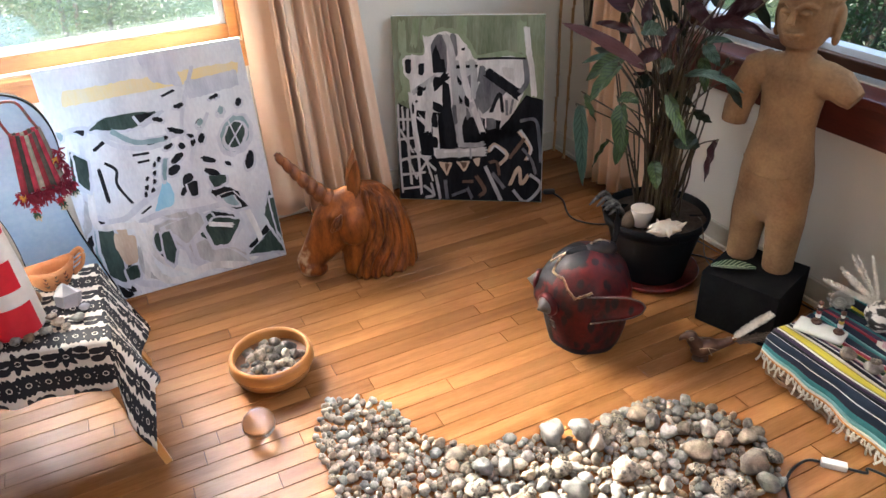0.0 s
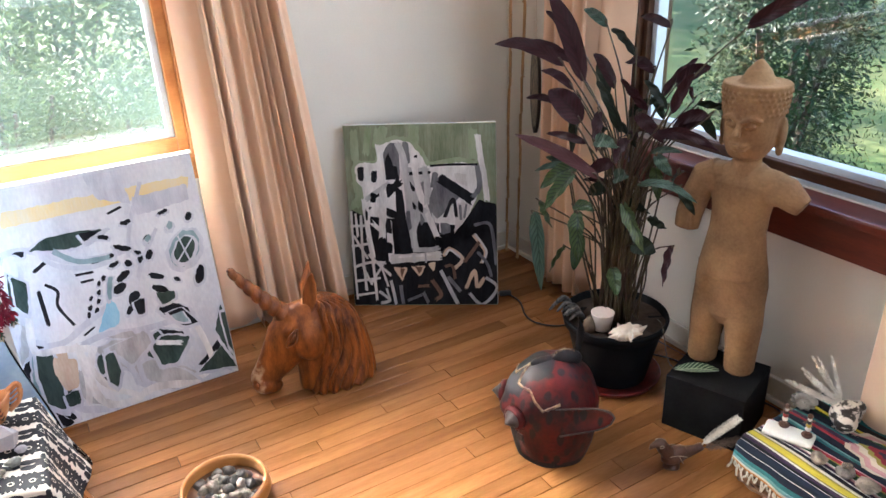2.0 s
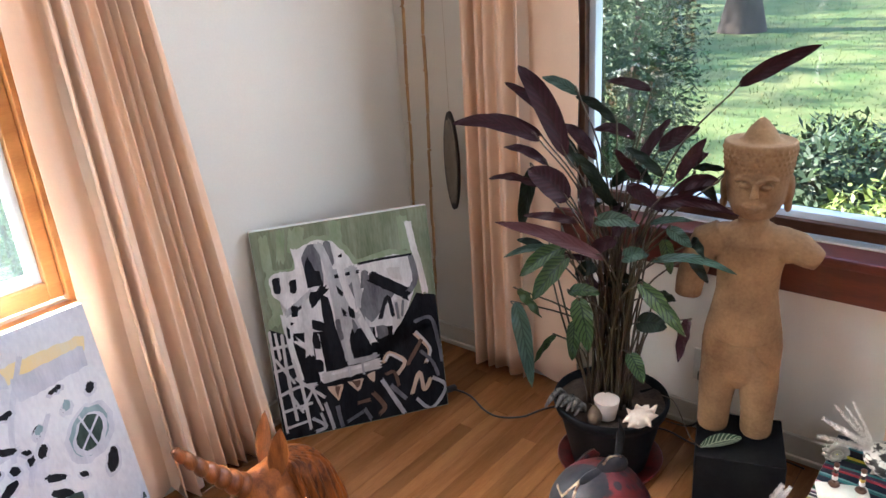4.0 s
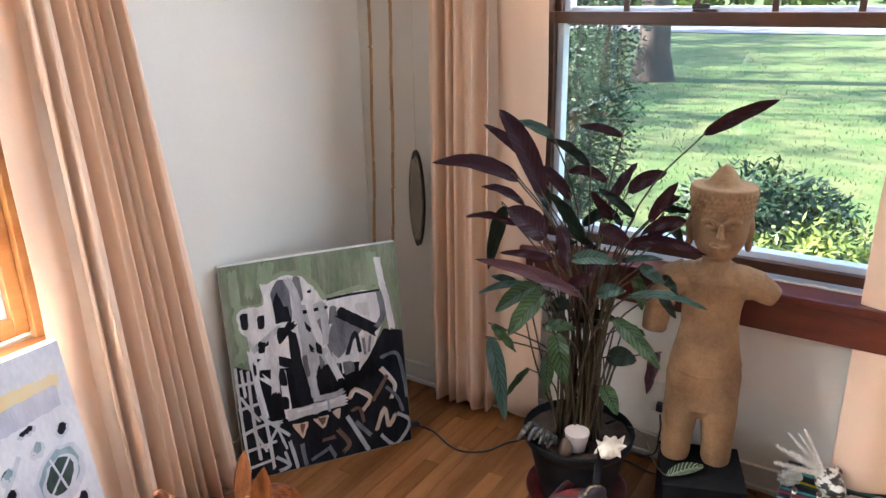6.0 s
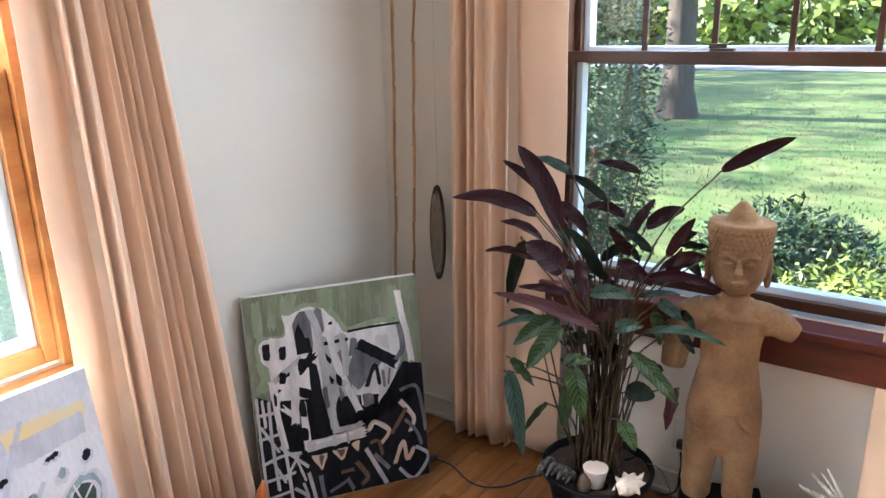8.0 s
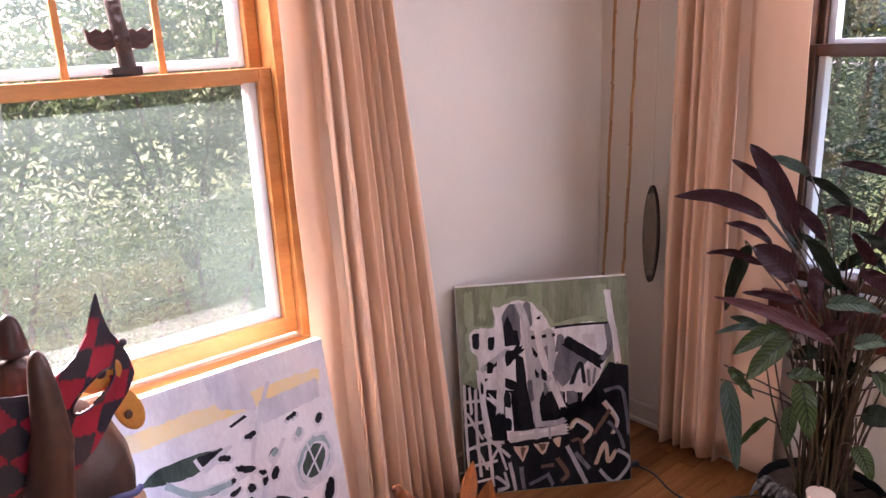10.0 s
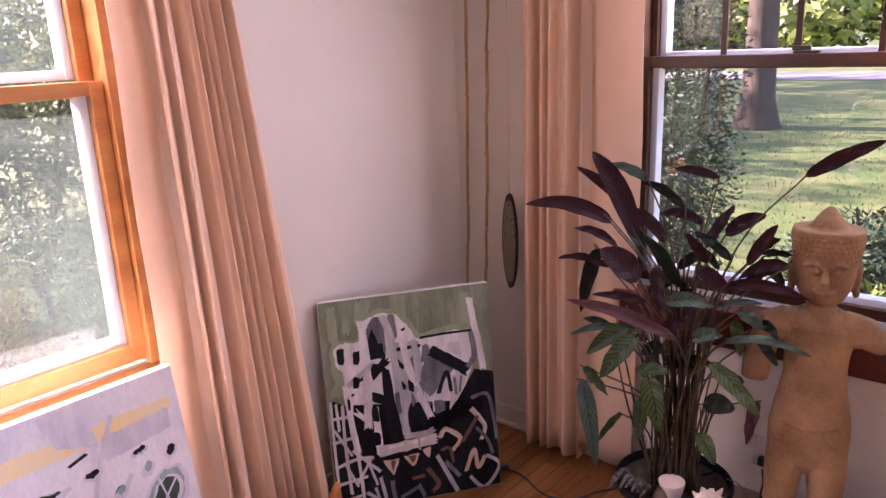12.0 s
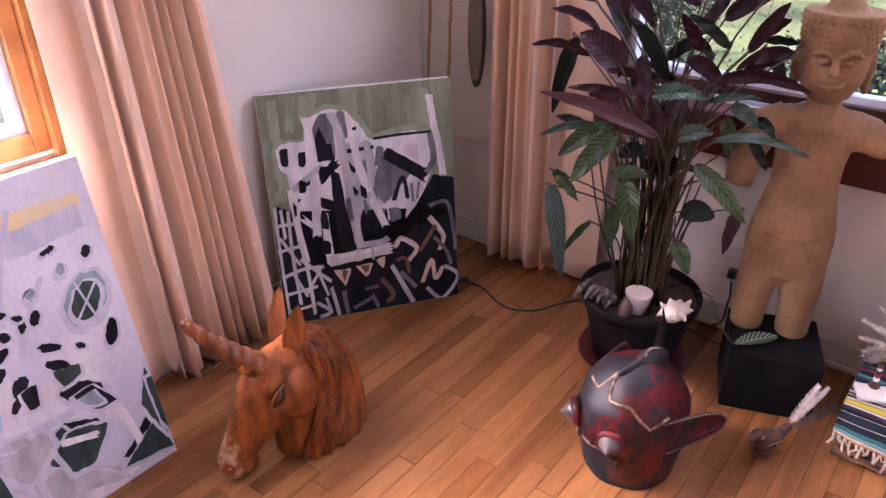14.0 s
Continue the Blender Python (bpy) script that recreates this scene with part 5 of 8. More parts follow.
def statue():
    bm = bmesh.new()

    def ring_tube(rows, n=28):
        rings = []
        for x, y, z, rx, ry in rows:
            rings.append([bm.verts.new((x + rx * math.cos(2 * math.pi * i / n), y + ry * math.sin(2 * math.pi * i / n), z)) for i in range(n)])
        for p, q in zip(rings, rings[1:]):
            for i in range(n):
                bm.faces.new((p[i], p[(i + 1) % n], q[(i + 1) % n], q[i]))
        bm.faces.new(rings[0][::-1])
        bm.faces.new(rings[-1])
    for s in (-1, 1):
        ring_tube([(s * 0.060, 0, 0.0, 0.041, 0.045), (s * 0.060, 0, 0.01, 0.044, 0.048), (s * 0.059, 0, 0.08, 0.047, 0.050), (s * 0.055, 0, 0.16, 0.054, 0.060), (s * 0.045, 0, 0.30, 0.058, 0.062)])
    ring_tube([(0, 0, 0.15, 0.05, 0.03), (0, 0, 0.19, 0.098, 0.058), (0, 0, 0.23, 0.107, 0.066), (0, 0.002, 0.29, 0.108, 0.070), (0, 0, 0.345, 0.101, 0.066), (0, -0.004, 0.40, 0.090, 0.060), (0, -0.004, 0.455, 0.081, 0.055), (0, 0, 0.51, 0.082, 0.055), (0, 0, 0.56, 0.090, 0.056), (0, 0.002, 0.60, 0.104, 0.054), (0, 0.005, 0.63, 0.085, 0.045), (0, 0.005, 0.65, 0.05, 0.04)])
    tube(bm, [(-0.075, 0.005, 0.610), (-0.112, 0.005, 0.592), (-0.138, 0.003, 0.53), (-0.150, -0.005, 0.47), (-0.154, -0.008, 0.425)], [0.042, 0.046, 0.041, 0.039, 0.036], 18)
    tube(bm, [(0.07, 0.005, 0.605), (0.115, 0.005, 0.590), (0.150, 0, 0.570), (0.168, 0, 0.560)], [0.042, 0.044, 0.035, 0.028], 18)
    for s in (-1, 1):
        ball(bm, (s * 0.088, 0.004, 0.592), (0.052, 0.046, 0.046), 24)
        ball(bm, (s * 0.062, 0.004, 0.612), (0.052, 0.042, 0.034), 24)
    ring_tube([(0, 0, 0.62, 0.045, 0.045), (0, -0.002, 0.665, 0.038, 0.040), (0, -0.004, 0.70, 0.040, 0.044)])
    ring_tube([(0, -0.020, 0.668, 0.022, 0.02), (0, -0.014, 0.682, 0.050, 0.048), (0, -0.008, 0.715, 0.068, 0.064), (0, -0.006, 0.76, 0.075, 0.070), (0, -0.004, 0.805, 0.077, 0.072)])
    # tall cap, brim and topknot
    ring_tube([(0, -0.003, 0.790, 0.078, 0.074), (0, -0.003, 0.800, 0.081, 0.077), (0, -0.002, 0.835, 0.084, 0.080), (0, 0, 0.872, 0.089, 0.085), (0, 0, 0.878, 0.086, 0.082)])
    ring_tube([(0, 0, 0.868, 0.066, 0.066), (0, 0, 0.884, 0.044, 0.044), (0, 0, 0.908, 0.031, 0.031), (0, 0, 0.930, 0.012, 0.012), (0, 0, 0.936, 0.003, 0.003)])
    # rows of small curls round the cap
    for row in range(5):
        for i in range(34):
            a = 2 * math.pi * (i + 0.5 * (row % 2)) / 34
            k = 0.0795 + 0.0016 * row
            ball(bm, ((k + 0.003) * math.cos(a), (k - 0.001) * math.sin(a), 0.803 + 0.014 * row), 0.0042, 6)
    # ears, nose, brow, lips
    for s in (-1, 1):
        ball(bm, (s * 0.080, 0.008, 0.748), (0.011, 0.020, 0.044))
        ball(bm, (s * 0.079, 0.004, 0.705), (0.010, 0.013, 0.018))
        tube(bm, curve_pts([(s * 0.008, -0.082, 0.785), (s * 0.028, -0.079, 0.797), (s * 0.052, -0.063, 0.787)], 8), 0.0065, 8)
        ball(bm, (s * 0.026, -0.075, 0.775), (0.017, 0.009, 0.0085))
    tube(bm, [(0, -0.083, 0.785), (0, -0.090, 0.765), (0, -0.095, 0.748)], [0.006, 0.009, 0.013], 10)
    tube(bm, curve_pts([(-0.026, -0.069, 0.722), (-0.010, -0.082, 0.719), (0, -0.082, 0.721), (0.010, -0.082, 0.719), (0.026, -0.069, 0.722)], 12), 0.0058, 8)
    tube(bm, curve_pts([(-0.020, -0.071, 0.711), (0, -0.079, 0.708), (0.020, -0.071, 0.711)], 10), 0.0052, 8)
    # girdle and fold of the skirt
    tube(bm, curve_pts([(-0.103, -0.012, 0.335), (-0.06, -0.058, 0.318), (0, -0.070, 0.312), (0.06, -0.058, 0.322), (0.103, -0.012, 0.345)], 20), 0.0024, 6)
    tube(bm, curve_pts([(0.035, -0.066, 0.318), (0.05, -0.066, 0.285), (0.072, -0.055, 0.262)], 10), 0.0055, 6)
    ob = fused("statue", bm, M_STONE_STATUE, 0.0032, None, 2)
    tagged(ob, "ochre sandstone statue with broken arms and a tall cap", "statue")
    ob.matrix_world = pose(1.893, 1.597, 0.183, 0, 0, -76)
    return ob


statue()


# ---- red helmet mask of clay ----
def spotted_glaze():
    """Red glaze with dark runs and spots."""
    m = mat("red_black_raku_glaze", (0.105, 0.008, 0.009), (0.030, 0.008, 0.009), scale=9, fine=70, rough=0.45, bump=0.6, contrast=(0.35, 0.65), Specular_IOR_Level=0.2)
    n, l = m.node_tree.nodes, m.node_tree.links
    b = n["Principled BSDF"]
    co, mp, vo, nz, add, rg, mx = n.new("ShaderNodeTexCoord"), n.new("ShaderNodeMapping"), n.new("ShaderNodeTexVoronoi"), n.new("ShaderNodeTexNoise"), n.new("ShaderNodeMath"), n.new("ShaderNodeMapRange"), n.new("ShaderNodeMix")
    mp.inputs["Scale"].default_value = (1, 1, 0.45)
    l.new(co.outputs["Object"], mp.inputs[0])
    vo.inputs["Scale"].default_value = 34
    l.new(mp.outputs[0], vo.inputs["Vector"])
    nz.inputs["Scale"].default_value, nz.inputs["Detail"].default_value = 40, 4
    l.new(mp.outputs[0], nz.inputs["Vector"])
    add.operation = "MULTIPLY_ADD"
    l.new(nz.outputs[0], add.inputs[0])
    add.inputs[1].default_value = 0.55
    l.new(vo.outputs["Distance"], add.inputs[2])
    rg.inputs[1].default_value, rg.inputs[2].default_value = 0.55, 0.68
    l.new(add.outputs[0], rg.inputs[0])
    mx.data_type = "RGBA"
    mx.inputs[6].default_value = (0.014, 0.011, 0.013, 1)
    l.new(rg.outputs[0], mx.inputs[0])
    l.new(b.inputs["Base Color"].links[0].from_socket, mx.inputs[7])
    l.new(mx.outputs[2], b.inputs["Base Color"])
    return m


def clay_mask():
    # the face looks along -x; turns are counted from it
    t = thing("clay_mask", (1.355, 1.752, 0), "round red and black glazed clay helmet mask on the floor", "sculpture", turn=-22)
    glaze = spotted_glaze()

    def hill(v, c, w):
        return math.exp(-((v - c) / w) ** 2)

    def skin(a, z, lift=0.0):
        """A point of the helmet at turn a from the face and height z."""
        k = z / 0.315
        r = 0.110 + 0.024 * math.sin(min(1.0, k / 0.5) * math.pi / 2)
        if k > 0.52:
            r *= math.sqrt(max(0.0, 1 - ((k - 0.52) / 0.48) ** 2.3))
        r += 0.020 * (hill(a, 0.46, 0.24) + hill(a, -0.46, 0.24)) * hill(z, 0.165, 0.035)
        r += 0.026 * hill(a, 0, 0.20) * hill(z, 0.165, 0.045)
        r += 0.009 * hill(a, 0, 0.75) * hill(z, 0.225, 0.022)
        r -= 0.006 * hill(a, 0, 0.5) * hill(z, 0.118, 0.012)
        r += 0.0015 * math.sin(7 * a + 40 * z) + lift
        return Vector((-r * math.cos(a), -r * math.sin(a), z))

    def seam_z(a):
        stops = ((-3.2, 0.25), (-1.5, 0.24), (-1.06, 0.215), (-0.66, 0.258), (-0.2, 0.262), (-0.12, 0.30), (0.03, 0.285), (0.21, 0.255), (0.66, 0.258), (1.06, 0.215), (1.5, 0.24), (3.2, 0.25))
        for (a0, z0), (a1, z1) in zip(stops, stops[1:]):
            if a <= a1:
                return z0 + (z1 - z0) * (a - a0) / (a1 - a0)
        return 0.25
    n, m = 128, 72
    bms = {"shell": bmesh.new(), "brow_cap": bmesh.new(), "chin": bmesh.new()}
    seen = {k: {} for k in bms}
    for j in range(m):
        for i in range(n):
            quad = []
            for di, dj in ((0, 0), (1, 0), (1, 1), (0, 1)):
                a = -math.pi + 2 * math.pi * ((i + di) % n) / n
                z = 0.315 * math.sin(math.pi / 2 * (j + dj) / m)
                quad.append(((i + di) % n, j + dj, skin(a, min(z, 0.3149))))
            a, z = -math.pi + 2 * math.pi * (i + 0.5) / n, 0.315 * math.sin(math.pi / 2 * (j + 0.5) / m)
            rag = 0.03 * noise.noise((a * 5, z * 40, 2))
            nm = "shell"
            if (z > 0.185 and -1.25 < a + rag * 3 < 0.14) or z > 0.225 and -1.25 < a + rag * 3 < 0.42 + 1.2 * max(0, z - 0.27) / 0.05 and (z > seam_z(a) - 0.03 or a < 0.2):
                nm = "brow_cap"
            elif (z < 0.112 + 0.2 * rag and abs(a) < 0.40 + rag * 2) or z < 0.020 + 0.25 * rag:
                nm = "chin"
            b, got = bms[nm], seen[nm]
            vs = []
            for ki, kj, p in quad:
                if (ki, kj) not in got:
                    got[(ki, kj)] = b.verts.new(p)
                vs.append(got[(ki, kj)])
            b.faces.new(vs)
    part("shell", bms["shell"], glaze, t, smooth=True)
    part("brow_cap", bms["brow_cap"], M_DARKGLAZE, t, "slate black glazed brow", smooth=True)
    part("chin", bms["chin"], M_DARKGLAZE, t, "dark glazed chin", smooth=True)
    # crackled zigzag seam
    bm = bmesh.new()
    pts = [skin(a, seam_z(a), 0.0015) for a in (-0.66, -0.2, -0.12, 0.03, 0.12, 0.21, 0.43, 0.66, 0.86, 1.06, 1.28, 1.5)]
    line = [p.lerp(q, f / 4) for p, q in zip(pts, pts[1:]) for f in range(4)]
    tube(bm, line, [0.0026 + 0.0022 * abs(math.sin(i * 1.7)) for i in range(len(line))], 6)
    part("gilt_seam", bm, M_GILT, t, "crackled gilt seam", smooth=True)
    grey = mat("crackled_grey_glaze", (0.085, 0.075, 0.068), (0.04, 0.032, 0.03), scale=40, fine=150, rough=0.4, bump=0.4)
    for s in (-1, 1):
        # s = 1 lies on the -y side
        c = skin(0.46 * s, 0.168)
        d = Vector((-math.cos(0.52 * s), -math.sin(0.52 * s), -0.08)).normalized()
        bm = bmesh.new()
        tube(bm, [c - d * 0.012, c + d * 0.002, c + d * 0.005], [0.038, 0.036, 0.026], 24)
        e = part("eye_socket", bm, glaze, t, smooth=True)
        bm = bmesh.new()
        tube(bm, [c + d * 0.002, c + d * 0.006, c + d * 0.017, c + d * 0.028, c + d * 0.034], [0.028, 0.027, 0.016, 0.006, 0.001], 24)
        part("eye_cone", bm, grey, e, "pointed crackled grey eye", smooth=True)
        # broad ear: a hollow leaf pointing backwards
        bm = bmesh.new()
        root, tip = skin(1.38 * s, 0.180, -0.006), Vector((0.128, -0.165 * s, 0.206))
        ax = (tip - root).normalized()
        out = Vector((-0.25, -0.95 * s, 0.10))
        out = (out - ax * out.dot(ax)).normalized()
        up = out.cross(ax) * (1 if out.cross(ax).z > 0 else -1)
        for face in (0, 1):
            rows = []
            for j in range(17):
                f = j / 16
                w = 0.046 * (1 - 0.30 * f) * math.sqrt(max(0.0, 1 - max(0.0, (f - 0.55) / 0.45) ** 2.2)) + 0.0005
                row = []
                for i in range(13):
                    u = -1 + i / 6
                    rim = 0.004 * hill(abs(u), 0.93, 0.16) + 0.0028 * hill(abs(u), 0.42, 0.12) * (1 - f)
                    h = (0.005 + rim - 0.006 * (1 - u * u)) if face == 0 else -0.006 * (1 - u * u * 0.6) - 0.003
                    if abs(u) == 1:
                        h = 0.001
                    row.append(bm.verts.new(root.lerp(tip, f) + up * w * u + out * h))
                rows.append(row)
            for p, q in zip(rows, rows[1:]):
                for i in range(12):
                    bm.faces.new((p[i], p[i + 1], q[i + 1], q[i]))
        bmesh.ops.remove_doubles(bm, verts=bm.verts, dist=0.0004)
        bmesh.ops.recalc_face_normals(bm, faces=bm.faces)
        ear = part("ear", bm, glaze, t, "broad leaf-shaped glazed ear", smooth=True)
        bm = bmesh.new()
        edge = [root.lerp(tip, f) + up * 0.044 * (1 - 0.30 * f) * math.sqrt(max(0.0, 1 - max(0.0, (f - 0.55) / 0.45) ** 2.2)) * v + out * 0.006 for v, fs in ((1, [k / 14 for k in range(15)]), (-1, [1 - k / 14 for k in range(15)])) for f in fs]
        tube(bm, edge, 0.0022, 6)
        part("ear_rim", bm, grey, ear, "worn pale rim", smooth=True)
        # solid block whose dark colour stands for the shade in a mouth hole
        part("mouth_dark_block", boxed(-0.005, 0.010, -0.010, 0.010, -0.011, 0.011, bevel=0.001), M_GAP, t, "square dark block standing for the shade of a mouth opening", at=Matrix.Translation(skin(0.52 * s, 0.098)) @ pose(0, 0, 0, 0, 0, math.degrees(0.52 * s)))
        bm = bmesh.new()
        ball(bm, skin(0.13 * s, 0.142, -0.006), (0.012, 0.012, 0.010), 14)
        part("nostril_wing", bm, glaze, t, smooth=True)
    bm = bmesh.new()
    lip = [skin(a, 0.126 + 0.004 * math.cos(a * 6), 0.002) for a in [-0.5 + k / 14 for k in range(15)]]
    tube(bm, lip, [0.0035 + 0.002 * abs(math.sin(k * 2.2)) for k in range(15)], 8)
    part("lip", bm, M_GILT, t, "crackled upper lip", smooth=True)
    # crest: a low loaf along the crown with a gilt top
    bm = bmesh.new()
    ball(bm, (0.035, 0, 0.305), (0.050, 0.026, 0.030), 22)
    ball(bm, (-0.020, 0, 0.302), (0.050, 0.016, 0.018), 22)
    crest = part("crest", bm, M_DARKGLAZE, t, smooth=True)
    bm = bmesh.new()
    tube(bm, curve_pts([(0.0, -0.008, 0.333), (0.03, 0.004, 0.3355), (0.06, -0.004, 0.330)], 14), [0.002 + 0.002 * abs(math.sin(k * 2.1)) for k in range(15)], 6)
    part("gilt_crackle", bm, M_GILT, crest, "gilt crackle", smooth=True)
    bm = bmesh.new()
    tube(bm, curve_pts([(0.070, 0.02, 0.285), (0.084, 0.026, 0.34), (0.088, 0.030, 0.385), (0.084, 0.034, 0.42)], 16), [0.011 * math.sin(math.pi * (0.25 + 0.74 * i / 16)) + 0.001 for i in range(17)], 10, squash=0.4)
    part("plume", bm, M_BLACKBOX, t, "black upright plume", smooth=True)
    return t


clay_mask()


# ---- wooden bowl of stones, glass ball ----
def bowl():
    t = thing("wooden_bowl", (0.432, 2.035, 0), "turned honey-coloured wooden bowl holding small stones", "bowl")
    prof = [(0.055, 0), (0.085, 0.004), (0.112, 0.028), (0.125, 0.060), (0.121, 0.086), (0.116, 0.094), (0.110, 0.094), (0.106, 0.086), (0.110, 0.060), (0.095, 0.030), (0.055, 0.016), (0.0015, 0.015)]
    part("body", lathe(prof, 56), M_BOWL, t, smooth=True)
    bm = lathe([(0.1228, 0.0535), (0.1240, 0.055), (0.1240, 0.0555), (0.1232, 0.057)], 56)
    part("rim_groove", bm, mat("bowl_groove", (0.16, 0.065, 0.018), (0.10, 0.04, 0.012), scale=20, rough=0.5), t)


bowl()
ob = mesh_ob("glass_ball", lathe([(0.0445 * math.sin(math.pi * k / 24) + 1e-4, 0.0445 - 0.0445 * math.cos(math.pi * k / 24)) for k in range(25)], 40), glass_mat("clear_crystal", (1.0, 1.0, 1.0), 0.0, 1.5), True)
tagged(ob, "clear solid glass ball lying on the floor", "ball").matrix_world = pose(0.333, 1.805, 0.0005)


# ---- potted plant ----
PX, PY = 1.765, 1.935


def pot():
    t = thing("plant_pot", (PX, PY, 0), "large round black plastic pot on a red saucer", "pot")
    part("saucer", lathe([(0.135, 0.0), (0.155, 0.004), (0.166, 0.022), (0.162, 0.023), (0.152, 0.009), (0.002, 0.008)], 48), mat("red_speckled_saucer", (0.17, 0.018, 0.016), (0.05, 0.014, 0.012), scale=30, rough=0.35, contrast=(0.4, 0.7)), t, "red speckled glazed saucer", smooth=True)
    part("body", lathe([(0.110, 0.009), (0.117, 0.012), (0.136, 0.10), (0.156, 0.19), (0.161, 0.206), (0.172, 0.210), (0.178, 0.236), (0.175, 0.243), (0.168, 0.242), (0.164, 0.215), (0.002, 0.214)], 56), M_POT, t, smooth=True)
    bm = bmesh.new()
    n = 40
    rows = [[bm.verts.new((r * math.cos(2 * math.pi * i / n), r * math.sin(2 * math.pi * i / n), 0.218 + 0.012 * noise.noise((r * 30, i * 0.9, 1)))) for i in range(n)] for r in (0.167, 0.12, 0.08, 0.04, 0.01)]
    for p, q in zip(rows, rows[1:]):
        for i in range(n):
            bm.faces.new((p[i], p[(i + 1) % n], q[(i + 1) % n], q[i]))
    part("soil", bm, M_SOIL, t, smooth=True)


pot()


def leaf_mat(name, top, top2, vein, rough=0.35):
    """Leaf blade with a midrib and slanting side veins, laid out along the blade."""
    m = bpy.data.materials.new(name)
    m.use_nodes = True
    n, l = m.node_tree.nodes, m.node_tree.links
    b = n["Principled BSDF"]
    b.inputs["Roughness"].default_value, b.inputs["Specular IOR Level"].default_value = rough, 0.22
    uv = n.new("ShaderNodeUVMap")
    sep = n.new("ShaderNodeSeparateXYZ")
    l.new(uv.outputs[0], sep.inputs[0])

    def math_node(op, a, v=None):
        k = n.new("ShaderNodeMath")
        k.operation = op
        for i, x in enumerate((a, v)):
            if x is None:
                continue
            if isinstance(x, (int, float)):
                k.inputs[i].default_value = x
            else:
                l.new(x, k.inputs[i])
        return k.outputs[0]
    side = math_node("ABSOLUTE", sep.outputs["X"])
    slant = math_node("SUBTRACT", sep.outputs["Y"], math_node("MULTIPLY", side, 0.22))
    wave = math_node("SINE", math_node("MULTIPLY", slant, 58.0))
    rib = math_node("LESS_THAN", side, 0.07)
    vm = n.new("ShaderNodeMapRange")
    vm.inputs[1].default_value, vm.inputs[2].default_value = 0.25, 0.9
    l.new(wave, vm.inputs[0])
    fac = math_node("MAXIMUM", rib, vm.outputs[0])
    nz = n.new("ShaderNodeTexNoise")
    nz.inputs["Scale"].default_value = 7
    mixa, mixb = n.new("ShaderNodeMix"), n.new("ShaderNodeMix")
    for x in (mixa, mixb):
        x.data_type = "RGBA"
    mixa.inputs[6].default_value, mixa.inputs[7].default_value = (*top, 1), (*top2, 1)
    l.new(nz.outputs[0], mixa.inputs[0])
    l.new(fac, mixb.inputs[0])
    l.new(mixa.outputs[2], mixb.inputs[6])
    mixb.inputs[7].default_value = (*vein, 1)
    l.new(mixb.outputs[2], b.inputs["Base Color"])
    bp = n.new("ShaderNodeBump")
    bp.inputs["Strength"].default_value, bp.inputs["Distance"].default_value = 0.16, 0.002
    l.new(wave, bp.inputs["Height"])
    l.new(bp.outputs[0], b.inputs["Normal"])
    return m


LEAF = {
    "p": leaf_mat("purple_leaf", (0.022, 0.005, 0.008), (0.036, 0.008, 0.013), (0.018, 0.005, 0.007), 0.5),
    "r": leaf_mat("plum_leaf", (0.065, 0.022, 0.022), (0.048, 0.015, 0.017), (0.052, 0.017, 0.018), 0.5),
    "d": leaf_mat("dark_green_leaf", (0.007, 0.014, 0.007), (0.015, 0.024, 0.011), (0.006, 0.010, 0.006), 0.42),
    "g": leaf_mat("patterned_green_leaf", (0.048, 0.080, 0.020), (0.030, 0.052, 0.016), (0.006, 0.016, 0.007), 0.38),
    "b": leaf_mat("silvery_green_leaf", (0.060, 0.10, 0.075), (0.045, 0.078, 0.056), (0.018, 0.038, 0.026), 0.3),
}
plant = thing("potted_plant", (PX, PY, 0.20), "tall houseplant with long purple and green patterned leaves", "plant")
leaf_rng = random.Random(21)


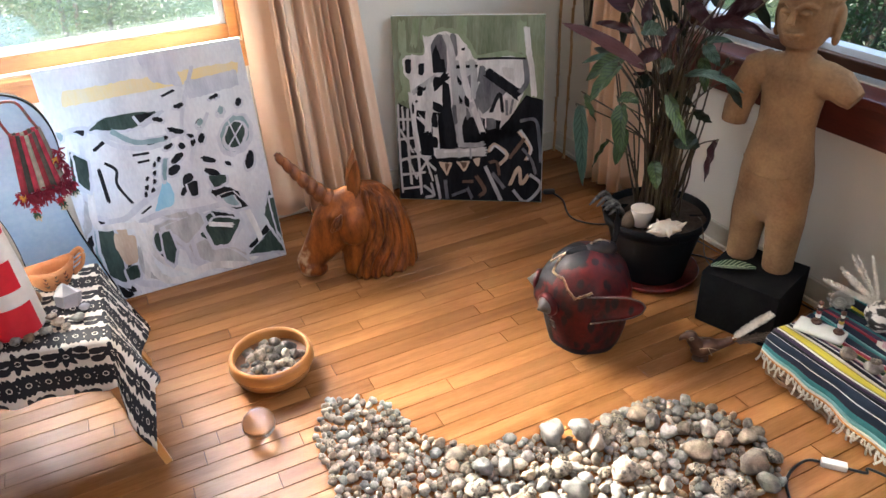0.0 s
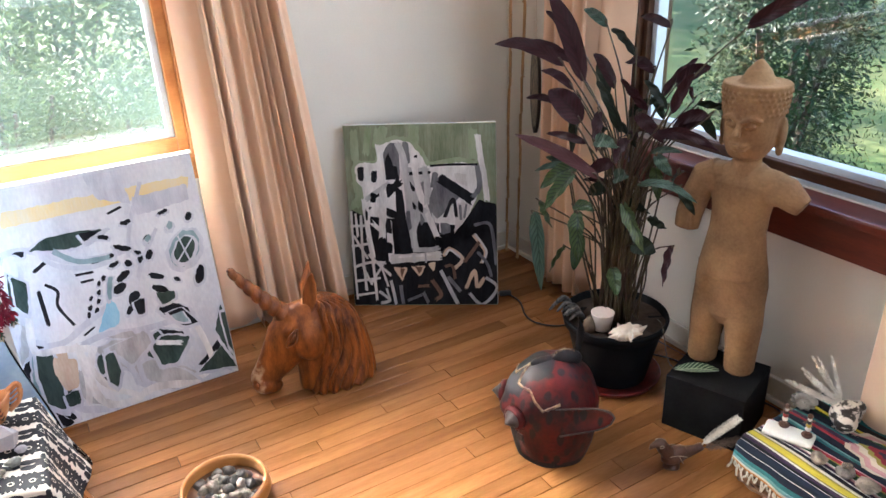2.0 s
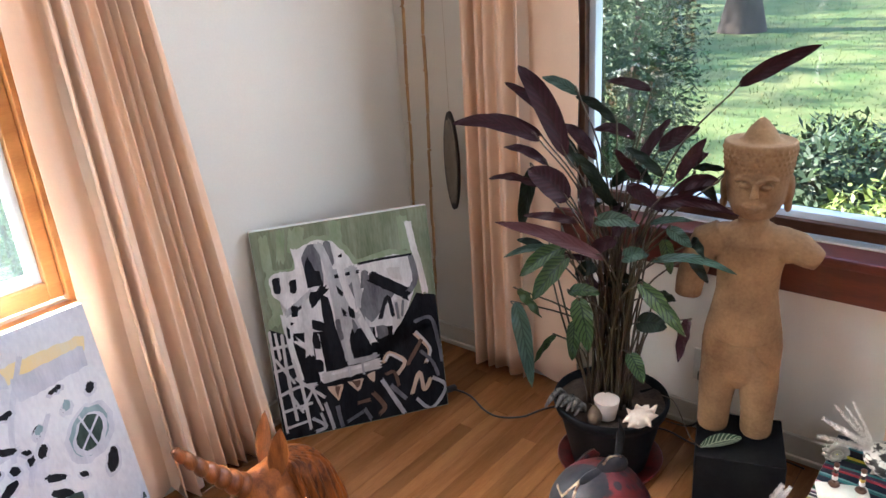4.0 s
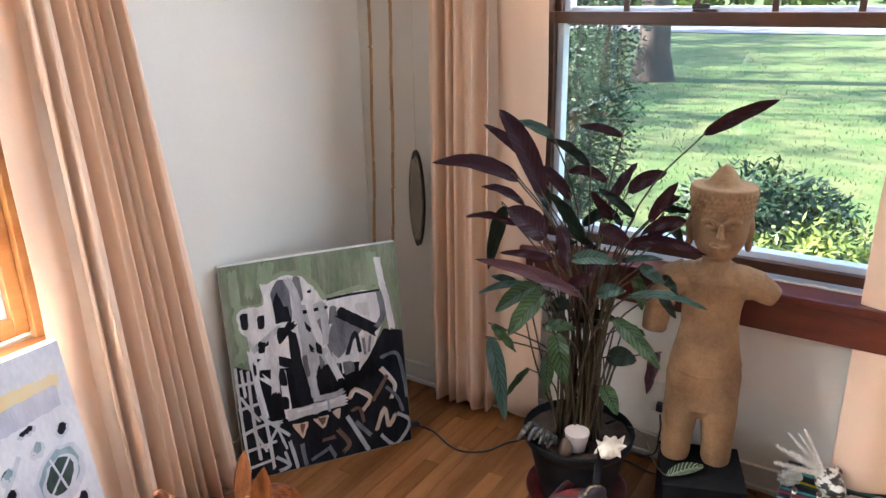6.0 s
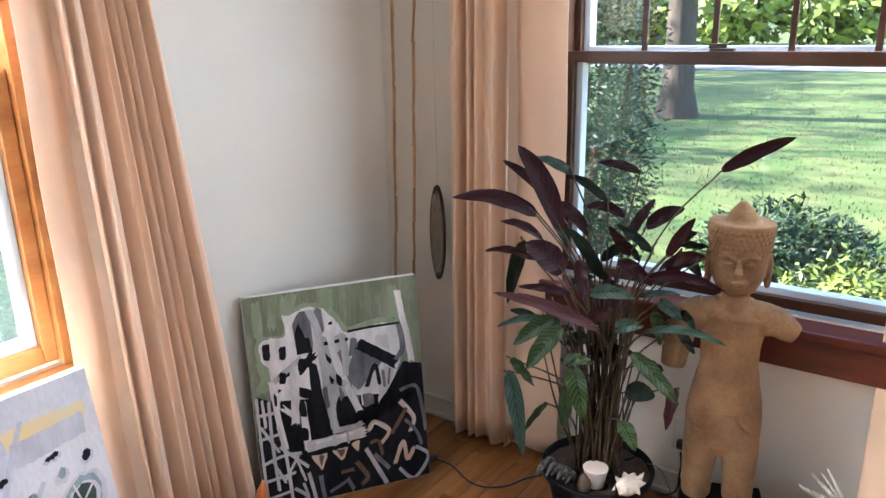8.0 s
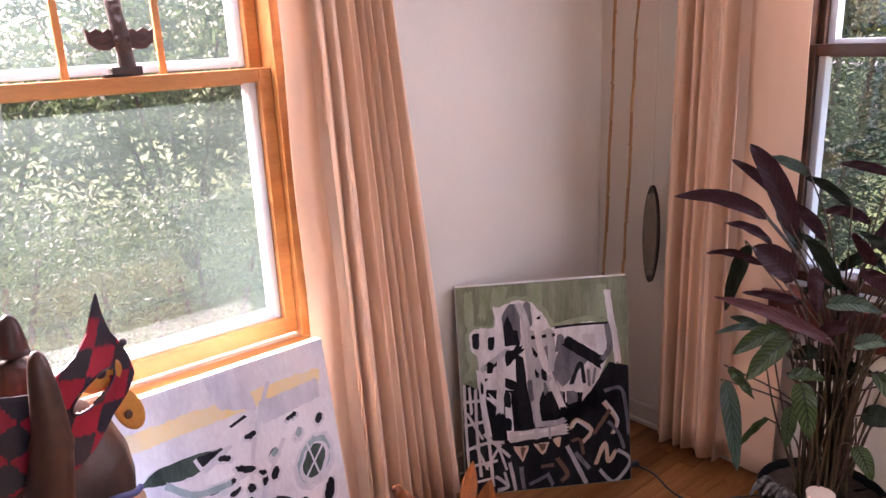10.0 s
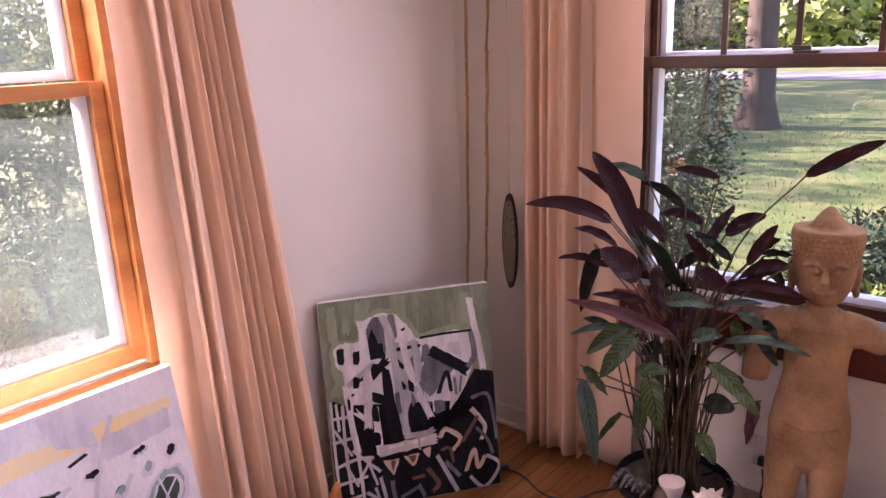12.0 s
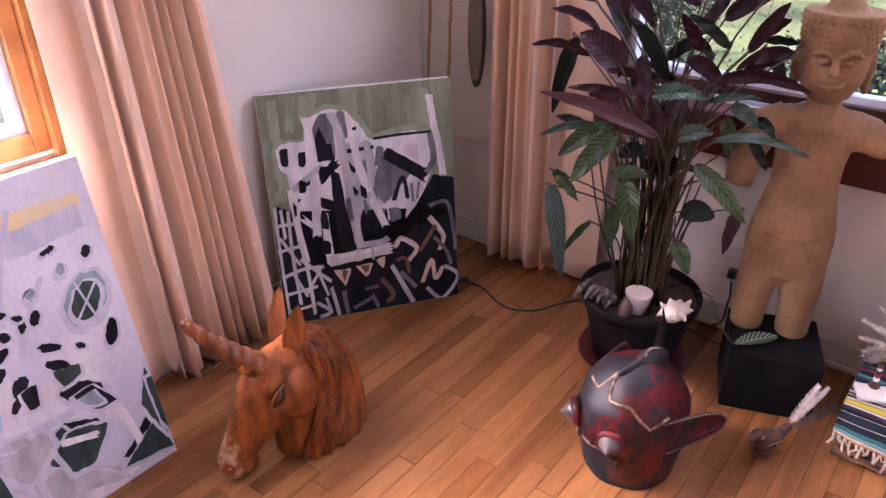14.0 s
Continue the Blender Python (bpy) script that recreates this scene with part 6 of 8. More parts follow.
def leaf(bx, by, bz, tx, ty, tz, width, colour):
    """One blade from its base to its tip, folded along the midrib, with its stalk down to the soil."""
    rng = leaf_rng
    b, t = Vector((bx - PX, by - PY, bz - 0.20)), Vector((tx - PX, ty - PY, tz - 0.20))
    d = t - b
    ln = d.length
    d.normalize()
    eye = Vector((-0.97, -0.25, 0.25))     # blades turn their face to the room
    side = d.cross(eye).normalized()
    face = side.cross(d).normalized()
    roll = rng.uniform(-0.55, 0.55)
    side = (side * math.cos(roll) + face * math.sin(roll)).normalized()
    face = side.cross(d).normalized()
    bm = bmesh.new()
    lay = bm.loops.layers.uv.new("UVMap")
    n, m = 14, 3
    uvs = {}
    rows = []
    sag = rng.uniform(0.04, 0.13) * ln
    for i in range(n + 1):
        f = i / n
        w = 0.42 * width * (math.sin(math.pi * min(1.0, f ** 0.75 * 0.96 + 0.03)) ** 0.62) * (1 if f < 0.97 else 0.25)
        c = b + d * ln * f + Vector((0, 0, 1)) * sag * math.sin(math.pi * f)
        row = []
        for j in range(-m, m + 1):
            s = j / m
            v = bm.verts.new(c + side * w * s + face * (w * 0.30 * abs(s) + 0.003 * math.sin(f * 17 + s * 2)))
            uvs[v] = (s, f)
            row.append(v)
        rows.append(row)
    for p, q in zip(rows, rows[1:]):
        for j in range(2 * m):
            bm.faces.new((p[j], p[j + 1], q[j + 1], q[j]))
    for fc in bm.faces:
        for lp in fc.loops:
            lp[lay].uv = uvs[lp.vert]
    blade = part("leaf", bm, LEAF[colour], plant, smooth=True)
    # stalk
    a = rng.uniform(0, 6.283)
    r = rng.uniform(0.01, 0.075)
    foot = Vector((r * math.cos(a), r * math.sin(a), 0.015))
    mid = foot.lerp(b, 0.55) + Vector((0, 0, 0.16 * max(0.2, b.z)))
    mid.x, mid.y = foot.x * 0.55 + b.x * 0.32, foot.y * 0.55 + b.y * 0.32
    bm = bmesh.new()
    tube(bm, curve_pts([foot, mid, b, b + d * ln * 0.08 + Vector((0, 0, sag * 0.25))], 18), [0.0034 - 0.0016 * i / 18 for i in range(19)], 6)
    part("stalk", bm, M_STEM, blade, smooth=True)


leaf(1.66, 2.114, 1.061, 1.56, 2.341, 1.107, 0.055, 'p')
leaf(1.68, 2.042, 1.021, 1.65, 2.171, 1.261, 0.074, 'p')
leaf(1.72, 2.105, 1.106, 1.69, 2.244, 1.206, 0.037, 'p')
leaf(1.74, 2.157, 1.051, 1.69, 2.305, 1.111, 0.038, 'p')
leaf(1.78, 2.060, 1.168, 1.80, 2.190, 1.205, 0.038, 'b')
leaf(1.80, 1.953, 1.093, 1.83, 2.097, 1.150, 0.038, 'd')
leaf(1.86, 1.884, 1.176, 1.88, 2.027, 1.189, 0.032, 'p')
leaf(1.84, 1.915, 1.044, 1.86, 2.060, 1.049, 0.041, 'p')
leaf(1.88, 1.863, 1.009, 1.90, 1.760, 1.075, 0.054, 'p')
leaf(1.92, 1.672, 1.190, 1.95, 1.495, 1.291, 0.050, 'p')
leaf(1.80, 1.813, 0.960, 1.82, 1.932, 1.021, 0.037, 'd')
leaf(1.74, 1.933, 0.874, 1.74, 2.051, 1.012, 0.050, 'd')
leaf(1.66, 2.024, 0.902, 1.61, 2.121, 0.990, 0.092, 'p')
leaf(1.68, 2.124, 0.919, 1.64, 2.277, 0.933, 0.032, 'p')
leaf(1.84, 2.248, 0.919, 1.90, 2.348, 0.660, 0.062, 'd')
leaf(1.62, 1.891, 0.767, 1.52, 2.175, 0.854, 0.048, 'r')
leaf(1.68, 2.073, 0.740, 1.65, 2.241, 0.687, 0.028, 'b')
leaf(1.70, 2.112, 0.711, 1.67, 2.206, 0.744, 0.033, 'd')
leaf(1.62, 2.001, 0.750, 1.58, 2.097, 0.608, 0.074, 'g')
leaf(1.66, 2.035, 0.755, 1.61, 2.158, 0.658, 0.063, 'g')
leaf(1.62, 2.171, 0.608, 1.60, 2.079, 0.548, 0.053, 'g')
leaf(1.60, 2.167, 0.575, 1.58, 2.104, 0.310, 0.063, 'b')
leaf(1.60, 1.956, 0.642, 1.56, 1.901, 0.506, 0.075, 'g')
leaf(1.62, 2.000, 0.643, 1.62, 1.900, 0.661, 0.044, 'g')
leaf(1.66, 2.003, 0.534, 1.62, 1.989, 0.422, 0.052, 'g')
leaf(1.62, 1.811, 0.504, 1.59, 1.752, 0.442, 0.053, 'g')
leaf(1.62, 1.789, 0.720, 1.57, 1.638, 0.630, 0.060, 'g')
leaf(1.74, 1.696, 0.587, 1.74, 1.719, 0.443, 0.045, 'p')
leaf(1.72, 1.839, 0.544, 1.74, 1.756, 0.544, 0.072, 'd')
leaf(1.64, 1.849, 0.769, 1.61, 1.760, 0.811, 0.048, 'b')
leaf(1.66, 1.776, 0.771, 1.66, 1.554, 0.783, 0.029, 'b')
leaf(1.62, 1.919, 0.869, 1.58, 1.776, 0.897, 0.048, 'b')
leaf(1.70, 1.753, 0.855, 1.70, 1.686, 0.813, 0.042, 'b')
leaf(1.72, 1.770, 0.814, 1.72, 1.746, 0.716, 0.043, 'g')
leaf(1.80, 1.663, 0.970, 1.80, 1.791, 0.912, 0.043, 'p')
leaf(1.84, 1.752, 0.958, 1.87, 1.689, 0.883, 0.044, 'd')
leaf(1.86, 1.760, 0.977, 1.89, 1.677, 0.971, 0.028, 'd')
leaf(1.78, 1.839, 0.878, 1.78, 1.600, 0.889, 0.044, 'p')
leaf(1.76, 1.829, 0.834, 1.76, 1.708, 0.863, 0.023, 'b')
leaf(1.64, 2.056, 0.479, 1.64, 2.137, 0.351, 0.027, 'g')
leaf(1.66, 1.996, 0.842, 1.63, 2.154, 0.843, 0.031, 'p')
leaf(1.66, 1.877, 0.813, 1.63, 1.953, 0.756, 0.049, 'p')
leaf(1.70, 2.114, 0.981, 1.67, 2.241, 1.024, 0.035, 'p')
leaf(1.76, 1.992, 0.996, 1.78, 2.114, 1.080, 0.044, 'p')
leaf(1.70, 1.990, 0.935, 1.67, 1.960, 0.819, 0.050, 'p')
leaf(1.76, 1.898, 0.932, 1.78, 1.800, 0.865, 0.050, 'p')
leaf(1.80, 1.967, 0.910, 1.83, 1.888, 0.966, 0.039, 'd')
leaf(1.84, 1.863, 0.915, 1.86, 1.940, 0.964, 0.028, 'd')
leaf(1.82, 2.088, 0.940, 1.86, 2.183, 1.028, 0.053, 'd')
leaf(1.70, 1.859, 0.880, 1.68, 1.898, 0.789, 0.044, 'p')
leaf(1.80, 1.772, 0.903, 1.82, 1.697, 0.947, 0.038, 'p')
leaf(1.76, 1.713, 0.760, 1.79, 1.669, 0.680, 0.033, 'd')
leaf(1.72, 1.966, 0.693, 1.70, 2.025, 0.660, 0.052, 'd')
leaf(1.74, 1.799, 0.642, 1.76, 1.742, 0.621, 0.046, 'd')
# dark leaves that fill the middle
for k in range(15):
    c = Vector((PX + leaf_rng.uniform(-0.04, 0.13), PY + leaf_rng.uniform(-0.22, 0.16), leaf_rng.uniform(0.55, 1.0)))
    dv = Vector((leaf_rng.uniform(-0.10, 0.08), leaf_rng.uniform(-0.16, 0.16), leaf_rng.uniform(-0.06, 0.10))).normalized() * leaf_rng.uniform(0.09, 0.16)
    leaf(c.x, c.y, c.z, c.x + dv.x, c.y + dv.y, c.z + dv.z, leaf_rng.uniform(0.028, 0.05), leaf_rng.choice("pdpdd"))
# bare stems that fill the middle
for k in range(34):
    a, r = leaf_rng.uniform(0, 6.283), leaf_rng.uniform(0.005, 0.07)
    foot = Vector((r * math.cos(a), r * math.sin(a), 0.015))
    top = Vector((foot.x * 2.2 + leaf_rng.uniform(-0.05, 0.05), foot.y * 2.4 + leaf_rng.uniform(-0.06, 0.08), leaf_rng.uniform(0.25, 0.62)))
    bm = bmesh.new()
    tube(bm, curve_pts([foot, foot.lerp(top, 0.5) + Vector((leaf_rng.uniform(-0.02, 0.02), leaf_rng.uniform(-0.02, 0.02), 0)), top], 10), [0.0042 - 0.0002 * i for i in range(11)], 6)
    part("stem", bm, M_STEM, plant, smooth=True)


def pot_things():
    t = thing("small_flowerpot", (PX - 0.085, PY - 0.03, 0.222), "small white glazed flowerpot with terracotta inside", "pot")
    part("body", lathe([(0.024, 0), (0.027, 0.002), (0.038, 0.062), (0.0385, 0.064), (0.035, 0.064)], 32), M_TERRA_W, t, smooth=True)
    part("inside", lathe([(0.0352, 0.0635), (0.034, 0.055), (0.024, 0.012), (0.001, 0.011)], 32), M_TERRA, t, smooth=True)
    # spiny shell
    t = thing("seashell", (PX - 0.075, PY - 0.135, 0.243), "white spiny conch shell on the rim of the pot", "shell")
    bm = bmesh.new()
    ball(bm, (0, 0, 0.012), (0.052, 0.030, 0.020))
    ball(bm, (-0.01, 0.005, 0.022), (0.034, 0.024, 0.018))
    for k in range(9):
        a = 2 * math.pi * k / 9 + 0.2
        tube(bm, [(0.025 * math.cos(a), 0.018 * math.sin(a), 0.016), (0.050 * math.cos(a), 0.032 * math.sin(a), 0.016 + 0.004 * (k % 2)), (0.075 * math.cos(a), 0.045 * math.sin(a), 0.010 + 0.010 * (k % 3))], [0.015, 0.010, 0.002], 8)
    fused("body", bm, M_SHELL, 0.003, t, 1)
    # driftwood
    t = thing("driftwood", (PX - 0.14, PY + 0.055, 0.235), "knot of grey weathered driftwood in the pot", "driftwood")
    rng = random.Random(31)
    for k in range(7):
        bm = bmesh.new()
        y = -0.042 + 0.015 * k
        tube(bm, curve_pts([(0.040, y * 0.5, -0.012), (0.0 + 0.02 * rng.random(), y + 0.01, 0.040 + 0.045 * rng.random()), (-0.030 - 0.02 * rng.random(), y + 0.02 * rng.random(), 0.02 + 0.03 * rng.random())], 12), [0.003 + 0.007 * math.sin(i / 12 * math.pi) for i in range(13)], 7, squash=0.6)
        part("strand", bm, M_DRIFT, t, smooth=True)
    bm = bmesh.new()
    ball(bm, (0, 0, 0.018), (0.028, 0.022, 0.036))
    tagged(mesh_ob("brown_stone", bm, mat("brown_stone", (0.14, 0.095, 0.055), (0.08, 0.05, 0.03), scale=30, rough=0.55, bump=0.3), True), "smooth brown stone in the plant pot", "stone").matrix_world = pose(PX - 0.125, PY - 0.01, 0.222, 0, 20, 0)
    # fallen leaf on the stand
    bm = bmesh.new()
    lay = bm.loops.layers.uv.new("UVMap")
    uvs, rows = {}, []
    for i in range(11):
        f = i / 10
        w = 0.027 * math.sin(math.pi * min(1, f * 0.95 + 0.03)) ** 0.7
        row = []
        for s in (-1, -0.5, 0, 0.5, 1):
            v = bm.verts.new((0.13 * f, w * s, 0.006 + 0.006 * abs(s) + 0.008 * math.sin(f * 3)))
            uvs[v] = (s, f)
            row.append(v)
        rows.append(row)
    for p, q in zip(rows, rows[1:]):
        for j in range(4):
            bm.faces.new((p[j], p[j + 1], q[j + 1], q[j]))
    for fc in bm.faces:
        for lp in fc.loops:
            lp[lay].uv = uvs[lp.vert]
    t = thing("drooping_leaf", (1.735, 1.635, 0.184), "single striped green leaf resting on the black stand", "leaf", turn=-38)
    part("blade", bm, leaf_mat("striped_leaf", (0.022, 0.05, 0.03), (0.03, 0.06, 0.03), (0.28, 0.33, 0.22), 0.4), t, smooth=True)
    bm = bmesh.new()
    tube(bm, curve_pts([(0.0, 0, 0.008), (-0.02, 0.03, 0.03), (-0.03, 0.10, 0.10), (-0.035, 0.17, 0.085)], 14), 0.0016, 6)
    part("stalk", bm, M_STEM, t)


pot_things()


# ---- clay bird with feather tail ----
def clay_bird():
    t = thing("clay_bird", (1.585, 1.475, 0), "small brown clay bird with a tail of feathers", "figurine", turn=-22)
    bm = bmesh.new()
    ball(bm, (0, 0, 0.055), (0.052, 0.030, 0.034), turn=pose(0, 0, 0, 0, -18, 0))
    tube(bm, [(-0.025, 0, 0.065), (-0.048, 0, 0.095), (-0.056, 0, 0.115)], [0.026, 0.022, 0.02], 14)
    ball(bm, (-0.058, 0, 0.112), (0.024, 0.02, 0.02))
    tube(bm, [(-0.072, 0, 0.114), (-0.090, 0, 0.106), (-0.097, 0, 0.094)], [0.013, 0.009, 0.002], 10)
    tube(bm, [(0.03, 0, 0.058), (0.075, 0, 0.068), (0.10, 0, 0.078)], [0.024, 0.016, 0.014], 12)
    tube(bm, [(0.0, 0, 0.03), (0.0, 0, 0.0)], [0.018, 0.022], 12)
    ball(bm, (-0.012, 0, 0.006), (0.028, 0.024, 0.006))
    fused("body", bm, M_BROWNCLAY, 0.0028, t, 1)
    for s in (-1, 1):
        bm = bmesh.new()
        tube(bm, [(-0.061 + 0.008 * math.cos(a), s * (0.0195 + 0.001), 0.114 + 0.006 * math.sin(a)) for a in [k * 0.7 for k in range(10)]], 0.0012, 5)
        tube(bm, curve_pts([(-0.03, s * 0.026, 0.07), (0.0, s * 0.032, 0.075), (0.035, s * 0.028, 0.06)], 8), 0.0011, 5)
        tube(bm, curve_pts([(0.0, s * 0.032, 0.075), (0.012, s * 0.034, 0.05), (0.02, s * 0.028, 0.035)], 8), 0.0011, 5)
        part("slip_line", bm, M_LINE, t, "incised pale lines")
    feather(t, (0.09, 0.004, 0.074), (0.235, 0.015, 0.175), 0.036, M_FEATHER, 3)
    feather(t, (0.09, 0.0, 0.076), (0.225, -0.02, 0.195), 0.030, M_FEATHER, 5)
    feather(t, (0.09, -0.004, 0.07), (0.255, -0.05, 0.13), 0.044, M_FEATHER_D, 4)
    t.scale = (0.82, 0.82, 0.82)


def feather(owner, base, tip, width, material, seed):
    """A quill with many thin barbs."""
    rng = random.Random(seed)
    b, t = Vector(base), Vector(tip)
    d = (t - b)
    ln = d.length
    d.normalize()
    side = d.cross(Vector((-0.75, -0.6, 0.3))).normalized()
    up = side.cross(d)
    bm = bmesh.new()
    tube(bm, [b, b.lerp(t, 0.5) + up * 0.004, t], [0.0016, 0.0012, 0.0004], 5)
    n = 44
    for i in range(n):
        f = 0.12 + 0.86 * i / n
        w = 0.42 * width * math.sin(math.pi * min(1, 0.12 + 0.80 * f)) ** 0.6
        for s in (-1, 1):
            w2 = w * rng.uniform(0.75, 1.1)
            o = b.lerp(t, f) + up * (0.004 * math.sin(math.pi * f))
            e = o + side * s * w2 + d * w2 * 0.7 + up * rng.uniform(-0.003, 0.004)
            hw = d * ln / n * 0.4
            bm.faces.new([bm.verts.new(o - hw), bm.verts.new(o + hw), bm.verts.new(e + hw * 0.6), bm.verts.new(e - hw * 0.4)])
    return part("feather", bm, material, owner)


clay_bird()


# ---- stones on the floor ----
def stone_mat(name, stops, scale, rough, bump, pits=0.0, island=False):
    m = mat(name, (0.25, 0.225, 0.195), (0.140, 0.124, 0.106), scale=scale, fine=180 if island else 11, rough=rough, bump=bump, contrast=(0.40, 0.60))
    n, l = m.node_tree.nodes, m.node_tree.links
    b = n["Principled BSDF"]
    info, ramp = n.new("ShaderNodeObjectInfo"), n.new("ShaderNodeValToRGB")
    el = ramp.color_ramp.elements
    el[0].position, el[0].color = 0, (*stops[0], 1)
    el[1].position, el[1].color = 1, (*stops[-1], 1)
    for i, c in enumerate(stops[1:-1]):
        e = el.new((i + 1) / (len(stops) - 1))
        e.color = (*c, 1)
    if island:
        l.new(n.new("ShaderNodeNewGeometry").outputs["Random Per Island"], ramp.inputs[0])
    else:
        l.new(info.outputs["Random"], ramp.inputs[0])
    src = b.inputs["Base Color"].links[0].from_socket
    mul = n.new("ShaderNodeMix")
    mul.data_type, mul.blend_type = "RGBA", "MULTIPLY"
    mul.inputs[0].default_value = 1
    l.new(src, mul.inputs[6])
    l.new(ramp.outputs[0], mul.inputs[7])
    out = mul.outputs[2]
    if pits:
        vo = n.new("ShaderNodeTexNoise")
        vo.inputs["Scale"].default_value, vo.inputs["Detail"].default_value = 220 if island else 3.2, 6
        co = n.new("ShaderNodeTexCoord")
        l.new(co.outputs["Object"], vo.inputs["Vector"])
        rg = n.new("ShaderNodeMapRange")
        rg.inputs[1].default_value, rg.inputs[2].default_value = 0.52, 0.60
        rg.inputs[4].default_value = pits
        l.new(vo.outputs[0], rg.inputs[0])
        mx = n.new("ShaderNodeMix")
        mx.data_type = "RGBA"
        l.new(rg.outputs[0], mx.inputs[0])
        l.new(out, mx.inputs[6])
        mx.inputs[7].default_value = (0.05, 0.045, 0.04, 1)
        out = mx.outputs[2]
    l.new(out, b.inputs["Base Color"])
    return m


M_PEBBLE = stone_mat("beach_pebble", [(0.45, 0.43, 0.42), (1.2, 1.02, 0.80), (0.75, 0.75, 0.77), (1.75, 1.68, 1.58), (0.95, 0.66, 0.44), (0.55, 0.56, 0.58), (1.3, 1.12, 1.0), (0.8, 0.72, 0.62), (1.5, 1.5, 1.5)], 1.5, 0.75, 0.8, 0.10)
M_PEBBLE_FILL = stone_mat("small_mixed_pebbles", [(0.45, 0.43, 0.42), (1.2, 1.02, 0.80), (0.75, 0.75, 0.77), (1.6, 1.5, 1.4), (0.95, 0.66, 0.44), (0.6, 0.6, 0.62), (1.3, 1.12, 1.0), (0.8, 0.72, 0.62), (1.4, 1.4, 1.4)], 45, 0.75, 0.6, 0.10, True)
M_ROUGH = stone_mat("pitted_stone", [(1.3, 1.2, 1.0), (0.9, 0.85, 0.75), (1.4, 1.3, 1.15), (0.8, 0.78, 0.72)], 2.2, 0.9, 1.0, 0.9)
M_SLATE = stone_mat("grey_blue_stone", [(0.72, 0.80, 0.86), (1.0, 1.05, 1.08), (0.55, 0.58, 0.60), (1.25, 1.3, 1.35)], 1.3, 0.7, 0.6, 0.06)


def stone_meshes(cuts=3):
    out = []
    rng = random.Random(77)
    for k in range(18):
        bm = bmesh.new()
        bmesh.ops.create_icosphere(bm, subdivisions=cuts, radius=1)
        off = Vector((rng.uniform(0, 50), rng.uniform(0, 50), k * 3.1))
        rough = 0.30 if k % 3 == 1 else 0.12
        sx, sy, sz = 1.0, rng.uniform(0.68, 0.95), rng.uniform(0.5, 0.8)
        for v in bm.verts:
            n1 = noise.noise(v.co * 0.9 + off)
            n2 = noise.noise(v.co * 2.6 + off)
            f = 1 + 0.42 * n1 + (rough + 0.08) * n2 * 0.9
            if rough > 0.2:
                f += 0.10 * min(0, noise.noise(v.co * 5 + off))
            v.co = Vector((v.co.x * sx, v.co.y * sy, v.co.z * sz)) * f
        # worn flat faces
        for _ in range(7):
            d = Vector((rng.gauss(0, 1), rng.gauss(0, 1), rng.gauss(0, 0.8))).normalized()
            far = max(v.co.dot(d) for v in bm.verts) * rng.uniform(0.70, 0.86)
            for v in bm.verts:
                over = v.co.dot(d) - far
                if over > 0:
                    v.co -= d * over * 0.86
        lo = min(v.co.z for v in bm.verts)
        for v in bm.verts:
            v.co.z -= lo
        me = bpy.data.meshes.new("stone")
        bm.to_mesh(me)
        bm.free()
        for p in me.polygons:
            p.use_smooth = True
        me.materials.append((M_PEBBLE, M_ROUGH, M_SLATE, M_PEBBLE, M_SLATE, M_PEBBLE)[k % 6])
        out.append(me)
    return out


STONES = stone_meshes()
EDGE = [(0.455, 1.715), (0.531, 1.849), (0.627, 1.806), (0.697, 1.723), (0.705, 1.60), (0.74, 1.555), (0.834, 1.478), (0.953, 1.447), (1.10, 1.38), (1.158, 1.41), (1.329, 1.41), (1.461, 1.307), (1.50, 1.204), (1.47, 1.097), (1.424, 1.02), (1.36, 0.96), (1.10, 0.93), (0.80, 1.06), (0.447, 1.44)]


def inside(x, y):
    c = False
    for (x0, y0), (x1, y1) in zip(EDGE, EDGE[1:] + EDGE[:1]):
        if (y0 > y) != (y1 > y) and x < (x1 - x0) * (y - y0) / (y1 - y0) + x0:
            c = not c
    return c


def floor_stones():
    rng = random.Random(4)
    laid = []
    for want, lo, hi, tries in ((6, 0.031, 0.038, 900), (26, 0.021, 0.027, 2500), (110, 0.0145, 0.0185, 9000), (700, 0.0085, 0.0125, 30000)):
        n = 0
        for _ in range(tries):
            if n >= want:
                break
            x, y = rng.uniform(0.43, 1.52), rng.uniform(1.02, 1.86)
            r = rng.uniform(lo, hi)
            if not inside(x, y) or (x < 0.72 and r > 0.016) or (r > 0.04 and (x < 1.0 or y > 1.36)) or (r > 0.029 and x < 0.72) or (r > 0.023 and y > 1.72):
                continue
            if any((x - a) ** 2 + (y - b) ** 2 < (0.80 * (r + c)) ** 2 for a, b, c in laid):
                continue
            laid.append((x, y, r))
            n += 1
    words = ("rounded grey beach pebble in a bed of stones", "rough pitted pale stone in a bed of stones", "smooth blue-grey stone in a bed of stones", "rounded tan beach pebble in a bed of stones")
    for i, (x, y, r) in enumerate(laid[:300]):
        k = rng.randrange(len(STONES))
        if 0.85 < x < 1.12 and rng.random() < 0.5:
            k = (1, 4, 7, 10, 13, 16)[rng.randrange(6)]
        ob = new("stone", STONES[k])
        s = r * 1.2
        ob.matrix_world = pose(x, y, 0.0, 0, 0, rng.uniform(0, 360)) @ Matrix.Diagonal((s, s, s * rng.uniform(0.85, 1.15), 1))
        tagged(ob, words[(0, 1, 2, 3, 2, 0)[k % 6]], "stone", "bed of stones")
    return laid[300:]


SMALL = floor_stones()


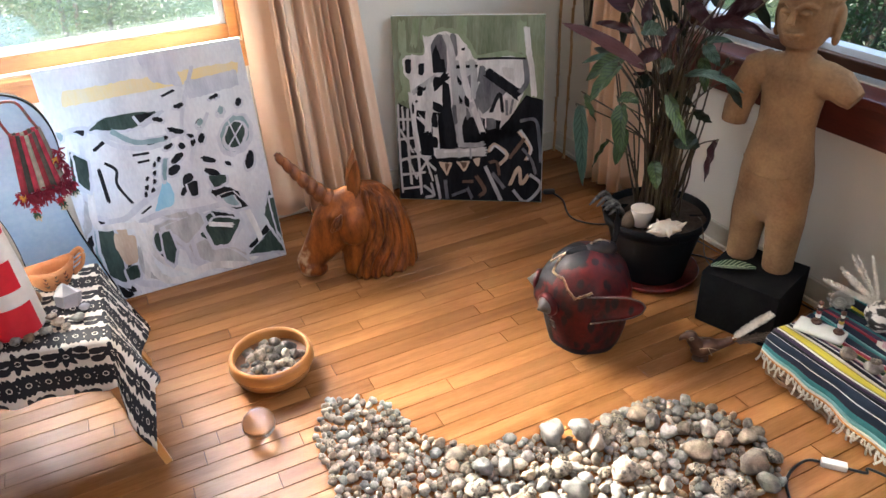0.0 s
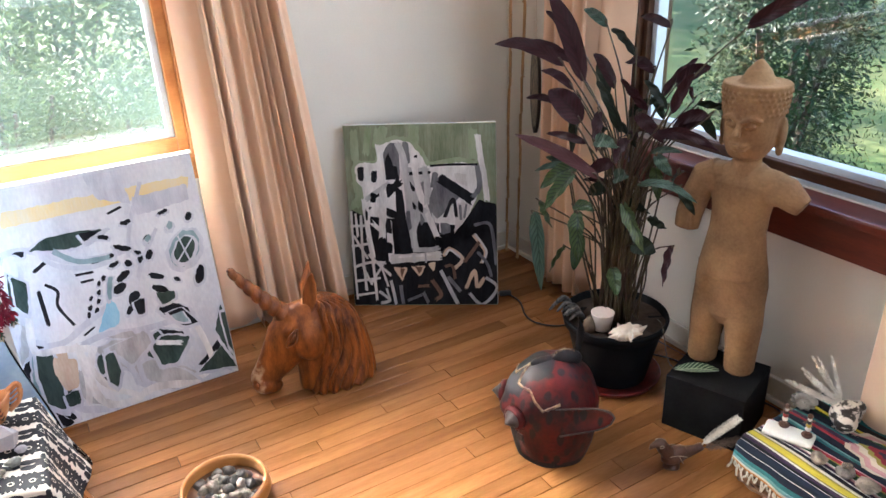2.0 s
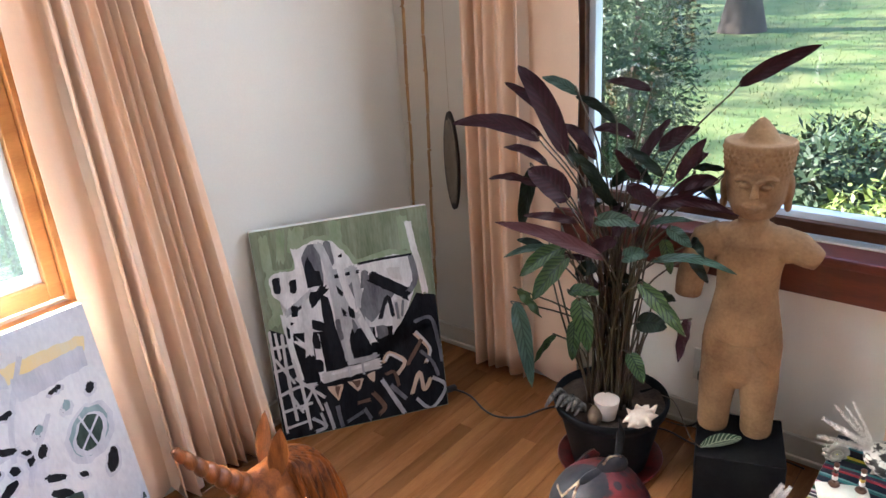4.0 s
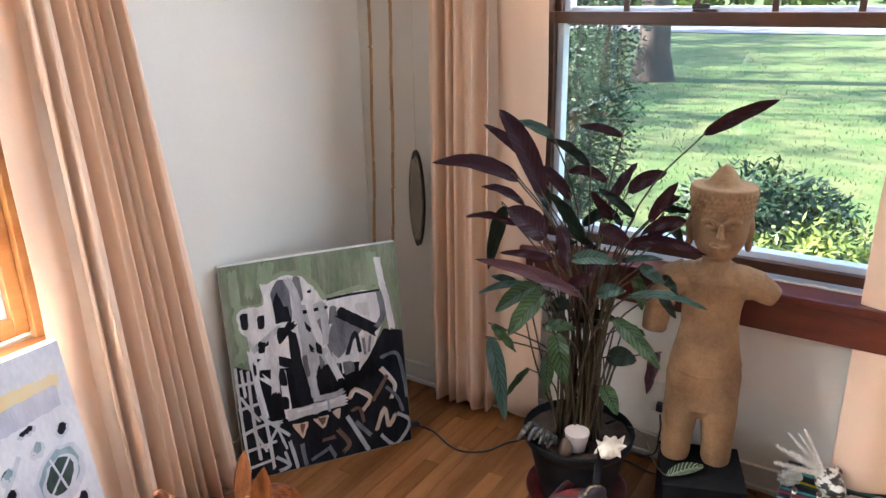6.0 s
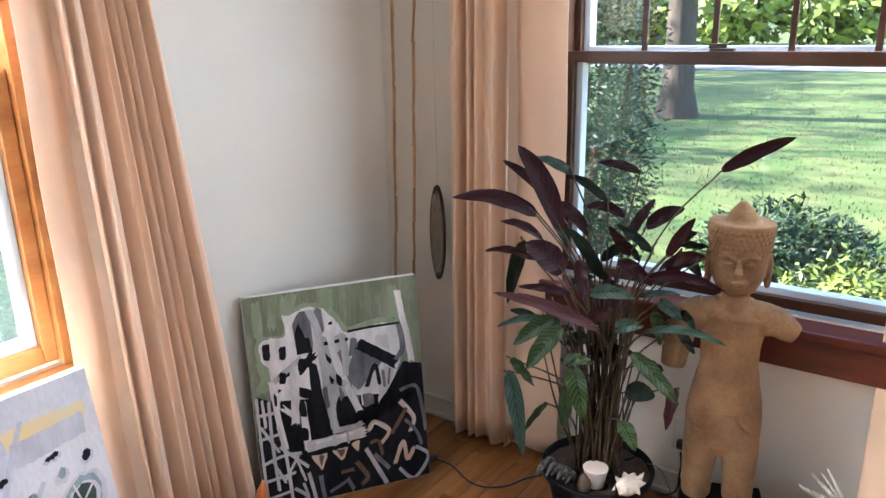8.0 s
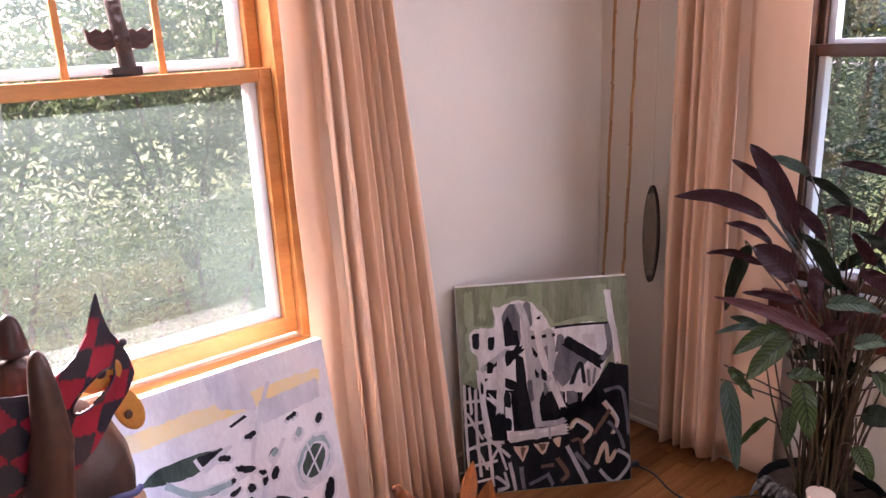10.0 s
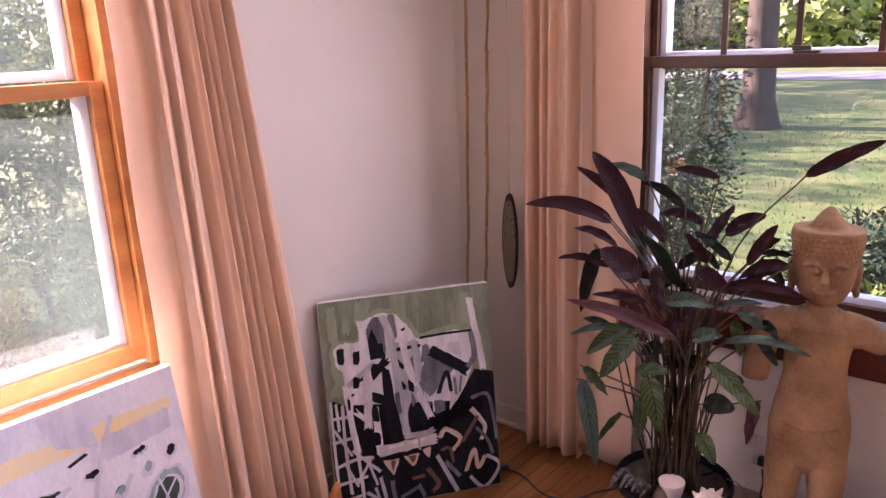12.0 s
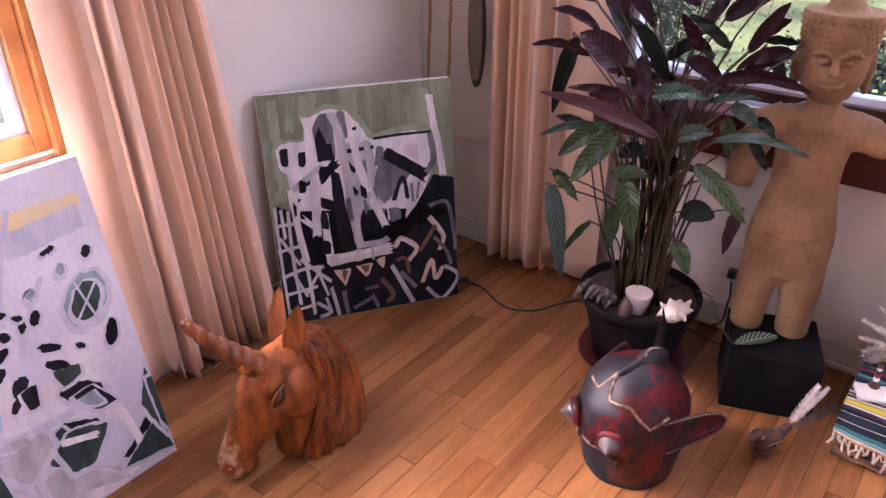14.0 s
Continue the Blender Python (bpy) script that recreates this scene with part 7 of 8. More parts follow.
def small_pebbles():
    """The uncounted small pebbles that fill the bed between the stones."""
    rng = random.Random(14)
    shapes = []
    for me in stone_meshes(2):
        shapes.append(([v.co.copy() for v in me.vertices], [list(p.vertices) for p in me.polygons]))
    spots = [(x, y, r * 1.2, 0.0) for x, y, r in SMALL]
    for _ in range(900):
        x, y = rng.uniform(0.44, 1.5), rng.uniform(1.02, 1.85)
        if inside(x, y):
            spots.append((x, y, rng.uniform(0.007, 0.011), 0.001))
    verts, faces = [], []
    for x, y, r, z in spots:
        pts, tris = shapes[rng.randrange(len(shapes))]
        m = pose(x, y, z, 0, 0, rng.uniform(0, 360)) @ Matrix.Diagonal((r, r, r * rng.uniform(0.9, 1.15), 1))
        o = len(verts)
        verts += [m @ p for p in pts]
        faces += [[o + i for i in f] for f in tris]
    me = bpy.data.meshes.new("pebbles")
    me.from_pydata(verts, [], faces)
    me.materials.append(M_PEBBLE_FILL)
    for p in me.polygons:
        p.use_smooth = True
    tagged(new("pebbles", me), "small mixed pebbles filling the bed of stones", "pebbles", kind="stuff")


small_pebbles()


M_DARKSTONE = stone_mat("dark_river_stone", [(0.30, 0.30, 0.32), (0.75, 0.68, 0.62), (0.22, 0.22, 0.23), (0.55, 0.55, 0.56), (1.15, 1.08, 0.98), (0.4, 0.38, 0.36)], 2.0, 0.65, 0.6, 0.25)


def bowl_stones():
    dark = [me.copy() for me in STONES]
    for me in dark:
        me.materials[0] = M_DARKSTONE
    rng = random.Random(6)
    laid = []
    for _ in range(3000):
        a, d, r = rng.uniform(0, 6.283), 0.088 * math.sqrt(rng.random()), rng.uniform(0.013, 0.025)
        x, y = d * math.cos(a), d * math.sin(a)
        if all((x - p) ** 2 + (y - q) ** 2 > (0.60 * (r + s)) ** 2 for p, q, s in laid):
            laid.append((x, y, r))
    laid = laid[:62] + [(0.7 * x + 0.008, 0.7 * y - 0.006, r * 0.9) for x, y, r in laid[:22]]
    for i, (x, y, r) in enumerate(laid):
        ob = new("small_stone", dark[rng.randrange(len(dark))])
        h = 0.028 + 0.2 * max(0.0, math.hypot(x, y) - 0.05) + 0.010 * rng.random() + (0.017 if i >= len(laid) * 2 // 3 else 0)
        ob.matrix_world = pose(0.432 + x, 2.035 + y, h, 0, 0, rng.uniform(0, 360)) @ Matrix.Diagonal((r, r, r, 1))
        tagged(ob, "small dark grey stone lying in the wooden bowl", "stone", "stones in the bowl")
    bm = lathe([(0.094, 0.030), (0.098, 0.036), (0.05, 0.038), (0.001, 0.038)], 30)
    ob = mesh_ob("gravel", bm, mat("grey_gravel", (0.018, 0.016, 0.014), (0.008, 0.008, 0.008), scale=70, fine=200, rough=0.9, bump=1.0))
    ob.matrix_world = pose(0.432, 2.035, -0.010)
    tagged(ob, "fine grey gravel at the bottom of the bowl", "gravel", kind="stuff")


bowl_stones()


# ---- wicker basket with striped blanket ----
BX0, BX1, BY0, BY1, BZ = 1.695, 2.065, 0.45, 1.335, 0.135


def basket():
    t = thing("wicker_basket", (0, 0, 0), "low brown wicker basket under a striped blanket", "basket")
    part("body", boxed(BX0 + 0.008, BX1 - 0.008, BY0 + 0.008, BY1 - 0.008, 0.002, BZ - 0.004), mat("shadowed_wicker", (0.05, 0.028, 0.014), rough=0.9), t)
    wick = mat("brown_wicker", (0.23, 0.125, 0.058), (0.13, 0.065, 0.03), scale=30, fine=160, rough=0.6, bump=0.4)
    for r in range(9):
        bm = bmesh.new()
        z = 0.008 + r * 0.0145
        n = 90
        tube(bm, [(BX0 + 0.004 * math.sin(i * 1.05 + math.pi * r), BY1 - (BY1 - BY0) * i / n, z) for i in range(n + 1)], 0.0065, 6)
        tube(bm, [(BX0 + (BX1 - BX0) * i / 36, BY1 + 0.004 * math.sin(i * 1.05 + math.pi * r), z) for i in range(37)], 0.0065, 6)
        part("wicker_strand", bm, wick, t, smooth=True)


basket()


def blanket():
    t = thing("striped_blanket", (0, 0, 0), "striped woven blanket with fringe spread over the basket", "blanket")
    cols = {"cream": (0.62, 0.56, 0.46), "teal": (0.03, 0.16, 0.17), "aqua": (0.16, 0.36, 0.36), "navy": (0.005, 0.013, 0.030), "ink": (0.006, 0.006, 0.011), "plum": (0.04, 0.02, 0.05), "yellow": (0.55, 0.46, 0.03), "white": (0.66, 0.62, 0.58), "green": (0.02, 0.07, 0.03), "red": (0.24, 0.015, 0.03), "pink": (0.52, 0.30, 0.32), "orange": (0.52, 0.22, 0.06), "olive": (0.28, 0.25, 0.05)}
    wool = {k: mat("wool_" + k, c, [v * 0.72 for v in c], scale=20, fine=350, rough=0.95, bump=0.5, stretch=(1, 0.2, 1)) for k, c in cols.items()}
    plan = [("orange", 5), ("cream", 6), ("aqua", 9), ("teal", 12), ("navy", 18), ("white", 2), ("navy", 20), ("white", 2), ("ink", 9), ("plum", 9), ("white", 5), ("olive", 4), ("yellow", 16), ("olive", 4), ("cream", 7), ("ink", 10), ("white", 3), ("plum", 8), ("pink", 4), ("white", 4), ("green", 13), ("olive", 4), ("red", 12), ("pink", 4), ("navy", 20), ("teal", 8), ("aqua", 5), ("navy", 20), ("red", 10), ("plum", 12), ("teal", 10), ("navy", 26), ("green", 10), ("yellow", 10), ("ink", 24), ("teal", 14), ("navy", 40)]
    drop = 0.085

    def at(s, y):
        wav = 0.004 * math.sin(y * 23) + 0.003 * math.sin(y * 51 + 1)
        hang = drop + 0.010 * math.sin(y * 9) - 0.03 * max(0.0, min(1.0, (y - 1.2) / 0.12))
        if s < drop - 0.012:
            k = 1 - s / (drop - 0.012)
            return (BX0 - 0.014 - 0.012 * k + wav * (0.4 + k), y, BZ + 0.004 - hang * k)
        if s < drop + 0.012:
            a = (s - drop + 0.012) / 0.024 * math.pi / 2
            return (BX0 - 0.014 + 0.016 * math.sin(a) * 1.0, y, BZ + 0.004 + 0.010 * (1 - math.cos(a)))
        return (BX0 + 0.002 + (s - drop - 0.012), y, BZ + 0.014 + 0.003 * math.sin(y * 17 + s * 40))
    s = 0.0
    ys = [BY1 + 0.012 - (BY1 + 0.012 - BY0) * i / 70 for i in range(71)]
    for c, w in plan:
        s1 = min(s + w * 0.00118, drop + BX1 - BX0 + 0.02)
        if s1 <= s:
            break
        bm = bmesh.new()
        m = max(2, int((s1 - s) / 0.006) + 1)
        rows = [[bm.verts.new(at(s + (s1 - s) * j / m, y)) for y in ys] for j in range(m + 1)]
        for p, q in zip(rows, rows[1:]):
            for i in range(len(ys) - 1):
                bm.faces.new((p[i], q[i], q[i + 1], p[i + 1]))
        st = part("stripe", bm, wool[c], t, smooth=True)
        st.modifiers.new("thickness", "SOLIDIFY").thickness = 0.003
        s = s1
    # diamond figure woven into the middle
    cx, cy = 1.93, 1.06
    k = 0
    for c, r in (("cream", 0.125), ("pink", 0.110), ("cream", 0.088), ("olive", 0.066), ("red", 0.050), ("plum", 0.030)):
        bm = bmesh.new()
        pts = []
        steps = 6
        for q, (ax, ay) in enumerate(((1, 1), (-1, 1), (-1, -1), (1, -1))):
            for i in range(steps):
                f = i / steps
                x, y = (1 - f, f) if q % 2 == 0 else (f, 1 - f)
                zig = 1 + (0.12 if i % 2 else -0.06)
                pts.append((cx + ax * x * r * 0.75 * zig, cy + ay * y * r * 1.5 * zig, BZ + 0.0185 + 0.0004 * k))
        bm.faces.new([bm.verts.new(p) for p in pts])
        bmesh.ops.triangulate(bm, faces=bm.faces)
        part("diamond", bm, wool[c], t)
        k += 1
    # knotted fringe
    rng = random.Random(9)
    n = 58
    for i in range(n):
        y = BY1 + 0.008 - (BY1 - 0.55) * i / n
        x, _, z = at(0.0, y)
        bm = bmesh.new()
        if i % 3:
            y2 = y - (BY1 - 0.55) / n * 1.2
            tube(bm, curve_pts([(x, y, z), (x - 0.006, (y + y2) / 2, z - 0.014), (x, y2, z)], 8), 0.0016, 5)
        ln = rng.uniform(0.018, 0.048)
        p = [(x - 0.001, y, z + 0.002), (x - 0.007, y + rng.uniform(-0.004, 0.004), z - ln * 0.4), (x - 0.006 + rng.uniform(-0.004, 0.004), y + rng.uniform(-0.010, 0.010), max(0.008, z - ln))]
        tube(bm, curve_pts(p, 8), 0.0017, 5)
        tube(bm, curve_pts([(a, b + 0.003, c) for a, b, c in p], 8), 0.0014, 5)
        part("fringe", bm, wool["cream"], t, "cream knotted fringe", smooth=True)


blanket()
TOPZ = BZ + 0.0185


def basket_things():
    bm = boxed(-0.031, 0.031, -0.064, 0.064, 0, 0.014, bevel=0.006)
    tagged(mesh_ob("white_slab", bm, mat("white_soapstone", (0.72, 0.72, 0.66), (0.64, 0.64, 0.57), scale=14, rough=0.5, bump=0.15), True), "flat white stone slab on the striped blanket", "stone slab").matrix_world = pose(1.795, 1.275, TOPZ, 0, 0, 22)
    for x, y, c in ((1.806, 1.300, (0.25, 0.03, 0.03)), (1.818, 1.238, (0.45, 0.32, 0.05))):
        t = thing("bead_figure", (x, y, TOPZ + 0.014), "tiny standing figure of coloured beads on a pebble", "figurine", "bead figures")
        part("foot_pebble", lathe([(0.012, 0), (0.015, 0.004), (0.012, 0.009), (0.002, 0.010)], 16), M_BROWNCLAY, t, smooth=True)
        z = 0.010
        for k, (r, col) in enumerate(((0.006, M_BROWNCLAY), (0.008, M_WHITEPL), (0.0075, mat("bead_paint", c, rough=0.3)), (0.007, M_CORD), (0.006, M_WHITEPL), (0.0075, M_BROWNCLAY))):
            bm = bmesh.new()
            ball(bm, (0, 0, z + r * 0.8), r, 12)
            part("bead", bm, col, t, smooth=True)
            z += r * 1.45
        bm = bmesh.new()
        tube(bm, [(-0.016, 0.006, z - 0.022), (0, 0, z - 0.016), (0.016, -0.006, z - 0.024)], 0.0022, 6)
        part("arm", bm, M_BROWNCLAY, t)
    rng = random.Random(3)
    for nm, x, y, r, lab, k in (("flat_stone", 1.768, 1.166, 0.024, "flat cream stone on the striped blanket", 0), ("flat_stone", 1.782, 1.102, 0.022, "pale stone on the striped blanket", 2), ("white_stone", 1.772, 1.040, 0.028, "round white stone on the striped blanket", 3), ("dark_shell", 1.788, 1.103, 0.013, "small dark spotted shell resting on a stone", 1)):
        ob = new(nm, STONES[k])
        z = TOPZ + (0.020 if nm == "dark_shell" else 0)
        ob.matrix_world = pose(x, y, z, 0, 0, rng.uniform(0, 90)) @ Matrix.Diagonal((r, r * 1.3, r * 0.75, 1))
        tagged(ob, lab, "stone")
    # spiral shell
    t = thing("spiral_shell", (1.925, 1.325, TOPZ), "grey spiral snail shell standing on the blanket", "shell", turn=-60)
    bm = bmesh.new()
    pts, rad = [], []
    for i in range(90):
        a = i * 0.21
        r = 0.026 * math.exp(-0.105 * a)
        pts.append((r * math.cos(a), 0.0 - 0.010 * (1 - math.exp(-0.1 * a)), 0.032 + r * math.sin(a)))
        rad.append(r * 0.42 + 0.0006)
    tube(bm, pts, rad, 10)
    part("whorl", bm, mat("grey_shell", (0.36, 0.34, 0.30), (0.20, 0.19, 0.17), scale=40, rough=0.45, bump=0.4), t, smooth=True)
    bm = bmesh.new()
    for k in range(11):
        a = 2 * math.pi * k / 11
        tube(bm, [(0.022 * math.cos(a), 0.002, 0.032 + 0.022 * math.sin(a)), (0.036 * math.cos(a), 0.003, 0.032 + 0.031 * math.sin(a))], [0.010, 0.004], 6)
    part("knob", bm, mat("grey_shell_rim", (0.32, 0.30, 0.27), (0.18, 0.17, 0.15), scale=40, rough=0.5), t, smooth=True)
    # striped shell holding feathers
    t = thing("feather_shell", (1.965, 1.225, TOPZ), "black and white striped shell holding white feathers", "shell")
    zebra = mat("zebra_shell", (0.66, 0.62, 0.55), (0.03, 0.025, 0.02), scale=28, fine=60, rough=0.4, bump=0.3, stretch=(1, 1, 3.5), contrast=(0.48, 0.54))
    bm = bmesh.new()
    ball(bm, (0, 0, 0.036), (0.050, 0.040, 0.036))
    ball(bm, (-0.03, -0.02, 0.030), (0.034, 0.030, 0.030))
    ball(bm, (0.035, -0.01, 0.045), (0.024, 0.022, 0.022))
    fused("body", bm, zebra, 0.003, t, 1)
    for k, (dx, dy, dz, w) in enumerate(((0.02, 0.13, 0.14, 0.03), (-0.03, 0.11, 0.11, 0.045), (0.05, 0.09, 0.15, 0.03), (-0.07, 0.08, 0.09, 0.04), (0.03, 0.16, 0.08, 0.04), (-0.05, 0.15, 0.07, 0.045), (0.0, 0.10, 0.16, 0.022))):
        feather(t, (0.0, 0.01, 0.05), (dx - 0.02, dy, dz + 0.02), w * 0.55, M_FEATHER, 10 + k)


basket_things()


# ---- low table with embroidered cloth ----
TX0, TX1, TY1, TZ = -0.52, 0.040, 2.25, 0.395


def front_y(x):
    """The table's front edge runs a little aslant."""
    return 1.875 + 0.27 * (TX1 - x)


def table():
    t = thing("low_table", (0, 0, 0), "low wooden table under an embroidered cloth", "table")
    bm = bmesh.new()
    corners = [(TX0, front_y(TX0)), (TX1, front_y(TX1)), (TX1, TY1), (TX0, TY1)]
    lo, hi = [[bm.verts.new((x, y, z)) for x, y in corners] for z in (TZ - 0.022, TZ)]
    bm.faces.new(lo[::-1])
    bm.faces.new(hi)
    for i in range(4):
        bm.faces.new((lo[i], lo[(i + 1) % 4], hi[(i + 1) % 4], hi[i]))
    bmesh.ops.bevel(bm, geom=list(bm.edges), offset=0.003, segments=2, profile=0.6, affect="EDGES")
    part("tabletop", bm, M_OAK, t)
    mid = Vector(((TX0 + TX1) / 2, 2.1, 0))
    for x, y in corners:
        d = (Vector((x, y, 0)) - mid).normalized()
        bm = bmesh.new()
        tube(bm, [(x - 0.06 * d.x, y - 0.06 * d.y, TZ - 0.0225), (x + 0.065 * d.x, y + 0.065 * d.y, 0.0)], [0.020, 0.013], 4)
        part("leg", bm, M_OAK, t)


table()


def embroidery():
    """Black flowers and leaves in rows on cream cotton, laid out on the cloth."""
    m = bpy.data.materials.new("black_embroidered_cotton")
    m.use_nodes = True
    n, l = m.node_tree.nodes, m.node_tree.links
    b = n["Principled BSDF"]
    b.inputs["Roughness"].default_value = 0.9

    def mn(op, *a):
        k = n.new("ShaderNodeMath")
        k.operation = op
        for i, x in enumerate(a):
            if isinstance(x, (int, float)):
                k.inputs[i].default_value = x
            else:
                l.new(x, k.inputs[i])
        return k.outputs[0]
    uv = n.new("ShaderNodeUVMap")
    sep = n.new("ShaderNodeSeparateXYZ")
    l.new(uv.outputs[0], sep.inputs[0])
    u, v = mn("MULTIPLY", sep.outputs["X"], 0.56), mn("MULTIPLY", sep.outputs["Y"], 0.56)
    row = mn("FLOOR", mn("DIVIDE", v, 0.036))
    odd = mn("MODULO", mn("ABSOLUTE", row), 2)
    # cell: 0.032 wide in even rows, 0.058 wide in odd rows
    wide = mn("ADD", 0.024, mn("MULTIPLY", odd, 0.034))
    cx = mn("MULTIPLY", mn("SUBTRACT", mn("FRACT", mn("DIVIDE", u, wide)), 0.5), wide)
    cy = mn("MULTIPLY", mn("SUBTRACT", mn("FRACT", mn("DIVIDE", v, 0.036)), 0.5), 0.036)
    r = mn("SQRT", mn("ADD", mn("MULTIPLY", cx, cx), mn("MULTIPLY", cy, cy)))
    ang = mn("ARCTAN2", cy, cx)
    petal = mn("ADD", 0.0138, mn("MULTIPLY", 0.0036, mn("COSINE", mn("MULTIPLY", ang, 7))))
    flower = mn("LESS_THAN", r, petal)
    ring = mn("MULTIPLY", mn("GREATER_THAN", r, 0.0028), mn("LESS_THAN", r, 0.0040))
    flower = mn("SUBTRACT", flower, ring)
    # leaves between the flowers of the wide rows
    lx = mn("SUBTRACT", mn("ABSOLUTE", cx), 0.0205)
    ly = mn("SUBTRACT", mn("ABSOLUTE", mn("SUBTRACT", cy, mn("MULTIPLY", mn("SIGN", cx), 0.003))), 0.006)
    leafm = mn("LESS_THAN", mn("ADD", mn("MULTIPLY", mn("MULTIPLY", lx, lx), 1.0), mn("MULTIPLY", mn("MULTIPLY", ly, ly), 3.0)), 0.000095)
    leafm = mn("MULTIPLY", leafm, odd)
    twig = mn("MULTIPLY", mn("LESS_THAN", mn("ABSOLUTE", cy), 0.0009), odd)
    # the narrow rows: blossoms in a dense band with slits
    slit = mn("MULTIPLY", mn("LESS_THAN", mn("ABSOLUTE", mn("SUBTRACT", mn("ABSOLUTE", cx), 0.0105)), 0.0008), mn("LESS_THAN", mn("ABSOLUTE", cy), 0.006))
    dense = mn("MULTIPLY", mn("SUBTRACT", 1, odd), mn("LESS_THAN", mn("ABSOLUTE", cy), mn("ADD", 0.0142, mn("MULTIPLY", 0.0035, mn("SINE", mn("MULTIPLY", u, 520))))))
    dense = mn("SUBTRACT", dense, mn("MAXIMUM", slit, ring))
    nz = n.new("ShaderNodeTexNoise")
    nz.inputs["Scale"].default_value = 320
    l.new(uv.outputs[0], nz.inputs["Vector"])
    black = mn("MAXIMUM", mn("MAXIMUM", flower, leafm), mn("MAXIMUM", twig, dense))
    mix, mix0 = n.new("ShaderNodeMix"), n.new("ShaderNodeMix")
    for x in (mix, mix0):
        x.data_type = "RGBA"
    mix0.inputs[6].default_value, mix0.inputs[7].default_value = (0.70, 0.64, 0.56, 1), (0.56, 0.50, 0.43, 1)
    l.new(nz.outputs[0], mix0.inputs[0])
    l.new(black, mix.inputs[0])
    l.new(mix0.outputs[2], mix.inputs[6])
    mix.inputs[7].default_value = (0.010, 0.010, 0.014, 1)
    l.new(mix.outputs[2], b.inputs["Base Color"])
    bp = n.new("ShaderNodeBump")
    bp.inputs["Strength"].default_value, bp.inputs["Distance"].default_value = 0.5, 0.0015
    l.new(mn("ADD", black, mn("MULTIPLY", nz.outputs[0], 0.5)), bp.inputs["Height"])
    l.new(bp.outputs[0], b.inputs["Normal"])
    return m


def tablecloth():
    bm = bmesh.new()
    lay = bm.loops.layers.uv.new("UVMap")
    over, front = 0.19, 0.145
    us = [TX0 - 0.02 + (TX1 - TX0 + 0.02 + over) * i / 72 for i in range(73)]
    flat, rows = {}, []
    for x in us:
        row = []
        fy = front_y(min(x, TX1))
        vs = [fy - front + (TY1 - fy + front + 0.12) * i / 72 for i in range(73)]
        for y in vs:
            dx, dy, dyb = max(0.0, x - TX1), max(0.0, fy - y), max(0.0, y - TY1)
            px, py, z = min(x, TX1), min(max(y, fy), TY1), TZ + 0.004
            wave = math.sin(x * 30 + 1) + 0.5 * math.sin(x * 57)
            if dx:
                px += 0.010 + 0.34 * dx + 0.016 * math.sin(y * 27 + 0.8) * dx / over
                z -= 0.94 * max(0.0, dx - 0.006)
            if dy and not dx:
                py -= 0.012 + (0.12 + 0.08 * wave) * dy
                z -= 0.96 * max(0.0, dy - 0.006) * (1 - 0.14 * math.exp(-((TX1 - x) / 0.05) ** 2))
            if dyb:
                py += 0.012 + 0.15 * dyb
                z -= 0.94 * max(0.0, dyb - 0.006)
            if dx and dy:
                # the free corner hangs as a long pointed flap, folded down its middle
                f, g = dx / over, dy / front
                side = Vector((0.010 + 0.34 * dx, 0.0, -0.94 * max(0.0, dx - 0.006)))
                fore = Vector((-0.012 * g, -0.012 - 0.16 * dy, -0.83 * dy))
                tip = Vector((0.036, -0.075, -0.325)) - Vector((0.075, 0.0, -0.173)) - Vector((-0.012, -0.035, -0.12))
                p = Vector((TX1, fy, TZ + 0.004)) + side + fore + tip * f * g
                fold = math.sin(math.pi * min(1, f * 1.05)) * g
                px, py, z = p.x - 0.012 * fold, p.y - 0.030 * fold, p.z
            z += 0.0015 * noise.noise((x * 40, y * 40, 0))
            v = bm.verts.new((px, py, max(z, 0.01)))
            flat[v] = (x, y - fy)
            row.append(v)
        rows.append(row)
    for p, q in zip(rows, rows[1:]):
        for j in range(72):
            bm.faces.new((p[j], q[j], q[j + 1], p[j + 1]))
    for f in bm.faces:
        for lp in f.loops:
            lp[lay].uv = flat[lp.vert]
    t = thing("tablecloth", (0, 0, 0), "white cloth with black floral embroidery hanging over the table", "tablecloth")
    cl = part("cloth", bm, embroidery(), t, smooth=True)
    cl.modifiers.new("thickness", "SOLIDIFY").thickness = 0.0022


tablecloth()
CT = TZ + 0.007


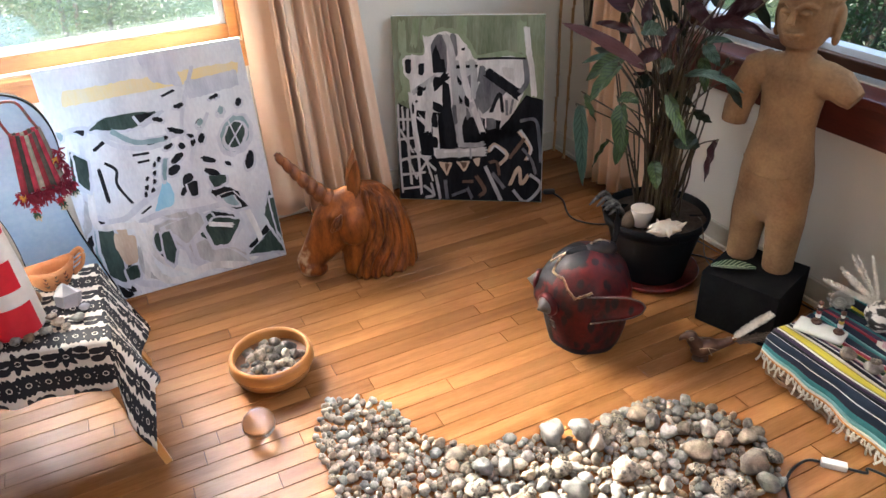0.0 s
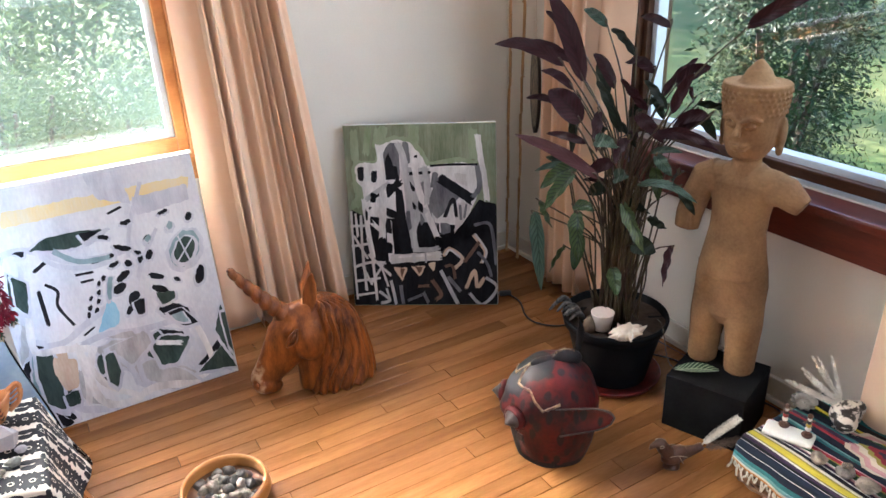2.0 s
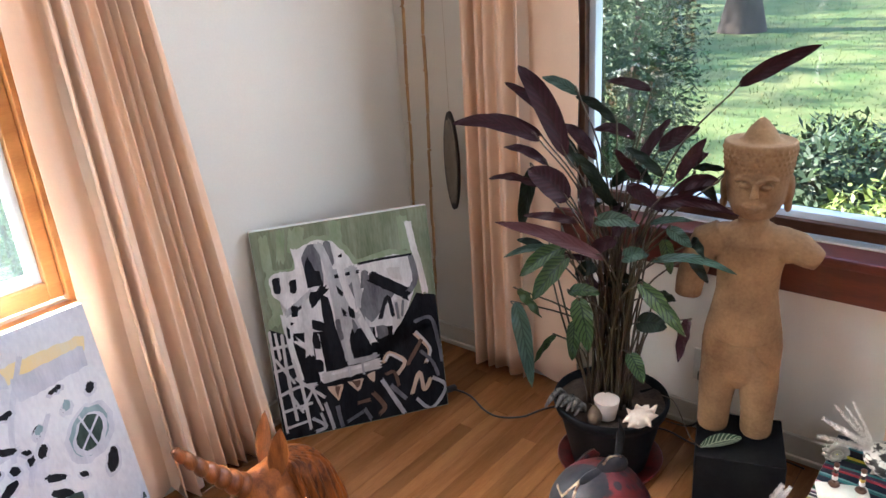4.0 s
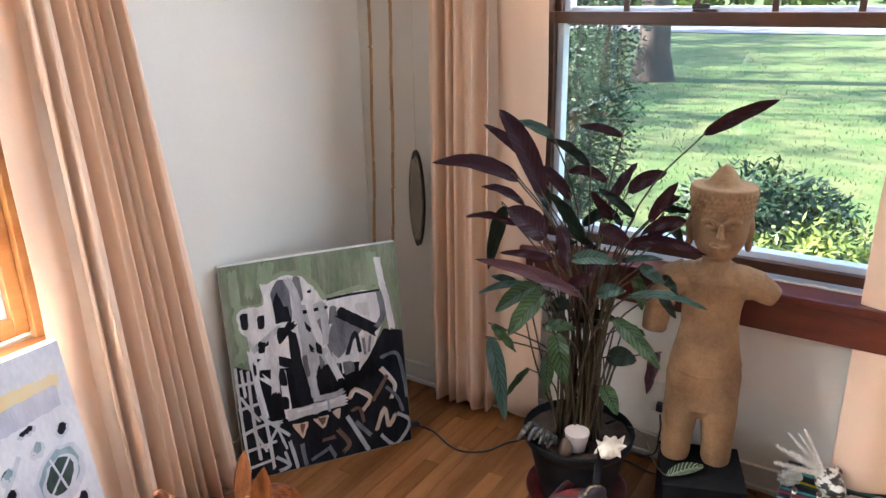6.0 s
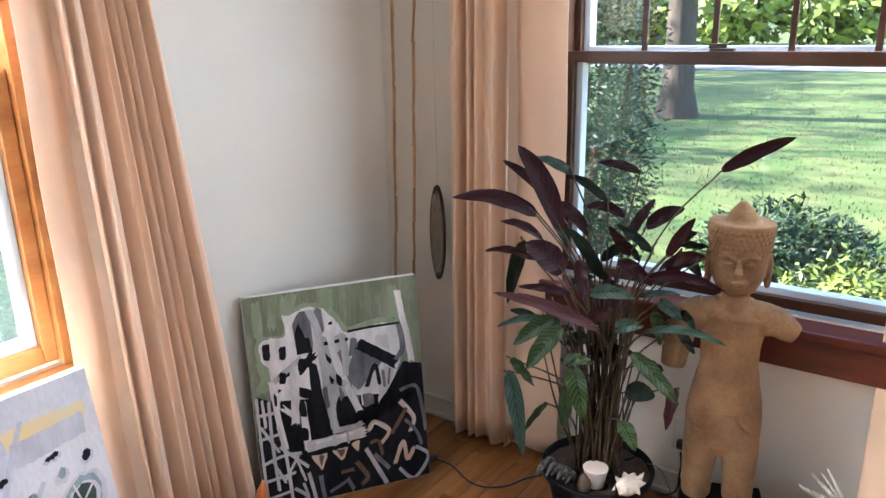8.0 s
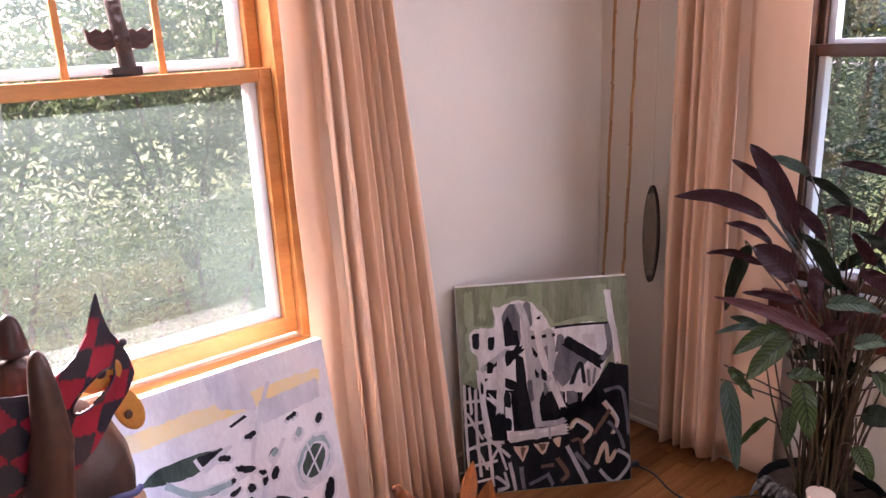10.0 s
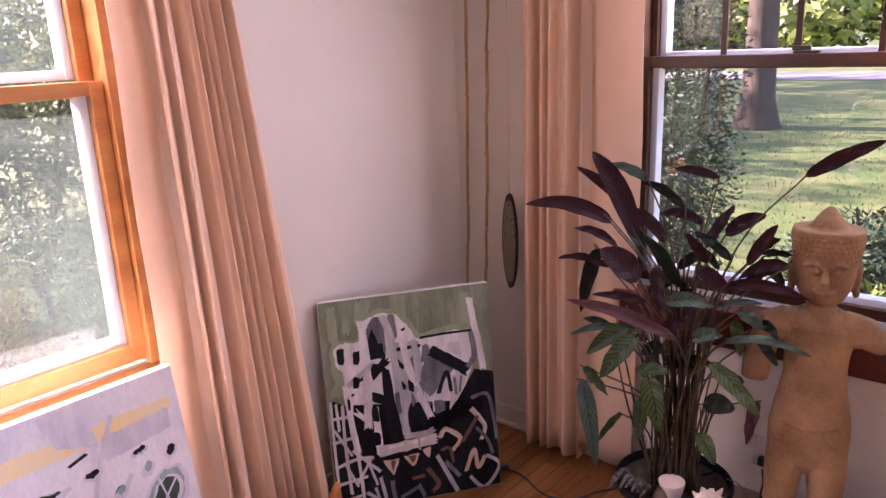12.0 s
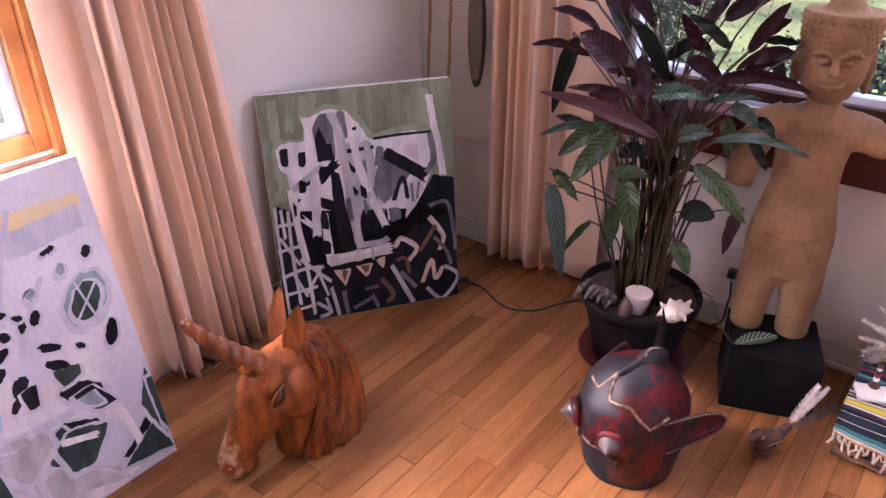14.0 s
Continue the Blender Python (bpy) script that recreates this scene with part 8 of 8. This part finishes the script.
def table_things():
    # pitcher
    t = thing("clay_pitcher", (-0.055, 2.185, CT), "hand-painted terracotta pitcher with a pierced handle", "pitcher", turn=12)
    clay = mat("orange_painted_clay", (0.50, 0.22, 0.085), (0.40, 0.15, 0.05), scale=16, fine=90, rough=0.5, bump=0.15)
    n = 36
    bm = bmesh.new()
    prof = [(0.030, 0), (0.036, 0.003), (0.048, 0.025), (0.053, 0.045), (0.056, 0.060)]

    def rim(a):
        # long spout towards -x, raised back at +x
        c = math.cos(a)
        return (1 + 0.55 * max(0, -c) ** 3 + 0.15 * max(0, c) ** 2, 0.014 * abs(c) ** 2)
    outer, rings = [], []
    for r, z in prof:
        k = z / 0.060
        rings.append([bm.verts.new((r * math.cos(a) * (1 + (rim(a)[0] - 1) * k * k), 0.72 * r * math.sin(a), z + rim(a)[1] * k ** 3)) for a in [2 * math.pi * i / n for i in range(n)]])
    for r, z in reversed(prof[1:]):
        k = z / 0.060
        r2 = r - 0.005
        rings.append([bm.verts.new((r2 * math.cos(a) * (1 + (rim(a)[0] - 1) * k * k), 0.72 * r2 * math.sin(a), z + 0.003 + rim(a)[1] * k ** 3 - 0.003 * k)) for a in [2 * math.pi * i / n for i in range(n)]])
    for p, q in zip(rings, rings[1:]):
        for i in range(n):
            bm.faces.new((p[i], p[(i + 1) % n], q[(i + 1) % n], q[i]))
    bm.faces.new(rings[0][::-1])
    bm.faces.new(rings[-1])
    part("body", bm, clay, t, smooth=True)
    bm = bmesh.new()
    tube(bm, curve_pts([(0.050, 0, 0.018), (0.075, 0, 0.035), (0.086, 0, 0.065), (0.080, 0, 0.085), (0.058, 0, 0.074)], 20), 0.006, 8)
    for k in range(4):
        tube(bm, [(0.054 + 0.003 * k, 0, 0.028 + 0.013 * k), (0.078 + 0.002 * k, 0, 0.040 + 0.013 * k)], 0.003, 6)
    part("handle", bm, clay, t, "pierced lattice handle", smooth=True)
    bm = bmesh.new()
    for x0, s in ((-0.022, 0.8), (0.002, 1.0), (0.026, 0.8)):
        for dz, w in ((0.0, 0.9), (0.012, 0.8), (0.024, 0.5)):
            for sgn in (-1, 1):
                y = -0.72 * (0.043 + 0.2 * dz) * math.sqrt(max(0.1, 1 - (x0 / 0.056) ** 2)) - 0.003
                tube(bm, [(x0, y, 0.018 + dz), (x0 + sgn * 0.010 * w * s, y + 0.001, 0.026 + dz)], [0.0024, 0.0008], 5)
    part("painted_leaf", bm, mat("dark_red_slip", (0.17, 0.022, 0.015), (0.07, 0.045, 0.025), scale=40, rough=0.6, contrast=(0.45, 0.55)), t, "red and olive painted sprigs")
    # quartz crystal
    bm = bmesh.new()
    ring = [bm.verts.new((0.030 * math.cos(k * math.pi / 3 + 0.2), 0.024 * math.sin(k * math.pi / 3 + 0.2), 0.0)) for k in range(6)]
    ring2 = [bm.verts.new((0.034 * math.cos(k * math.pi / 3 + 0.2), 0.027 * math.sin(k * math.pi / 3 + 0.2), 0.030 + 0.006 * (k % 3))) for k in range(6)]
    tip = bm.verts.new((-0.008, 0.004, 0.062))
    for k in range(6):
        bm.faces.new((ring[k], ring[(k + 1) % 6], ring2[(k + 1) % 6], ring2[k]))
        bm.faces.new((ring2[k], ring2[(k + 1) % 6], tip))
    bm.faces.new(ring[::-1])
    quartz = mat("milky_quartz", (0.82, 0.78, 0.80), (0.70, 0.66, 0.68), scale=22, rough=0.12, Transmission_Weight=0.55)
    tagged(mesh_ob("quartz_crystal", bm, quartz), "clear milky quartz crystal on the embroidered cloth", "crystal").matrix_world = pose(-0.028, 2.075, CT, 0, 8, 0)
    bm = bmesh.new()
    ball(bm, (0, 0, 0.010), (0.014, 0.010, 0.010), 8)
    tagged(mesh_ob("quartz_chip", bm, quartz), "small quartz chip on the embroidered cloth", "crystal").matrix_world = pose(0.008, 2.025, CT)
    rng = random.Random(15)
    for x, y, r, k in ((-0.052, 1.985, 0.018, 0), (-0.085, 1.965, 0.016, 3), (-0.122, 1.955, 0.016, 5), (-0.150, 1.960, 0.014, 2), (-0.010, 1.985, 0.017, 8), (-0.070, 2.02, 0.014, 6), (-0.190, 1.955, 0.017, 11), (-0.04, 1.965, 0.013, 1), (-0.225, 1.975, 0.015, 9)):
        ob = new("table_stone", STONES[k])
        ob.matrix_world = pose(x, y, CT, 0, 0, rng.uniform(0, 360)) @ Matrix.Diagonal((r, r, r * 0.8, 1))
        tagged(ob, "small polished stone on the embroidered cloth", "stone", "stones on the table")
    bm = bmesh.new()
    ball(bm, (0, 0, 0.026), (0.034, 0.030, 0.026))
    tagged(mesh_ob("round_stone", bm, mat("brown_agate", (0.24, 0.12, 0.06), (0.13, 0.065, 0.035), scale=30, rough=0.3), True), "round brown polished stone behind the candle", "stone").matrix_world = pose(-0.118, 2.10, CT)


table_things()


# ---- blue painted stand with horned head, mask and bag ----
def blue_stand():
    blue = mat("sky_blue_paint", (0.24, 0.40, 0.66), (0.36, 0.52, 0.74), scale=4, fine=60, rough=0.5, bump=0.15)
    t = thing("blue_cutout_figure", (-0.075, 2.50, 0.0), "sky-blue painted wooden cut-out figure standing by the painting", "sculpture", turn=3)
    out = [(-0.10, 0.0), (0.13, 0.0), (0.145, 0.10), (0.12, 0.24), (0.085, 0.40), (0.075, 0.52), (0.105, 0.62), (0.105, 0.72), (0.07, 0.80), (0.0, 0.835), (-0.08, 0.80), (-0.13, 0.70), (-0.13, 0.58), (-0.09, 0.46), (-0.08, 0.30)]
    loop = curve_pts([(x, 0, z) for x, z in out] + [(out[0][0], 0, out[0][1])], 70)[:-1]
    for nm, k, y0, y1, m in (("board", 1.0, 0.0, 0.022, blue), ("outline", 1.035, 0.003, 0.019, M_BLACKBOX)):
        bm = bmesh.new()
        c = Vector((0, 0, 0.40))
        lo = [bm.verts.new((c.x + (p.x - c.x) * k, y0, max(0.0, c.z + (p.z - c.z) * (1 + (k - 1) * 0.35)))) for p in loop]
        hi = [bm.verts.new((v.co.x, y1, v.co.z)) for v in lo]
        bm.faces.new(lo)
        bm.faces.new(hi[::-1])
        for i in range(len(lo)):
            bm.faces.new((lo[i], hi[i], hi[(i + 1) % len(lo)], lo[(i + 1) % len(lo)]))
        bmesh.ops.recalc_face_normals(bm, faces=bm.faces)
        part(nm, bm, m, t, "dark outline" if nm == "outline" else "")
    part("foot", boxed(-0.14, 0.14, -0.06, 0.08, 0, 0.02, bevel=0.003), blue, t)


blue_stand()


def horned_figure():
    hx, hy = -0.150, 2.035
    dark = mat("dark_carved_wood", (0.075, 0.035, 0.020), (0.035, 0.017, 0.012), scale=9, fine=70, rough=0.42, bump=0.35)
    t = thing("horned_figure", (hx, hy, CT), "painted wooden figure with red and white body and horned head", "sculpture", turn=20)
    wax = mat("white_body_paint", (0.80, 0.76, 0.70), (0.72, 0.67, 0.60), scale=10, rough=0.45, bump=0.1)
    redw = mat("red_body_paint", (0.62, 0.012, 0.03), (0.50, 0.010, 0.022), scale=10, rough=0.4)
    part("body", lathe([(0.066, 0), (0.069, 0.004), (0.062, 0.14), (0.050, 0.26), (0.046, 0.40), (0.040, 0.50), (0.052, 0.575), (0.03, 0.585)], 40), wax, t, smooth=True)
    for z0, z1, a0, a1 in ((0.005, 0.085, -2.9, -0.95), (0.125, 0.20, -3.2, -1.05), (0.26, 0.36, -2.6, -0.6)):
        bm = bmesh.new()
        rows = []
        for j in range(6):
            z = z0 + (z1 - z0) * j / 5
            r = 0.0725 - 0.066 * z if z < 0.26 else 0.0535 - 0.02 * (z - 0.26)
            rows.append([bm.verts.new((r * math.cos(a), r * math.sin(a), z)) for a in [a0 + (a1 - a0) * (i / 14) for i in range(15)]])
        for p, q in zip(rows, rows[1:]):
            for i in range(14):
                bm.faces.new((p[i], p[i + 1], q[i + 1], q[i]))
        part("red_patch", bm, redw, t, "red painted patch", smooth=True)
    z0 = 0.565
    bm = bmesh.new()
    ball(bm, (0, 0, z0 + 0.12), (0.092, 0.081, 0.122))
    ball(bm, (0, -0.015, z0 + 0.075), (0.081, 0.074, 0.081))
    fused("head", bm, dark, 0.005, t, 2)
    bm = bmesh.new()
    n = 20
    rows = []
    for j in range(8):
        z = z0 + 0.022 + 0.107 * j / 7
        half = 0.95 * math.sin(math.pi * (0.16 + 0.62 * j / 7))
        rows.append([bm.verts.new((0.094 * math.sin(a), -0.091 * math.cos(a) - 0.002, z + 0.009 * math.cos(a * 5) * (j / 7))) for a in [half * (2 * i / n - 1) for i in range(n + 1)]])
    for p, q in zip(rows, rows[1:]):
        for i in range(n):
            bm.faces.new((p[i], p[i + 1], q[i + 1], q[i]))
    part("face", bm, mat("beige_face_paint", (0.42, 0.26, 0.17), (0.34, 0.20, 0.13), scale=12, rough=0.5), t, "beige painted face", smooth=True).modifiers.new("thickness", "SOLIDIFY").thickness = 0.005
    bm = bmesh.new()
    tube(bm, [(0.094 * math.sin(a), -0.093 * math.cos(a) - 0.003, z0 + 0.131 + 0.009 * math.cos(a * 5)) for a in [0.64 * (2 * i / 30 - 1) for i in range(31)]], 0.004, 6)
    part("hairline", bm, mat("blue_line_paint", (0.05, 0.06, 0.20), (0.03, 0.04, 0.14), rough=0.5), t, "blue painted hairline", smooth=True)
    # one horn before the mask, one behind it
    for base, bend, tip in (((-0.052, -0.085, 0.17), (-0.046, -0.104, 0.25), (-0.048, -0.110, 0.340)), ((-0.026, -0.015, 0.21), (-0.018, -0.012, 0.29), (-0.016, -0.012, 0.350))):
        bm = bmesh.new()
        pts = curve_pts([Vector(p) + Vector((0, 0, z0)) for p in (base, bend, tip)], 18)
        tube(bm, pts, [0.022 * (1 - i / 18) ** 0.55 + 0.003 + (0.002 if i == 8 else 0) for i in range(19)], 16)
        part("horn", bm, dark, t, "dark pointed horn", smooth=True)
    # harlequin mask set on the brow
    t = thing("harlequin_mask", (-0.166, 1.945, 1.188), "red and black harlequin mask with pointed tips and gold eyes", "mask", turn=8)
    redm = mat("red_lacquer", (0.30, 0.008, 0.028), (0.22, 0.006, 0.02), scale=20, rough=0.4)
    blk = mat("black_lacquer", (0.012, 0.012, 0.02), (0.02, 0.02, 0.03), scale=20, rough=0.4)
    gold = mat("gold_eye_paint", (0.50, 0.25, 0.045), (0.40, 0.18, 0.03), scale=20, rough=0.4)

    upper = ((0.0, 0.066), (0.025, 0.072), (0.052, 0.086), (0.070, 0.104), (0.082, 0.128), (0.0905, 0.142), (0.093, 0.112), (0.100, 0.092), (0.112, 0.072), (0.121, 0.052), (0.125, 0.030))
    lower = ((0.0, -0.004), (0.010, -0.018), (0.030, -0.034), (0.055, -0.022), (0.085, 0.002), (0.110, 0.014), (0.125, 0.028))

    def edge(x, stops):
        for (x0, z0), (x1, z1) in zip(stops, stops[1:]):
            if x <= x1 + 1e-9:
                return z0 + (z1 - z0) * (x - x0) / (x1 - x0)
        return stops[-1][1]

    def at(x, f):
        a = abs(x)
        return Vector((x, 3.0 * x * x, edge(a, lower) + (edge(a, upper) - edge(a, lower)) * f))
    nx, nz = 100, 40
    bms = {redm: bmesh.new(), blk: bmesh.new()}
    for i in range(nx):
        for j in range(nz):
            quad = [at(-0.125 + 0.25 * (i + di) / nx, (j + dj) / nz) for di, dj in ((0, 0), (1, 0), (1, 1), (0, 1))]
            c = sum(quad, Vector()) / 4
            u, v = abs(c.x) - 0.066, c.z - 0.040
            p, q = u * 0.93 + v * 0.36, v * 0.93 - u * 0.36
            if (p / 0.031) ** 2 + (q / 0.0125) ** 2 < 1:
                continue
            cell = math.floor((p + 1.2 * q) / 0.048 + 0.5) + math.floor((p - 1.2 * q) / 0.048 + 0.5)
            b = bms[redm if cell % 2 else blk]
            b.faces.new([b.verts.new(w) for w in quad])
    for m, b in bms.items():
        bmesh.ops.remove_doubles(b, verts=b.verts, dist=0.0003)
        part("lozenge", b, m, t, "red lozenges" if m is redm else "black lozenges").modifiers.new("thickness", "SOLIDIFY").thickness = 0.0025
    for s in (-1, 1):
        bm = bmesh.new()
        ring = [Vector((s * (0.066 + 0.031 * math.cos(a) * 0.93 - 0.0125 * math.sin(a) * 0.36), 0, 0.040 + 0.031 * math.cos(a) * 0.36 + 0.0125 * math.sin(a) * 0.93)) for a in [2 * math.pi * k / 24 for k in range(25)]]
        for v in ring:
            v.y = 3.0 * v.x * v.x - 0.0015
        tube(bm, ring, 0.0012, 6)
        part("eye_rim", bm, blk, t, "dark eye rim", smooth=True)
        # white and gold eye leaf set behind the hole
        bm = bmesh.new()
        ball(bm, (s * 0.080, 3.0 * 0.080 ** 2 + 0.012, 0.048), (0.026, 0.004, 0.020), 16)
        eye = part("eye_leaf", bm, gold, t, "gold painted eye", smooth=True)
        bm = bmesh.new()
        ball(bm, (s * 0.081, 3.0 * 0.080 ** 2 + 0.008, 0.050), (0.006, 0.002, 0.006), 12)
        part("pupil", bm, blk, eye, "dark pupil", smooth=True)
        bm = bmesh.new()
        ball(bm, (s * 0.108, 3.0 * 0.108 ** 2 + 0.004, -0.008), (0.016, 0.003, 0.030), 16, pose(0, 0, 0, 0, -20 * s, 0))
        ear = part("ear_flap", bm, gold, t, "ochre painted ear", smooth=True)
        bm = bmesh.new()
        ball(bm, (s * 0.105, 3.0 * 0.108 ** 2 - 0.001, -0.012), (0.005, 0.002, 0.006), 10)
        part("ear_spot", bm, dark, ear, "dark spot", smooth=True)
        bm = bmesh.new()
        ball(bm, (s * 0.113, 3.0 * 0.113 ** 2, 0.073), (0.006, 0.005, 0.005), 8)
        part("bead", bm, blk, t, "small black bead", smooth=True)


horned_figure()


def woven_bag():
    t = thing("woven_bag", (-0.012, 2.30, 0.63), "small striped red woven bag with wool tassels hanging up", "bag", turn=18)
    stripes = [(0.20, 0.012, 0.03), (0.03, 0.028, 0.028), (0.30, 0.02, 0.05), (0.22, 0.22, 0.19), (0.17, 0.012, 0.025), (0.06, 0.055, 0.05), (0.27, 0.02, 0.05), (0.16, 0.16, 0.14)]
    n = len(stripes)
    for k, c in enumerate(stripes):
        bm = bmesh.new()
        m = mat("wool_stripe", c, [v * 0.6 for v in c], scale=40, fine=300, rough=0.95, bump=0.5)
        for side in (-1, 1):
            rows = []
            for j in range(9):
                z = 0.0 + 0.215 * j / 8
                w = 0.078 - 0.028 * j / 8
                rows.append([bm.verts.new((w * (2 * (k + i / 2) / n - 1), side * 0.022 * math.sqrt(max(0.02, 1 - (2 * (k + i / 2) / n - 1) ** 2)) * (0.5 + 0.6 * j / 8), z + 0.004 * math.sin(k + j))) for i in range(3)])
            for p, q in zip(rows, rows[1:]):
                for i in range(2):
                    bm.faces.new((p[i], p[i + 1], q[i + 1], q[i]))
        part("stripe", bm, m, t, smooth=True).modifiers.new("thickness", "SOLIDIFY").thickness = 0.003
    bm = bmesh.new()
    tube(bm, curve_pts([(-0.045, 0, 0.21), (-0.06, 0.02, 0.27), (-0.03, 0.10, 0.30), (0.01, 0.03, 0.31), (0.03, 0, 0.25), (0.045, 0, 0.21)], 24), 0.005, 6)
    part("strap", bm, mat("wool_strap", (0.20, 0.02, 0.03), (0.10, 0.07, 0.06), scale=120, rough=0.95, contrast=(0.45, 0.55)), t, "braided shoulder strap")
    rng = random.Random(2)
    wools = [mat("tassel_" + nm, c, [v * 0.6 for v in c], scale=60, rough=1.0, bump=0.6) for nm, c in (("wine", (0.20, 0.006, 0.03)), ("red", (0.40, 0.01, 0.03)), ("green", (0.03, 0.09, 0.05)), ("cream", (0.55, 0.48, 0.36)), ("yellow", (0.50, 0.28, 0.03)))]

    def tuft(x, y, z, r, m, count):
        bm = bmesh.new()
        for _ in range(count):
            a, b = rng.uniform(0, 6.283), rng.uniform(-1.2, 0.9)
            d = Vector((math.cos(a) * math.cos(b), math.sin(a) * math.cos(b), math.sin(b) - 0.25)) * r * rng.uniform(0.6, 1.15)
            tube(bm, [(x, y, z), (x + d.x * 0.6, y + d.y * 0.6, z + d.z * 0.5), (x + d.x, y + d.y, z + d.z - 0.15 * r)], 0.0022, 4)
        part("tassel", bm, m, t)
    for k in range(12):
        f = k / 11
        tuft(-0.078 + 0.156 * f, -0.004, -0.004 + 0.010 * math.sin(k * 2), 0.034, wools[0], 34)
    for k in range(4):
        tuft(0.078, -0.005, 0.03 + 0.03 * k, 0.033, wools[0], 26)
    for x, z in ((-0.055, -0.055), (0.035, -0.050), (0.088, -0.015)):
        tuft(x, -0.01, z, 0.020, wools[1], 26)
        tuft(x, -0.01, z - 0.018, 0.016, wools[2], 22)
        tuft(x + 0.002, -0.01, z - 0.034, 0.013, wools[3], 20)
    tuft(-0.08, -0.01, 0.0, 0.016, wools[4], 22)
    tuft(0.06, -0.01, 0.10, 0.016, wools[4], 22)
    t.scale = (0.74, 0.74, 0.74)


woven_bag()


def totem():
    wood = mat("black_brown_totem_wood", (0.035, 0.022, 0.016), (0.06, 0.03, 0.02), scale=30, fine=120, rough=0.5, bump=0.4)
    t = thing("totem", (0.325, 3.067, 1.518), "small dark carved totem with spread wings on the window rail", "figurine")
    part("base", boxed(-0.036, 0.036, -0.018, 0.018, 0.0, 0.022, bevel=0.002), wood, t)
    bm = bmesh.new()
    tube(bm, [(0.006, 0, 0.0215), (0.004, 0, 0.06), (0, 0, 0.10), (-0.004, 0, 0.14), (-0.006, 0, 0.175)], [0.021, 0.019, 0.021, 0.018, 0.019], 14)
    ball(bm, (-0.004, -0.014, 0.155), (0.012, 0.012, 0.010))
    tube(bm, [(-0.004, -0.016, 0.135), (-0.004, -0.034, 0.124)], [0.008, 0.003], 8)
    for s in (-1, 1):
        tube(bm, [(-0.005 + s * 0.013, 0, 0.172), (-0.005 + s * 0.016, 0, 0.188)], [0.007, 0.002], 8)
        ball(bm, (s * 0.012, -0.015, 0.085), 0.008, 10)
    fused("body", bm, wood, 0.0025, t, 0)
    for s in (-1, 1):
        bm = bmesh.new()
        pts = [(0.012, 0.072), (0.03, 0.062), (0.055, 0.062), (0.075, 0.078), (0.080, 0.112), (0.068, 0.104), (0.055, 0.112), (0.040, 0.104), (0.028, 0.110), (0.012, 0.104)]
        lo = [bm.verts.new((s * x, -0.005, z)) for x, z in pts]
        hi = [bm.verts.new((s * x, 0.005, z)) for x, z in pts]
        bm.faces.new(lo)
        bm.faces.new(hi[::-1])
        for i in range(len(pts)):
            bm.faces.new((lo[i], hi[i], hi[(i + 1) % len(pts)], lo[(i + 1) % len(pts)]))
        bmesh.ops.recalc_face_normals(bm, faces=bm.faces)
        w = part("wing", bm, mat("red_brown_wing", (0.10, 0.04, 0.025), (0.06, 0.025, 0.016), scale=30, rough=0.5), t, "reddish carved wing")
        bm = bmesh.new()
        tube(bm, curve_pts([(s * 0.022, -0.0065, 0.086), (s * 0.042, -0.0065, 0.096), (s * 0.062, -0.0065, 0.086), (s * 0.042, -0.0065, 0.076), (s * 0.022, -0.0065, 0.086)], 20), 0.0018, 5)
        part("wing_mark", bm, wood, w)


totem()


# ---- floor planks ----
def planks():
    rng = random.Random(11)
    w = 0.0572
    lengths = (0.45, 0.7, 0.95, 1.3)
    meshes = []
    for ln in lengths:
        bm = boxed(0, ln - 0.0014, 0, w - 0.0014, -0.005, 0.0)
        top = [e for e in bm.edges if all(abs(v.co.z) < 1e-6 for v in e.verts)]
        bmesh.ops.bevel(bm, geom=top, offset=0.0008, segments=1, affect="EDGES")
        me = bpy.data.meshes.new("plank")
        bm.to_mesh(me)
        bm.free()
        me.materials.append(M_FLOOR)
        meshes.append(me)
    rest = bmesh.new()
    near = 0
    for j in range(int((WY - Y0) / w)):
        y = WY - (j + 1) * w
        x = X0 - rng.random() * 0.9
        while x < WX:
            k = rng.randrange(4)
            a, b = max(x, X0), min(x + lengths[k], WX)
            if b - a > 0.004:
                if b > -0.5 and y > 0.75 and near < 300:
                    if b - a > lengths[k] - 1e-6:
                        ob = new("plank", meshes[k])
                    else:
                        ob = mesh_ob("plank", boxed(0, b - a - 0.0014, 0, w - 0.0014, -0.005, 0.0), M_FLOOR)
                    ob.location, ob.parent = (a, y, 0), floor
                    near += 1
                else:
                    box(rest, a, b - 0.0014, y, y + w - 0.0014, -0.005, 0.0)
            x += lengths[k]
    ob = mesh_ob("planks", rest, M_FLOOR)
    ob.parent = floor
    tagged(ob, kind="stuff")


planks()
